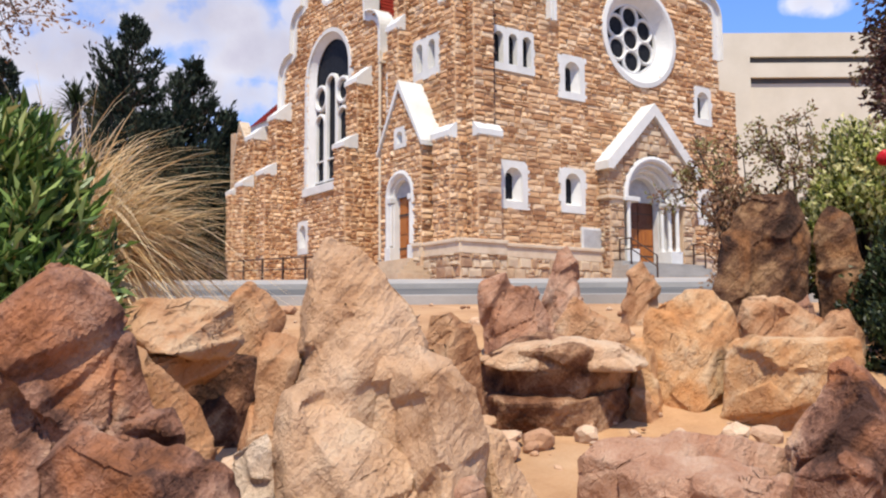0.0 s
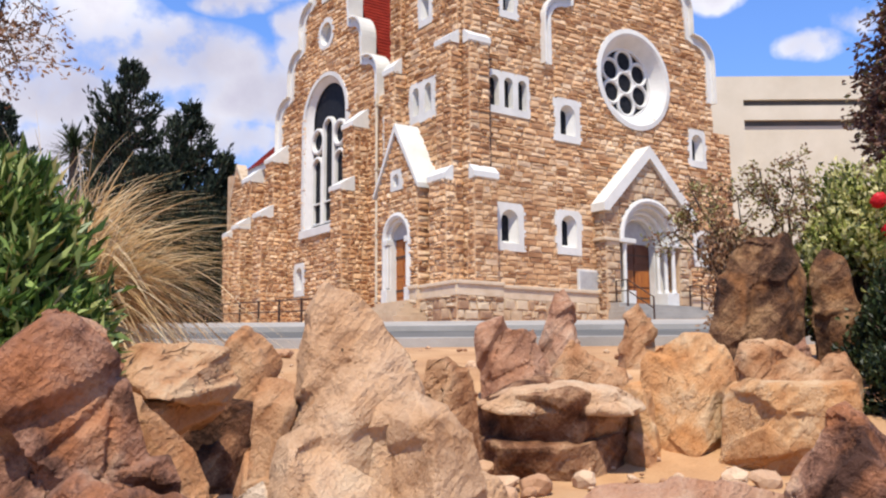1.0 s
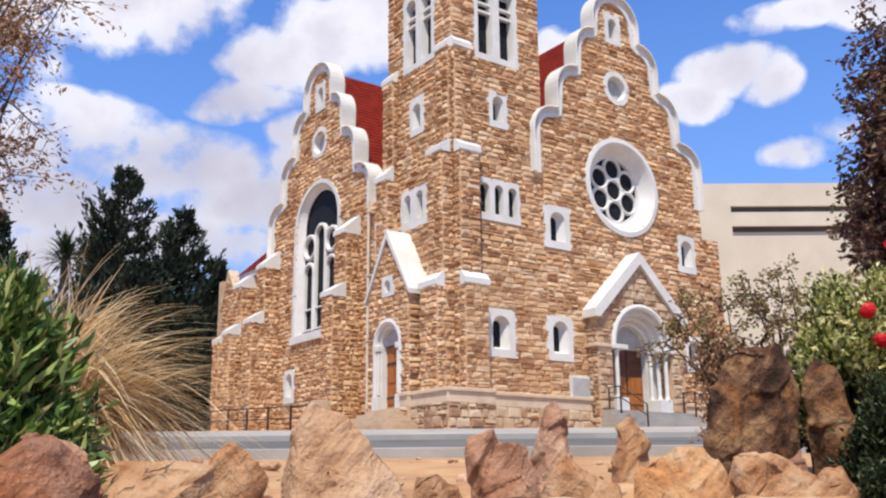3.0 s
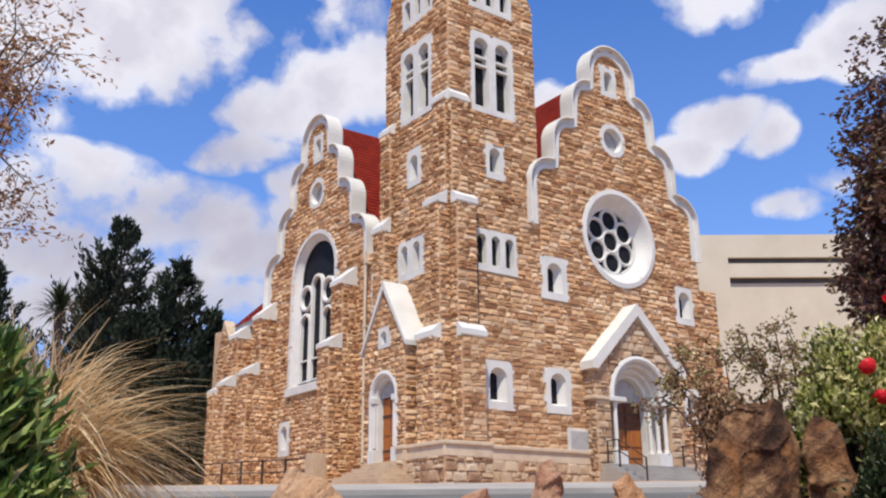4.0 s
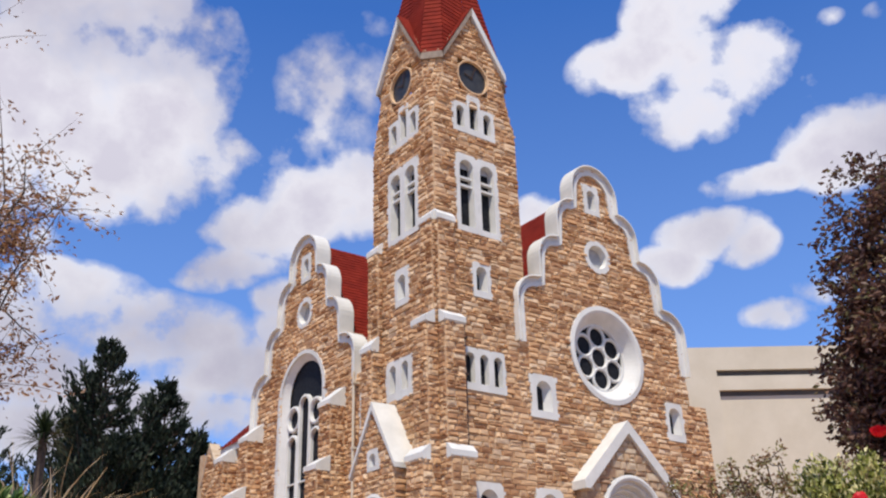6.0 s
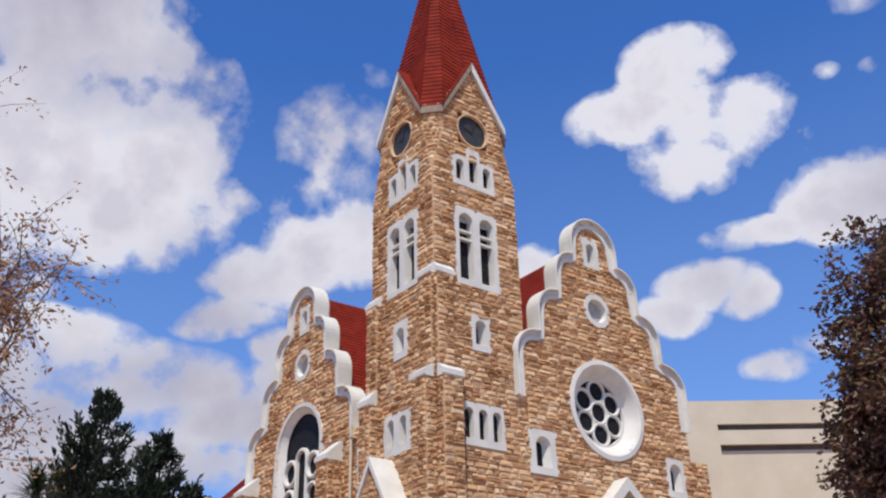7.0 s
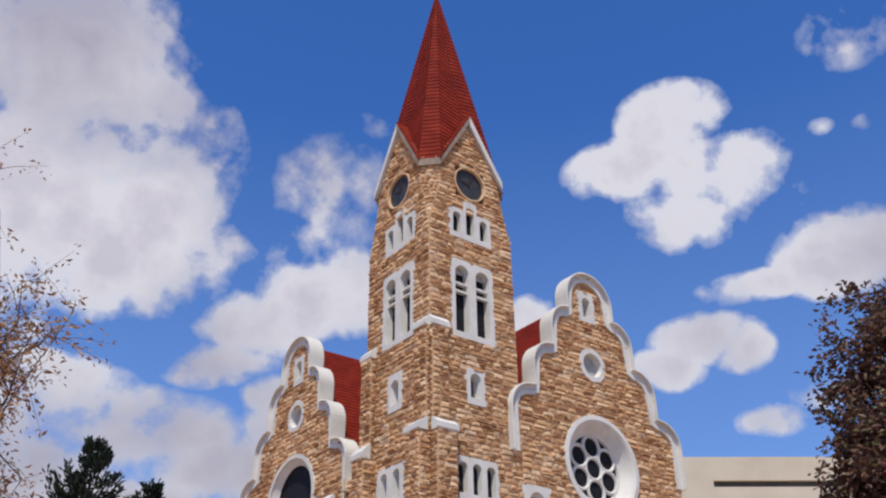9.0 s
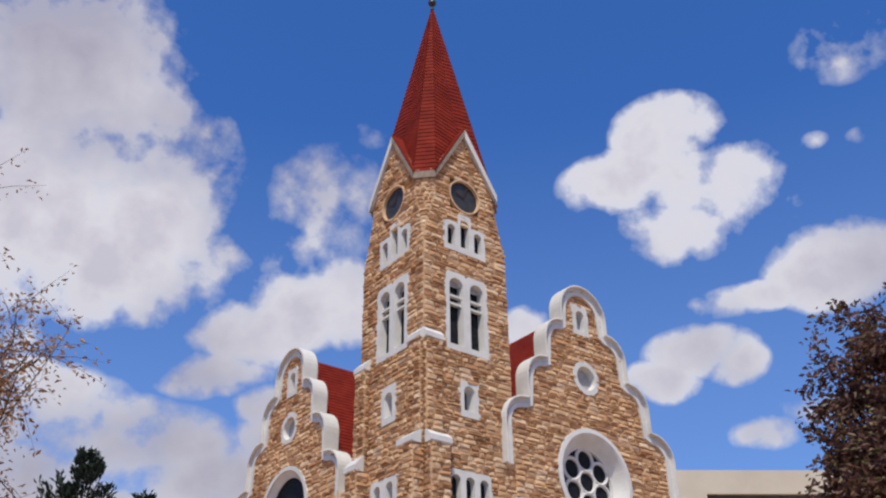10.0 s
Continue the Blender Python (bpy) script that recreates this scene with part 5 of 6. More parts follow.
ROCK = {
    "pale": rock_material("tan_boulder", [(0.0, (0.355, 0.196, 0.104)), (0.35, (0.484, 0.301, 0.175)), (0.65, (0.532, 0.344, 0.212)), (1.0, (0.572, 0.407, 0.267))], 0.35, (0.484, 0.258, 0.119)),
    "tan": rock_material("ochre_boulder", [(0.0, (0.267, 0.119, 0.053)), (0.4, (0.414, 0.222, 0.112)), (0.7, (0.473, 0.280, 0.153)), (1.0, (0.517, 0.352, 0.217))], 0.5, (0.429, 0.179, 0.068)),
    "brown": rock_material("red_brown_boulder", [(0.0, (0.065, 0.030, 0.020)), (0.25, (0.146, 0.068, 0.043)), (0.5, (0.259, 0.130, 0.084)), (0.75, (0.346, 0.197, 0.131)), (1.0, (0.484, 0.310, 0.206))], 0.6, (0.432, 0.160, 0.060), 2.0),
    # shade of the overhung ledge front and the gap is put into this colour
    "dark": rock_material("shade_toned_ledge_rock", [(0.0, (0.035, 0.015, 0.008)), (0.3, (0.10, 0.043, 0.022)), (0.6, (0.21, 0.10, 0.052)), (1.0, (0.44, 0.26, 0.145))], 0.4, (0.26, 0.10, 0.04), 2.0),
    "orange": rock_material("orange_boulder", [(0.0, (0.335, 0.140, 0.053)), (0.4, (0.473, 0.240, 0.105)), (0.7, (0.517, 0.296, 0.143)), (1.0, (0.549, 0.370, 0.217))], 0.5, (0.487, 0.199, 0.059)),
    "pink": rock_material("pinkish_boulder", [(0.0, (0.230, 0.104, 0.060)), (0.4, (0.373, 0.198, 0.122)), (0.7, (0.430, 0.254, 0.165)), (1.0, (0.487, 0.327, 0.227))], 0.4, (0.373, 0.153, 0.066)),
    "white": rock_material("pale_flake", [(0.0, (0.510, 0.363, 0.250)), (0.8, (0.663, 0.528, 0.391))], 0.15),
    # bronze rock with the shadow of shrub and tree darkened into its tones
    "bronze": rock_material("shaded_bronze_boulder", [(0.0, (0.028, 0.014, 0.008)), (0.3, (0.068, 0.032, 0.018)), (0.6, (0.136, 0.068, 0.035)), (1.0, (0.320, 0.184, 0.092))], 0.6, (0.288, 0.116, 0.036), 1.0),
}


def hashed(c, k):
    v = math.sin(c.x * 12.9898 + c.y * 78.233 + c.z * 37.719 + k * 4.137) * 43758.5453
    return v - math.floor(v) - 0.5


def fracture(f, scale, k, soft=0.22):
    """Flat broken facets: each cell of the rock has its own height and tilt, and runs into the next over a short slope."""
    q = f * scale
    dist, cells = noise.voronoi(q)

    def height(c):
        rel = q - c
        return hashed(c, k) + 1.3 * (rel.x * hashed(c, k + 1) + rel.y * hashed(c, k + 2) + rel.z * hashed(c, k + 3))
    a, b = height(cells[0]), height(cells[1])
    gap = min(1.0, (dist[1] - dist[0]) / soft)
    w = 0.5 + 0.5 * gap * gap * (3 - 2 * gap)
    return a * w + b * (1 - w), max(0.0, 1 - gap * 1.6)


ROCK_CHIPS = surface("stone_chips", [(0.1, (0.26, 0.13, 0.07)), (0.4, (0.44, 0.25, 0.14)), (0.9, (0.60, 0.43, 0.29))], 6, 0.9, 50, 0.6, "island", 0.2)


def hull_corners(planes):
    """Corners of the solid that the planes (normal, distance) leave over."""
    out = []
    for (n1, d1), (n2, d2), (n3, d3) in itertools.combinations(planes, 3):
        c = n1.dot(n2.cross(n3))
        if abs(c) < 0.02:
            continue
        p = (n2.cross(n3) * d1 + n3.cross(n1) * d2 + n1.cross(n2) * d3) / c
        if all(n.dot(p) <= d + 1e-4 for n, d in planes):
            out.append(p)
    return out


def outline_hull(pts):
    """Convex outline of points (u, z), counter-clockwise."""
    pts = sorted(set(pts))
    def half(seq):
        h = []
        for p in seq:
            while len(h) > 1 and (h[-1][0] - h[-2][0]) * (p[1] - h[-2][1]) - (h[-1][1] - h[-2][1]) * (p[0] - h[-2][0]) <= 0:
                h.pop()
            h.append(p)
        return h[:-1]
    return half(pts) + half(pts[::-1])


def boulder(seed, tone, deep, bed, lean, label, blocks):
    """A broken boulder of one or more angular blocks (distance ahead, whether it goes down to the ground, outline as (across, height)),
    split by flat faces, worn at its edges, stepped and cracked along its slanting beds. lean: tilt of its front, below zero where it overhangs."""
    r = random.Random(seed)
    whole = bmesh.new()
    for d, grounded, pts in blocks:
        zs = [q[1] for q in pts]
        if grounded:
            foot = min(ground_z(d) - 0.12, min(zs) - 0.02)
            pts = pts + [(min(q[0] for q in pts) - 0.01, foot), (max(q[0] for q in pts) + 0.01, foot)]
            zs.append(foot)
        us = [q[0] for q in pts]
        wide, high = max(us) - min(us), max(zs) - min(zs)
        size = 0.5 * (max(wide, high) + min(wide, high))
        mid = Vector((0.5 * (max(us) + min(us)), 0, 0.5 * (max(zs) + min(zs))))
        planes = []
        line = outline_hull(pts)
        for (u0, v0), (u1, v1) in zip(line, line[1:] + line[:1]):
            e = Vector((v1 - v0, 0, u0 - u1))
            if e.length < 1e-5:
                continue
            e.normalize()
            at = Vector((u0, 0, v0))
            if e.z < -0.8:
                planes.append((e, e.dot(at)))
                continue
            for way in (-1, 1):
                tilt = r.uniform(0.05, 0.22) if e.z > 0.6 and lean else r.uniform(0.25, 0.8)
                n = e * math.cos(tilt) + Vector((0, way * math.sin(tilt), 0))
                planes.append((n, n.dot(at + Vector((0, 0.35 * deep * way if lean and e.z > 0.6 else 0, 0)))))
        for k in range(4 if lean else 5):
            az = r.uniform(-0.3, 0.3) if lean else r.uniform(-0.7, 0.7)
            el = r.uniform(*lean) if lean else r.uniform(-0.1, 0.45)
            out = r.uniform(0.72, 1.0)
            if k == 0 and not lean:
                az, el, out = r.uniform(-0.45, 0.05), r.uniform(0.10, 0.32), 0.60
            n = Vector((math.sin(az) * math.cos(el), -math.cos(az) * math.cos(el), math.sin(el)))
            planes.append((n, n.dot(mid) + deep * 0.5 * out))
        planes.append((Vector((0, 1, 0)), deep * 0.5))
        bm = bmesh.new()
        for p in hull_corners(planes):
            bm.verts.new(p)
        bmesh.ops.remove_doubles(bm, verts=bm.verts[:], dist=size * 0.012)
        hull = bmesh.ops.convex_hull(bm, input=bm.verts[:])
        bmesh.ops.delete(bm, geom=[g for g in hull["geom_interior"] + hull["geom_unused"] if isinstance(g, bmesh.types.BMVert)], context="VERTS")
        bmesh.ops.dissolve_limit(bm, angle_limit=radians(3), verts=bm.verts[:], edges=bm.edges[:])
        bmesh.ops.triangulate(bm, faces=bm.faces[:])
        cell = size / (44 if d < 3.2 else 30)
        for _ in range(8):
            long = [e for e in bm.edges if e.calc_length() > cell]
            if not long:
                break
            bmesh.ops.subdivide_edges(bm, edges=long, cuts=1)
            bmesh.ops.triangulate(bm, faces=[f for f in bm.faces if len(f.verts) > 3])
        for _ in range(2):
            bmesh.ops.smooth_vert(bm, verts=bm.verts[:], factor=0.5, use_axis_x=True, use_axis_y=True, use_axis_z=True)
        bm.normal_update()
        off = Vector((r.uniform(0, 50), r.uniform(0, 50), r.uniform(0, 50)))
        turn = Euler((r.uniform(-0.3, 0.3), bed, r.uniform(-0.4, 0.4))).to_matrix()
        rough = 1.7 if tone in ("brown", "dark", "bronze") else 1.0
        moved = []
        for v in bm.verts:
            f = turn @ (v.co / max(size, 0.35)) + off
            bent = f + Vector((1, 1, 1)) * 0.10 * noise.noise(f * 1.5)
            layer = bent.z * 3.6 + 0.9 * noise.noise(f * 0.8)
            step = layer - math.floor(layer)
            run = min(1.0, max(0.0, (step - 0.80) / 0.20))
            run = run * run * (3 - 2 * run)
            sheet = hashed(Vector((math.floor(layer), 1.0, 2.0)), 5) * (1 - run) + hashed(Vector((math.floor(layer) + 1, 1.0, 2.0)), 5) * run
            seam = max(0.0, 1 - min(step, 1 - step) / 0.05)
            chip, joint = fracture(Vector((bent.x, bent.y, bent.z * 1.5)), 2.1, 7, 0.08)
            low = noise.noise(f * 1.3)
            grain = noise.noise(f * 6.0) * 0.8 + noise.noise(f * 15.0) * 0.5
            worn = noise.noise(f * 0.9 + Vector((9, 9, 9)))
            open_ = max(0.0, worn + 0.15)
            lump = noise.noise(f * 3.2 + Vector((4, 4, 4)))
            amt = 0.022 * low + 0.020 * rough * lump + 0.080 * chip * (0.5 + open_) - 0.035 * joint * open_ + 0.0065 * rough * grain
            amt += 0.055 * sheet * (0.35 + open_ * 1.6) - 0.020 * seam * max(0.0, 0.20 - worn)
            moved.append(v.co + v.normal * amt * min(size, deep * 1.6, 3 * high))
        for v, p in zip(bm.verts, moved):
            v.co = garden(p.x, d + p.y, p.z)
        tmp = bpy.data.meshes.new("block")
        bm.to_mesh(tmp)
        whole.from_mesh(tmp)
        bpy.data.meshes.remove(tmp)
        bm.free()
    ob = part("boulder", whole, ROCK[tone], None)
    for p in ob.data.polygons:
        p.use_smooth = True
    ob.data.set_sharp_from_angle(angle=radians(27))
    return tagged(ob, label, "rock", "rocks of the garden")


boulder(100, "pale", 0.62, 0.75, None, "tall split tan boulder with deep cracks", [(2.99, True, [(-0.43, -1.91), (-0.37, -1.81), (-0.25, -1.85), (-0.08, -2.01), (-0.05, -2.08), (-0.07, -2.17), (-0.42, -2.06)]), (2.92, True, [(-0.42, -1.94), (-0.31, -1.97), (-0.17, -2.08), (-0.12, -2.20), (-0.11, -2.44), (-0.49, -2.44), (-0.50, -2.29), (-0.42, -2.13)]), (2.80, True, [(-0.16, -2.22), (-0.08, -2.15), (0.02, -2.19), (0.09, -2.28), (0.12, -2.42), (0.12, -2.56)]), (2.74, True, [(-0.50, -2.44), (-0.46, -2.29), (-0.39, -2.25), (-0.24, -2.39), (-0.04, -2.51)])])
boulder(101, "brown", 0.75, 0.70, None, "large rough red-brown boulder", [(2.62, True, [(-1.32, -2.13), (-1.23, -2.06), (-1.15, -1.99), (-1.08, -1.92), (-1.00, -1.95), (-0.92, -2.04), (-0.86, -2.19), (-0.75, -2.42), (-0.70, -2.51)]), (2.45, True, [(-1.05, -2.42), (-0.92, -2.33), (-0.75, -2.39), (-0.56, -2.44), (-0.51, -2.50)])])
boulder(127, "tan", 0.45, 0.70, None, "broken ochre boulder leaning on the red-brown one", [(2.90, True, [(-1.00, -2.07), (-0.94, -2.13), (-0.78, -2.28), (-0.75, -2.31), (-0.68, -2.45), (-0.69, -2.50), (-0.94, -2.44)])])
boulder(102, "tan", 0.95, 0.35, None, "ochre boulder that overhangs a dark gap", [(4.20, False, [(-1.46, -2.03), (-1.34, -1.95), (-1.14, -1.95), (-0.94, -1.98), (-0.90, -2.13), (-0.96, -2.20), (-1.34, -2.19)]), (4.32, False, [(-1.42, -2.14), (-0.95, -2.13), (-0.98, -2.25), (-1.17, -2.35), (-1.38, -2.27)])])
# dark tone gives the gap its shade
boulder(103, "dark", 0.40, 0.60, None, "brown rock in the gap, coloured dark for shade", [(4.75, True, [(-1.29, -2.24), (-1.09, -2.19), (-0.89, -2.25), (-0.86, -2.47), (-1.28, -2.52)])])
boulder(104, "tan", 0.45, 0.60, None, "ochre boulder with a broken face", [(4.90, True, [(-1.13, -2.02), (-1.10, -1.90), (-1.01, -1.84), (-0.92, -1.88), (-0.81, -2.02), (-0.83, -2.16)])])
boulder(106, "tan", 0.50, 0.90, None, "upright ochre boulder in the garden", [(3.80, True, [(-0.75, -2.18), (-0.69, -2.13), (-0.53, -2.13), (-0.51, -2.22), (-0.51, -2.56), (-0.82, -2.56), (-0.78, -2.36)])])
boulder(107, "white", 0.12, 1.00, None, "thin pale flake of broken rock", [(2.70, True, [(-0.62, -2.43), (-0.50, -2.39), (-0.48, -2.45), (-0.45, -2.57), (-0.53, -2.57)])])
boulder(108, "pink", 0.50, 0.90, None, "pinkish boulder split in two", [(6.40, True, [(0.26, -1.88), (0.28, -1.78), (0.37, -1.75), (0.65, -1.76), (0.76, -1.99), (0.79, -2.15)])])
boulder(109, "pink", 0.40, 0.60, None, "pinkish upright rock with a broken face", [(6.70, True, [(0.69, -1.89), (0.71, -1.83), (0.81, -1.51), (0.89, -1.47), (0.99, -1.75), (0.98, -1.85)])])
boulder(110, "tan", 0.36, 0.60, None, "squat ochre rock that stands by itself", [(7.60, True, [(1.44, -1.81), (1.48, -1.61), (1.60, -1.50), (1.70, -1.65), (1.74, -1.79)])])
boulder(113, "tan", 0.50, 0.60, None, "ochre boulder behind the ledge", [(6.00, True, [(0.70, -2.06), (0.83, -1.88), (0.99, -1.99), (1.16, -2.08), (1.18, -2.17)])])
# ledge in two tones: dark for the shaded front, pale for the lit top
boulder(112, "dark", 0.80, 0.06, (-0.6, -0.3), "broad layered ledge rock, coloured dark for its shaded front", [(5.34, False, [(0.20, -2.31), (0.24, -2.26), (0.38, -2.19), (0.65, -2.17), (0.97, -2.22), (1.09, -2.29), (1.07, -2.43), (0.99, -2.50), (0.21, -2.48)]), (5.27, True, [(0.18, -2.50), (0.22, -2.46), (1.01, -2.45), (1.02, -2.56), (0.93, -2.66), (0.23, -2.68)])])
boulder(111, "pale", 0.74, 0.06, (0.2, 0.6), "flat slab coloured pale as the sunlit top of the ledge", [(5.32, False, [(0.22, -2.27), (0.38, -2.18), (0.65, -2.16), (0.96, -2.20), (1.08, -2.27), (1.01, -2.30), (0.31, -2.30)])])
boulder(114, "orange", 0.50, 1.40, None, "broad upright orange boulder", [(5.60, True, [(1.13, -2.48), (1.19, -2.01), (1.27, -1.91), (1.41, -1.86), (1.62, -1.84), (1.72, -2.00), (1.73, -2.63)]), (5.48, True, [(1.02, -2.28), (1.06, -2.15), (1.16, -2.12), (1.22, -2.31), (1.26, -2.60)])])
boulder(115, "tan", 0.50, 0.50, None, "pinkish boulder with a flat face", [(6.30, True, [(1.94, -2.02), (1.99, -1.89), (2.24, -1.87), (2.50, -1.99), (2.53, -2.08)])])
boulder(116, "tan", 0.40, 0.60, None, "small ochre boulder beside the slab", [(6.10, True, [(2.32, -2.16), (2.50, -1.98), (2.61, -1.96), (2.70, -2.14)])])
boulder(117, "orange", 0.80, 0.06, (-0.35, 0.1), "flat-topped orange slab of rock", [(5.25, True, [(1.55, -2.27), (1.70, -2.17), (2.28, -2.17), (2.25, -2.25), (2.10, -2.34), (2.03, -2.58), (1.59, -2.61)])])
boulder(118, "brown", 0.60, 0.80, None, "rough brown boulder with a pale crown", [(3.10, True, [(1.12, -2.51), (1.20, -2.36), (1.26, -2.22), (1.32, -2.20), (1.39, -2.25), (1.47, -2.38), (1.48, -2.62)]), (2.98, True, [(1.08, -2.56), (1.20, -2.47), (1.36, -2.49), (1.42, -2.63)])])
boulder(119, "pink", 0.60, 0.08, None, "long low pinkish rock in the sand", [(3.35, True, [(0.46, -2.55), (0.54, -2.50), (0.82, -2.46), (1.01, -2.51), (1.19, -2.54), (1.20, -2.63)]), (3.20, True, [(0.57, -2.57), (0.69, -2.51), (0.97, -2.54), (1.10, -2.61)])])
# standing boulders: dappled plant shadow comes from the dark bronze tones
boulder(120, "bronze", 0.60, 1.20, None, "tall bronze-brown standing boulder, darkened for shrub shade", [(7.20, True, [(2.04, -1.75), (2.24, -1.08), (2.38, -0.99), (2.68, -1.04), (2.78, -1.38), (2.67, -1.82)])])
boulder(121, "bronze", 0.50, 1.20, None, "tall bronze-brown standing boulder with an orange top, darkened for plant shade", [(7.20, True, [(2.81, -1.73), (2.85, -1.30), (2.98, -1.11), (3.11, -1.20), (3.23, -1.60), (3.16, -1.91)])])
boulder(122, "pale", 0.40, 0.60, None, "smooth pale rounded rock in the sand", [(3.30, True, [(0.12, -2.47), (0.14, -2.43), (0.19, -2.46), (0.29, -2.62), (0.32, -2.68)])])
boulder(124, "tan", 0.50, 0.60, None, "ochre boulder with a rubbly face", [(4.60, True, [(-0.10, -2.14), (-0.07, -2.02), (0.04, -1.99), (0.15, -2.06), (0.18, -2.28), (0.12, -2.38)])])
boulder(125, "pink", 0.30, 0.60, None, "low heap of pink gravel rock", [(2.66, True, [(-0.01, -2.55), (0.02, -2.51), (0.08, -2.50), (0.12, -2.54)])])
boulder(126, "pink", 0.30, 0.60, None, "low pinkish rock in the sand", [(3.05, True, [(0.85, -2.59), (0.97, -2.56), (1.09, -2.58), (1.10, -2.64)])])
boulder(128, "pink", 0.40, 0.30, None, "low pinkish rock beside the standing boulder", [(6.60, True, [(2.45, -1.94), (2.55, -1.84), (2.60, -1.98)])])
boulder(130, "tan", 0.35, 0.60, None, "small broken rock beside the ledge", [(5.30, True, [(1.00, -2.54), (1.04, -2.41), (1.14, -2.43), (1.21, -2.58), (1.22, -2.66)])])
boulder(129, "tan", 0.30, 0.60, None, "small ochre stone behind the split boulder", [(5.60, True, [(0.92, -2.15), (1.00, -2.05), (1.09, -2.06), (1.12, -2.20)])])


def rubble():
    """Loose stones and chips between the boulders."""
    r = random.Random(5)
    verts, faces = [], []
    base = bmesh.new()
    bmesh.ops.create_icosphere(base, subdivisions=2, radius=1.0)
    pts = [v.co.copy() for v in base.verts]
    tris = [[v.index for v in f.verts] for f in base.faces]
    base.free()
    for _ in range(560):
        d = r.uniform(4.5, 13.4) if r.random() < 0.45 else r.uniform(3.8, 8.0)
        u = r.uniform(-0.55, 0.5) * d
        size = r.choice((0.012, 0.018, 0.025, 0.04, 0.07)) * r.uniform(0.7, 1.4)
        sc = Vector((r.uniform(0.8, 1.5), r.uniform(0.7, 1.2), r.uniform(0.45, 0.8))) * size
        off = Vector((r.uniform(0, 90), r.uniform(0, 90), 0))
        rot = Euler((r.uniform(-0.4, 0.4), r.uniform(-0.4, 0.4), r.uniform(0, 6.28))).to_matrix()
        at = ground_at(u, d) + Vector((0, 0, sc.z * 0.5))
        k = len(verts)
        for q in pts:
            b, _ = fracture(q * 0.7 + off, 1.4, 3)
            verts.append(at + rot @ Vector((q.x * sc.x, q.y * sc.y, q.z * sc.z)) * (1 + 0.45 * b))
        faces += [tuple(k + x for x in f) for f in tris]
    ob = mesh_part("loose_rubble", verts, faces, ROCK_CHIPS, None)
    tagged(ob, "loose ochre stones scattered between the boulders", "rubble", kind="stuff")


# ---------- plants ----------
def leaf_material(name, stops, rough=0.55, through=0.25):
    m = bpy.data.materials.new(name)
    m.use_nodes = True
    nt = m.node_tree
    b = nt.nodes["Principled BSDF"]
    g = nt.nodes.new("ShaderNodeNewGeometry")
    col = ramp(nt, g.outputs["Random Per Island"], stops)
    nt.links.new(col, b.inputs["Base Color"])
    b.inputs["Roughness"].default_value = rough
    b.inputs["Specular IOR Level"].default_value = 0.25
    tr = nt.nodes.new("ShaderNodeBsdfTranslucent")
    nt.links.new(col, tr.inputs["Color"])
    mx = nt.nodes.new("ShaderNodeMixShader")
    mx.inputs[0].default_value = through
    nt.links.new(b.outputs[0], mx.inputs[1])
    nt.links.new(tr.outputs[0], mx.inputs[2])
    nt.links.new(mx.outputs[0], nt.nodes["Material Output"].inputs[0])
    return m


L_CONIFER = leaf_material("conifer_needles", [(0.0, (0.008, 0.015, 0.010)), (0.6, (0.022, 0.036, 0.022)), (1.0, (0.07, 0.085, 0.052))], 0.6, 0.1)
L_OLEANDER = leaf_material("oleander_leaf", [(0.0, (0.02, 0.05, 0.012)), (0.4, (0.09, 0.16, 0.035)), (0.65, (0.20, 0.30, 0.07)), (0.88, (0.46, 0.52, 0.20)), (1.0, (0.42, 0.28, 0.12))], 0.35, 0.35)
L_GRASS = leaf_material("dry_grass", [(0.0, (0.34, 0.20, 0.085)), (0.35, (0.70, 0.50, 0.26)), (1.0, (0.88, 0.77, 0.54))], 0.6, 0.35)
L_PURPLE = leaf_material("purple_brown_leaf", [(0.0, (0.05, 0.025, 0.022)), (0.5, (0.13, 0.065, 0.05)), (0.8, (0.20, 0.11, 0.075)), (1.0, (0.16, 0.15, 0.06))], 0.5)
L_ROSE = leaf_material("rose_leaf", [(0.0, (0.03, 0.045, 0.011)), (0.25, (0.12, 0.14, 0.032)), (0.5, (0.36, 0.38, 0.09)), (1.0, (0.78, 0.70, 0.36))], 0.45, 0.4)
L_DEEP = leaf_material("deep_green_leaf", [(0.0, (0.010, 0.016, 0.006)), (0.6, (0.024, 0.038, 0.012)), (1.0, (0.075, 0.085, 0.028))], 0.45)
L_DRY = leaf_material("russet_leaf", [(0.0, (0.16, 0.07, 0.035)), (0.5, (0.34, 0.19, 0.10)), (1.0, (0.52, 0.36, 0.22))], 0.5)
L_TWIGGY = leaf_material("reddish_olive_leaf", [(0.0, (0.16, 0.07, 0.04)), (0.4, (0.26, 0.15, 0.08)), (0.7, (0.22, 0.22, 0.07)), (1.0, (0.46, 0.40, 0.20))], 0.5)
L_PETAL = leaf_material("red_petal", [(0.0, (0.45, 0.006, 0.012)), (1.0, (0.70, 0.02, 0.03))], 0.5, 0.3)
M_BARK = surface("bark", [(0.2, (0.05, 0.032, 0.022)), (0.8, (0.13, 0.09, 0.065))], 12, 0.9, 60, 0.8)


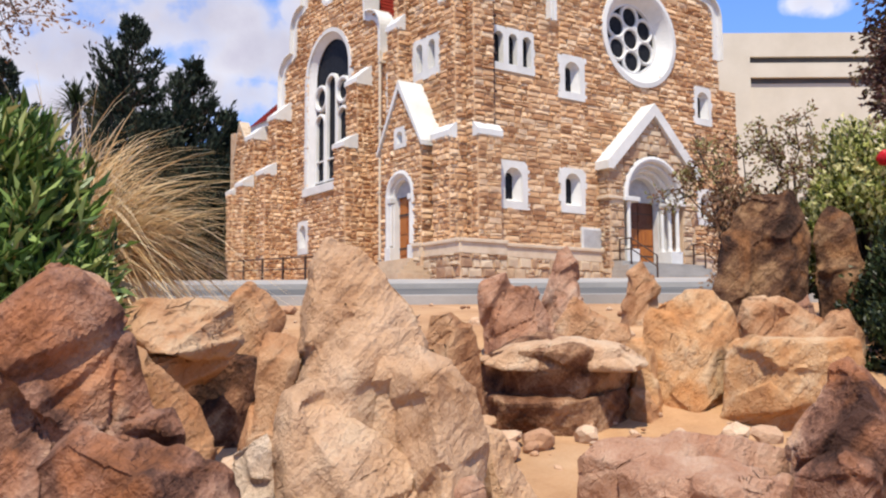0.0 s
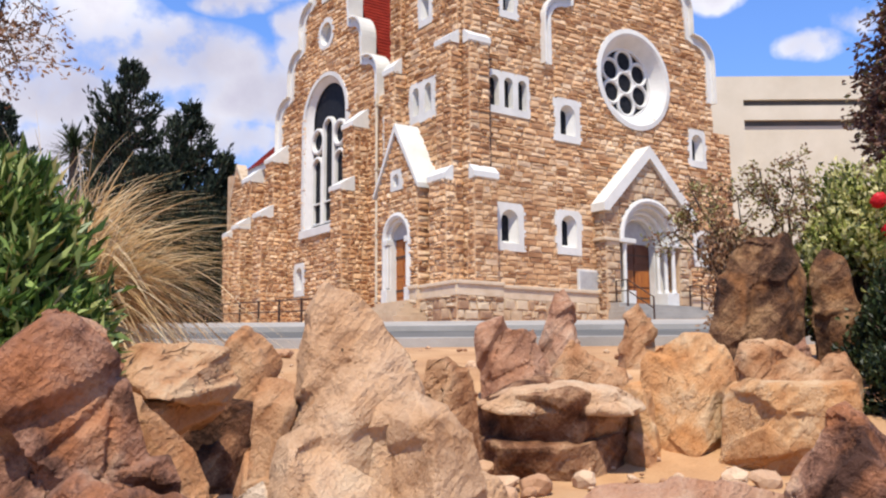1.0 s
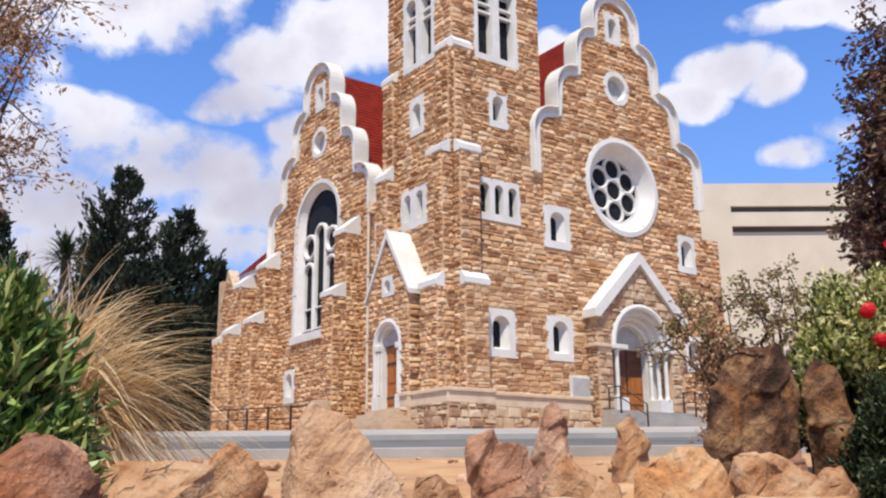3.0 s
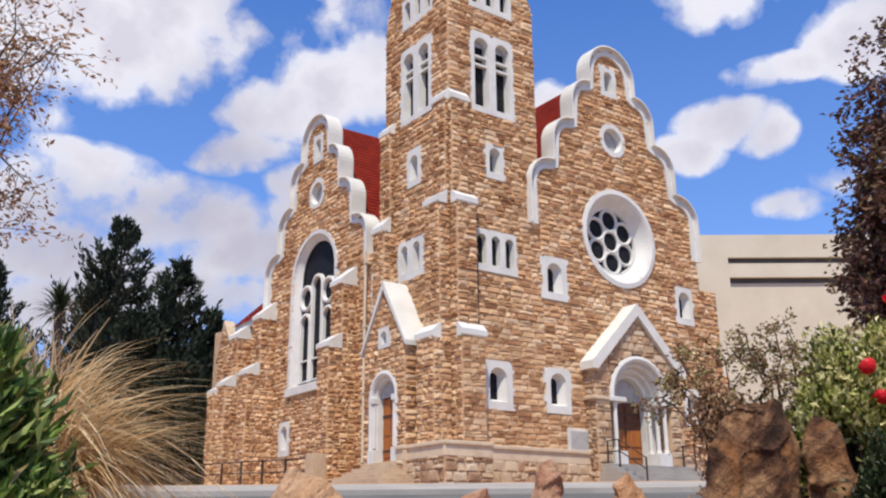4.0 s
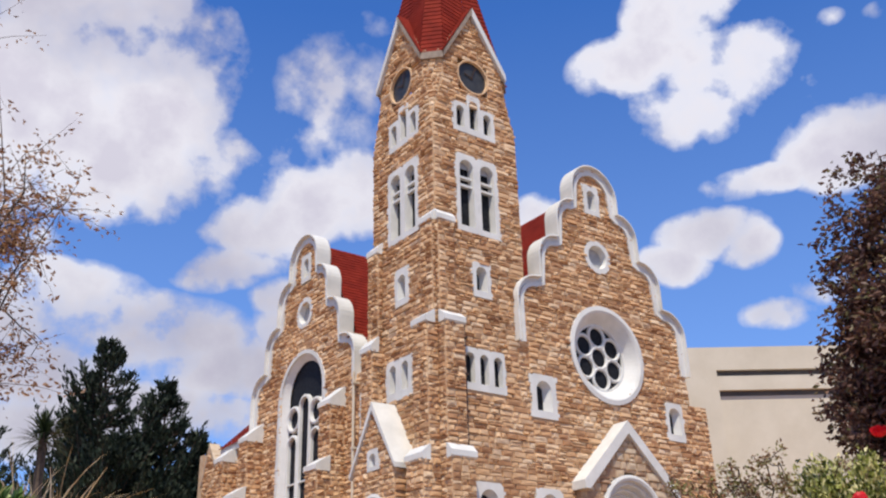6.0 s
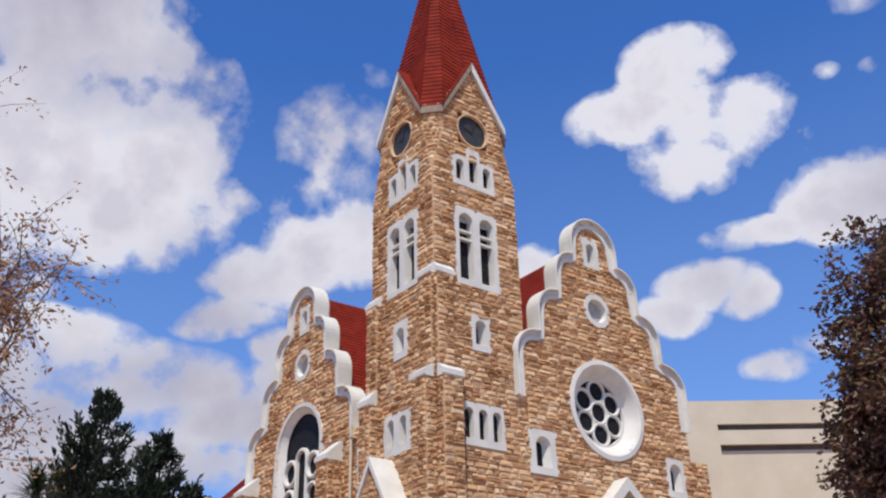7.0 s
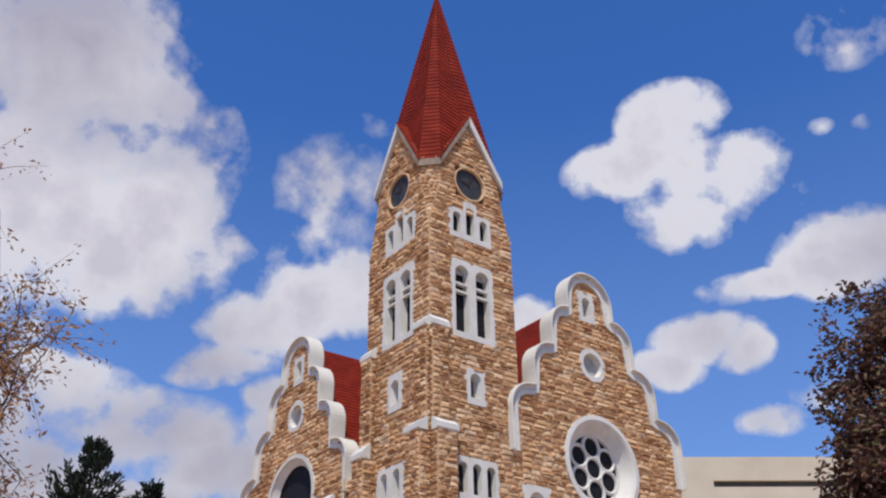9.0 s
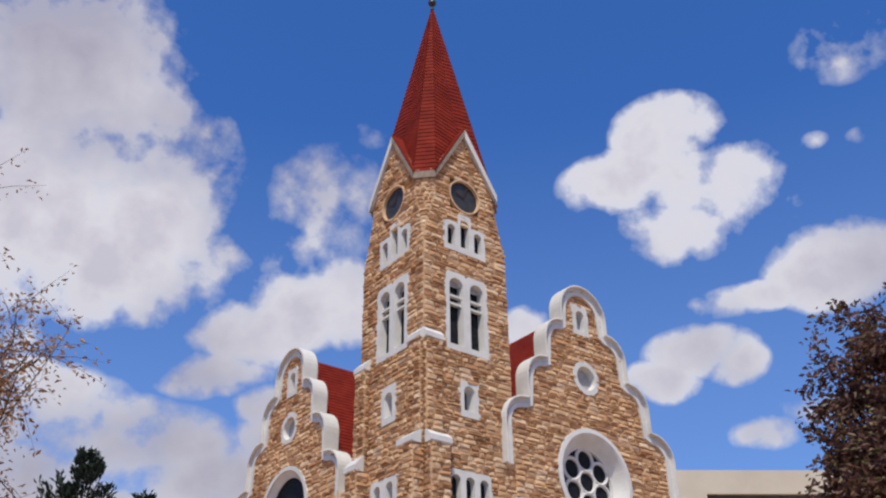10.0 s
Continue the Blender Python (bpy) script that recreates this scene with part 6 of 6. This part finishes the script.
def leaves(name, spots, material, parent, size=(0.05, 0.12), wide=0.35, seed=1, label="", fold=0.2):
    """Many small leaves: each a folded blade from its spot along its way. spots: (place, way)."""
    r = random.Random(seed)
    verts, faces = [], []
    for p, way in spots:
        L = r.uniform(*size)
        w = way + Vector((r.gauss(0, 0.35), r.gauss(0, 0.35), r.gauss(0, 0.35)))
        w.normalize()
        side = w.cross(Vector((r.gauss(0, 1), r.gauss(0, 1), r.gauss(0, 1))))
        if side.length < 1e-4:
            continue
        side.normalize()
        nor = w.cross(side) * L * fold
        k = len(verts)
        verts += [p, p + w * L * 0.5 + side * L * wide * 0.5 + nor, p + w * L, p + w * L * 0.5 - side * L * wide * 0.5 + nor]
        faces += [(k, k + 1, k + 2), (k, k + 2, k + 3)]
    return mesh_part(name, verts, faces, material, parent, label)


def limb(verts, faces, pts, radii, sides=6):
    """A tapering tube along points."""
    k0 = len(verts)
    for i, (p, r) in enumerate(zip(pts, radii)):
        a = Vector(pts[max(0, i - 1)])
        b = Vector(pts[min(len(pts) - 1, i + 1)])
        d = (b - a).normalized()
        x = d.orthogonal().normalized()
        y = d.cross(x)
        for s in range(sides):
            an = 2 * math.pi * s / sides
            verts.append(Vector(p) + (x * math.cos(an) + y * math.sin(an)) * r)
    for i in range(len(pts) - 1):
        for s in range(sides):
            a = k0 + i * sides + s
            b = k0 + i * sides + (s + 1) % sides
            faces.append((a, b, b + sides, a + sides))


def conifer(at, height, spread, seed, label, tiers=40, base=0.03, dense=0.90):
    r = random.Random(seed)
    tree = thing("tree", at, label, "tree", "dark conifers beside the church")
    tv, tf, spots = [], [], []
    limb(tv, tf, [Vector((0, 0, -0.5)), Vector((0.05, 0, height * 0.5)), Vector((0, 0, height))], [height * 0.018, height * 0.012, 0.02])
    for i in range(tiers):
        t = base + (1 - base) * (i + r.random()) / tiers
        z = height * t
        prof = min(1 - t, 0.60)
        for _ in range(6):
            an = r.uniform(0, 2 * math.pi)
            ln = spread * prof * r.uniform(0.4, 1.25) + 0.4
            out = Vector((math.cos(an), math.sin(an), 0))
            root = Vector((0, 0, z))
            mid = root + out * ln * 0.62 + Vector((0, 0, ln * r.uniform(0.0, 0.22)))
            end = root + out * ln + Vector((0, 0, ln * r.uniform(0.45, 0.95)))
            limb(tv, tf, [root, mid, end], [0.06, 0.04, 0.012], 4)
            side = out.cross(Vector((0, 0, 1)))
            n = int(46 * dense * ln / 2) + 16
            for _ in range(n):
                s = r.uniform(0.25, 1.02)
                p = root.lerp(mid, s * 2) if s < 0.5 else mid.lerp(end, s * 2 - 1)
                w = 0.07 + 0.13 * (1 - s) * ln / 2
                q = p + side * r.gauss(0, w) + Vector((0, 0, r.gauss(0, 0.10))) + out * r.gauss(0, 0.08)
                spots.append((q, out * 0.5 + Vector((0, 0, 0.9))))
    mesh_part("trunk", tv, tf, M_BARK, tree)
    leaves("crown", spots, L_CONIFER, tree, (0.22, 0.55), 0.28, seed)
    return tree


def ground_at(u, d):
    return garden(u, d, ground_z(d))


for u, d, h, sp, sd in ((-20.2, 60, 17.6, 7.0, 1), (-16.4, 61, 15.0, 6.0, 2), (-23.6, 66, 15.0, 5.4, 3), (-14.7, 63, 12.0, 4.0, 4), (-29.5, 62, 15.4, 5.2, 5), (-18.0, 57, 10.5, 6.5, 6),
                        (-15.3, 57, 8.2, 4.2, 7), (-25.6, 60, 8.2, 5.0, 8), (-21.6, 56, 6.5, 5.0, 11), (-14.6, 70, 10.5, 3.4, 12)):
    conifer(ground_at(u, d), h, sp, sd, "tall dark green conifer beside the church")
conifer(ground_at(-20.8, 98), 19.0, 5.0, 9, "dark tree behind the church")
rubble()


def shrub(name, at, radii, count, stems, material, size, wide, seed, label, category, group="", up=0.8, hollow=0.35):
    """A bush: stems from its foot, leaves thick towards its outside."""
    r = random.Random(seed)
    bush = thing(name, at, label, category, group)
    tv, tf, spots = [], [], []
    tips = []
    for _ in range(stems):
        a = r.uniform(0, 2 * math.pi)
        k = r.uniform(0.3, 1.0)
        tip = Vector((math.cos(a) * radii[0] * k, math.sin(a) * radii[1] * k, radii[2] * math.sqrt(max(0.05, 1 - k * k)) * r.uniform(0.8, 1.08)))
        mid = tip * 0.5 + Vector((0, 0, radii[2] * 0.12))
        limb(tv, tf, [Vector((tip.x * 0.1, tip.y * 0.1, -0.1)), mid, tip], [0.014, 0.010, 0.004], 5)
        tips.append((mid, tip))
    for _ in range(count):
        mid, tip = r.choice(tips)
        s = r.uniform(0, 1) ** 0.6
        p = mid.lerp(tip, s) + Vector((r.gauss(0, 0.045), r.gauss(0, 0.045), r.gauss(0, 0.045)))
        d = (tip - mid).normalized() * 0.5 + Vector((r.gauss(0, 0.5), r.gauss(0, 0.5), up * r.uniform(0.2, 1)))
        spots.append((p, d.normalized()))
    mesh_part("branchwork", tv, tf, M_BARK, bush)["kind"] = "stuff"
    leaves("foliage", spots, material, bush, size, wide, seed)
    return bush


def grass_tuft(at, height, count, seed, label, lean):
    """Arching blades from one foot, falling over to the side they lean to, some with a feathery head."""
    r = random.Random(seed)
    verts, faces = [], []
    for _ in range(count):
        a = r.uniform(0, 2 * math.pi)
        k = r.uniform(0.1, 1.0)
        out = Vector((math.cos(a), math.sin(a), 0)) * k * 0.42 + lean * r.uniform(0.0, 1.35)
        L = height * r.uniform(0.5, 1.15)
        foot = Vector((r.gauss(0, 0.10), r.gauss(0, 0.10), 0))
        side = out.cross(Vector((0, 0, 1)))
        side = side.normalized() if side.length > 1e-4 else Vector((1, 0, 0))
        w = r.uniform(0.0022, 0.0052)
        droop = r.uniform(0.55, 1.35) * min(1.0, 0.45 + out.length)
        curl, sway = r.gauss(0, 0.20), r.uniform(0, 6.28)
        k0, n = len(verts), 9
        for i in range(n + 1):
            t = i / n
            p = foot + out * L * (0.18 * t + 0.95 * t ** 2.1) + Vector((0, 0, L * (1.18 * t - droop * t ** 2.4)))
            p += side * L * curl * t * t + side * 0.012 * math.sin(sway + 7 * t)
            ww = w * (1.0 - 0.7 * t) * (2.4 if 0.65 < t < 0.95 and L > height * 0.9 else 1.0)
            verts += [p - side * ww, p + side * ww]
        for i in range(n):
            a0 = k0 + 2 * i
            faces.append((a0, a0 + 1, a0 + 3, a0 + 2))
    ob = mesh_part("grass_tuft", verts, faces, L_GRASS, None)
    ob.location = at
    return tagged(ob, label, "grass", kind="stuff")


lean = Vector((RIGHT.x, RIGHT.y, 0)) * 0.44
grass_tuft(garden(-2.30, 5.6, -2.2), 1.62, 2300, 7, "tall clump of dry golden fountain grass", lean * 0.66)
grass_tuft(garden(-2.16, 5.5, -2.2), 1.32, 2600, 8, "low clump of dry golden fountain grass", lean * 0.85)
for u, d, h, sd in ((-14.6, 56, 4.2, 31), (-16.4, 55, 3.6, 32), (-18.8, 55, 3.4, 33)):
    shrub("bush", garden(u, d, ground_z(d) - 0.3), (1.7, 1.5, h), 6000, 60, L_CONIFER, (0.18, 0.40), 0.45, sd, "dark evergreen bush below the conifers", "bush", "dark evergreen bushes")
shrub("oleander", garden(-1.97, 4.0, -2.35), (0.54, 0.5, 1.17), 17000, 110, L_OLEANDER, (0.07, 0.15), 0.085, 3, "green oleander bush with narrow leaves", "bush")
shrub("rose_bush", garden(3.58, 7.7, -2.0), (0.90, 0.5, 1.66), 20000, 150, L_ROSE, (0.034, 0.08), 0.6, 5, "yellow-green rose bush with red blooms", "bush")
shrub("bush", garden(4.0, 8.3, -2.0), (1.0, 0.7, 1.5), 22000, 120, L_DEEP, (0.04, 0.08), 0.6, 6, "dense dark green bush behind the rose bush", "bush", "dark green bushes")
# two added bushes whose dark leaves stand in for shaded soil right of the rocks
shrub("bush", garden(3.34, 6.7, -2.3), (0.42, 0.5, 0.95), 9000, 60, L_DEEP, (0.03, 0.07), 0.6, 9, "dense dark green bush added for the shaded space beside the rocks", "bush", "dark green bushes")
shrub("bush", garden(2.90, 6.0, -2.45), (0.22, 0.25, 0.52), 3500, 30, L_DEEP, (0.03, 0.06), 0.6, 14, "low dark green bush added for the shade at the foot of the rocks", "bush", "dark green bushes")



def bloom(at, size, seed):
    """An open rose: rings of cupped petals, the inner ones steeper."""
    r = random.Random(seed)
    rose = thing("rose_bloom", at, "open red rose bloom on the bush", "flower", "rose blooms")
    tip = Euler((r.uniform(0.5, 1.0), r.uniform(-0.3, 0.3), r.uniform(0, 6.28))).to_matrix()
    for ring_, (count, rad, ope) in enumerate(((3, 0.45, 2.3), (5, 0.75, 1.9), (6, 1.0, 1.55))):
        for k in range(count):
            verts, faces, n = [], [], 4
            base = 2 * math.pi * (k + 0.5 * ring_) / count + r.uniform(-0.15, 0.15)
            for i in range(n):
                ph = 0.15 + (ope - 0.15) * i / (n - 1)
                half = (math.pi / count) * 1.25 * (0.55 if i in (0, n - 1) else 1.0)
                for a in (-half, 0.0, half):
                    p = Vector((math.cos(base + a) * math.sin(ph), math.sin(base + a) * math.sin(ph), 0.9 - math.cos(ph))) * rad * size
                    verts.append(tip @ p)
            for i in range(n - 1):
                for j in range(2):
                    q = i * 3 + j
                    faces.append((q, q + 1, q + 4, q + 3))
            mesh_part("petal", verts, faces, L_PETAL, rose)
    return rose


for i, (u, d, z) in enumerate(((3.4, 7.1, -0.81), (3.64, 7.1, -0.3), (3.49, 7.1, -1.05), (3.46, 7.1, -1.05), (2.9, 6.3, -2.38))):
    bloom(garden(u, d, z), 0.070, i)


def broadleaf(at, trunk_h, crown, count, seed, label, material, size, wide, name="tree", limbs=16, twigs=6, bark=0.07, spread=0.035):
    r = random.Random(seed)
    tree = thing(name, at, label, "tree")
    tv, tf, spots = [], [], []
    top = Vector((0, 0, trunk_h))
    fork = Vector((0, 0, max(0.2, trunk_h - crown[2] * 0.85)))
    limb(tv, tf, [Vector((0, 0, -0.3)), fork, top], [bark, bark * 0.8, bark * 0.4], 8)
    tips = []
    for _ in range(limbs):
        v = Vector((r.gauss(0, 1), r.gauss(0, 1), r.gauss(0.1, 0.9))).normalized()
        tip = Vector((v.x * crown[0], v.y * crown[1], v.z * crown[2])) * r.uniform(0.55, 1.04) + top
        root = fork.lerp(top, r.random())
        mid = root.lerp(tip, 0.55) + Vector((r.gauss(0, 0.06), r.gauss(0, 0.06), 0.06))
        limb(tv, tf, [root, mid, tip], [bark * 0.32, bark * 0.2, bark * 0.05], 5)
        for _ in range(twigs):
            w = root.lerp(mid, r.uniform(0.5, 1)) if r.random() < 0.3 else mid.lerp(tip, r.uniform(0, 1))
            e = w + Vector((r.gauss(0, 1), r.gauss(0, 1), r.gauss(0, 1))).normalized() * 0.30 * max(crown) * r.uniform(0.4, 1.1)
            limb(tv, tf, [w, w.lerp(e, 0.5) + Vector((0, 0, 0.02)), e], [bark * 0.09, bark * 0.06, bark * 0.02], 4)
            tips.append((w, e))
    for _ in range(count):
        w, e = r.choice(tips)
        p = w.lerp(e, r.uniform(0.1, 1.05)) + Vector((r.gauss(0, 1), r.gauss(0, 1), r.gauss(0, 1))) * spread
        spots.append((p, (e - w).normalized() * 0.6 + Vector((r.gauss(0, 0.5), r.gauss(0, 0.5), -0.2))))
    mesh_part("trunk", tv, tf, M_BARK, tree)
    leaves("crown", spots, material, tree, size, wide, seed)
    return tree


broadleaf(garden(5.18, 8.5, -1.95), 3.07, (1.2, 1.2, 2.15), 62000, 12, "small tree with purple-brown leaves at the garden's edge", L_PURPLE, (0.05, 0.10), 0.55, limbs=84, twigs=8, spread=0.06)
broadleaf(garden(-2.62, 5.0, -2.4), 2.9, (0.55, 0.6, 1.5), 6000, 15, "thin russet-leaved tree with bare twigs", L_DRY, (0.02, 0.052), 0.45, limbs=34, twigs=10, bark=0.03)


def twig_shrub(at, seed, label):
    """Crooked dark branches in a fan, half bare, with small leaves in bunches at the ends."""
    r = random.Random(seed)
    bush = thing("shrub", at, label, "shrub")
    tv, tf, spots = [], [], []

    def wander(a, b, n, jitter):
        pts = [a.lerp(b, i / n) for i in range(n + 1)]
        for i in range(1, n):
            pts[i] = pts[i] + Vector((r.gauss(0, jitter), r.gauss(0, jitter), r.gauss(0, jitter)))
        return pts
    for k in range(11):
        t = k / 10
        side = RIGHT * (-0.95 + 1.40 * t + r.gauss(0, 0.06)) + AHEAD * r.gauss(0, 0.18)
        end = Vector((side.x, side.y, 0.98 + 0.60 * math.sin(math.pi * (0.10 + 0.72 * t)) + r.gauss(0, 0.1)))
        pts = wander(Vector((r.gauss(0, 0.06), r.gauss(0, 0.06), 0.2)), end, 7, 0.055)
        limb(tv, tf, pts, [0.024, 0.022, 0.019, 0.016, 0.013, 0.010, 0.007, 0.004], 6)
        for i in range(3, 8):
            for _ in range(2):
                go = Vector((r.gauss(0, 1), r.gauss(0, 1), r.gauss(0.15, 0.8))).normalized() * r.uniform(0.12, 0.34)
                tw = wander(pts[i], pts[i] + go, 4, 0.022)
                limb(tv, tf, tw, [0.007, 0.006, 0.004, 0.003, 0.002], 4)
                if r.random() < 0.12:
                    continue
                for _ in range(r.randint(24, 90)):
                    p = tw[r.randint(1, 4)] + Vector((r.gauss(0, 1), r.gauss(0, 1), r.gauss(0, 1))) * 0.032
                    spots.append((p, Vector((r.gauss(0, 1), r.gauss(0, 1), r.gauss(0, 0.7))).normalized()))
    mesh_part("branchwork", tv, tf, M_BARK, bush)["kind"] = "stuff"
    leaves("foliage", spots, L_TWIGGY, bush, (0.025, 0.055), 0.5, seed)
    return bush


def yucca(at, height, seed, label):
    """A bare stem with a rosette of stiff narrow blades."""
    r = random.Random(seed)
    plant = thing("yucca", at, label, "palm")
    tv, tf = [], []
    limb(tv, tf, [Vector((0, 0, -0.3)), Vector((0.05, 0, height * 0.5)), Vector((0, 0, height))], [0.16, 0.13, 0.11], 8)
    mesh_part("trunk", tv, tf, M_BARK, plant)
    verts, faces = [], []
    for k in range(150):
        a, el = r.uniform(0, 6.283), r.uniform(-0.5, 1.45)
        way = Vector((math.cos(a) * math.cos(el), math.sin(a) * math.cos(el), math.sin(el)))
        side = way.cross(Vector((0, 0, 1)))
        side = side.normalized() * 0.028 if side.length > 1e-3 else Vector((0.028, 0, 0))
        ln, k0 = r.uniform(0.6, 0.95), len(verts)
        foot = Vector((0, 0, height + r.uniform(-0.35, 0.1)))
        m = foot + way * ln * 0.55
        verts += [foot - side * 0.6, foot + side * 0.6, m - side, m + side, foot + way * ln - Vector((0, 0, 0.12))]
        faces += [(k0, k0 + 1, k0 + 3, k0 + 2), (k0 + 2, k0 + 3, k0 + 4)]
    mesh_part("crown", verts, faces, L_DEEP, plant)
    return plant


shrub("shrub", garden(2.50, 7.85, -2.0), (0.42, 0.35, 1.30), 2600, 40, L_DRY, (0.03, 0.06), 0.5, 44, "low reddish-brown shrub behind the rocks", "shrub", up=0.4)
twig_shrub(garden(2.94, 7.85, -2.0), 18, "half-bare shrub with crooked dark branches")
yucca(garden(-9.9, 25, ground_z(25)), 4.2 - ground_z(25), 4, "spiky yucca with a bare stem")
broadleaf(garden(4.72, 8.75, -1.95), 2.35, (1.0, 0.8, 0.95), 9000, 21, "small tree with sparse purple-brown leaves", L_PURPLE, (0.045, 0.09), 0.55, limbs=26, twigs=8, bark=0.06, spread=0.06)


# ---------- far building ----------
def far_building():
    b = thing("office_building", garden(29, 78, 1.0), "large beige rendered building with dark window bands", "building")
    face = Matrix(((RIGHT.x, 0, -AHEAD.x, 0), (RIGHT.y, 0, -AHEAD.y, 0), (0, 1, 0, 0), (0, 0, 0, 1)))
    m = Matrix.Rotation(radians(0), 4, "Z") @ face
    bm = bmesh.new()
    box(bm, m, -9.5, 24, -3, 22.3, -12, 0)
    box(bm, m, -9.5, 24, 21.1, 21.9, -0.2, 0.25)
    part("wall", bm, M_BUILDING, b)
    for v0, v1 in ((19.66, 20.2), (17.98, 18.42)):
        bm = bmesh.new()
        box(bm, m, -3.1, 22, v0, v1, -0.3, 0.02)
        part("window_band", bm, M_SHADOWGAP, b, "dark recessed window band")
    bm = bmesh.new()
    box(bm, m, -9.5, -3.1, -3, 17.98, 0, 0.4)
    box(bm, m, -9.5, -3.1, 17.98, 20.2, 0, 0.4)
    box(bm, m, -3.1, 22, 18.42, 19.66, 0, 0.4)
    box(bm, m, -9.5, 22, 20.2, 22.25, 0, 0.4)
    part("frame", bm, M_BUILDING, b)


far_building()


# ---------- railing beside the church ----------
def railing():
    fence = thing("iron_fence", (-1.55, 8, 0), "low dark iron railing on stone piers beside the church", "fence")
    ys = [7.4, 9.6, 11.8, 14.0, 16.2, 18.4, 20.6, 22.8]
    z = lambda y: -0.05 + (y - 8) * 0.045  # noqa: E731
    for y in ys:
        bm = bmesh.new()
        box(bm, Matrix.Identity(4), -0.04, 0.04, y - 8.04, y - 7.96, z(y) - 0.4, z(y) + 1.35)
        part("post", bm, M_IRON, fence)
    for h in (0.25, 0.8, 1.3):
        for y0, y1 in zip(ys, ys[1:]):
            bm = bmesh.new()
            a, b = Vector((0, y0 - 8, z(y0) + h)), Vector((0, y1 - 8, z(y1) + h))
            q = (b - a).to_track_quat("Z", "Y").to_matrix().to_4x4()
            bmesh.ops.create_cone(bm, cap_ends=True, segments=6, radius1=0.03, radius2=0.03, depth=(b - a).length, matrix=Matrix.Translation((a + b) / 2) @ q)
            part("rail", bm, M_IRON, fence)
    bm = bmesh.new()
    box(bm, Matrix.Identity(4), -0.3, 0.3, -1.3, -0.7, -0.6, 1.35, 0.02)
    part("pier", bm, M_PLINTH, fence, "square stone pier")


railing()
lay_all()
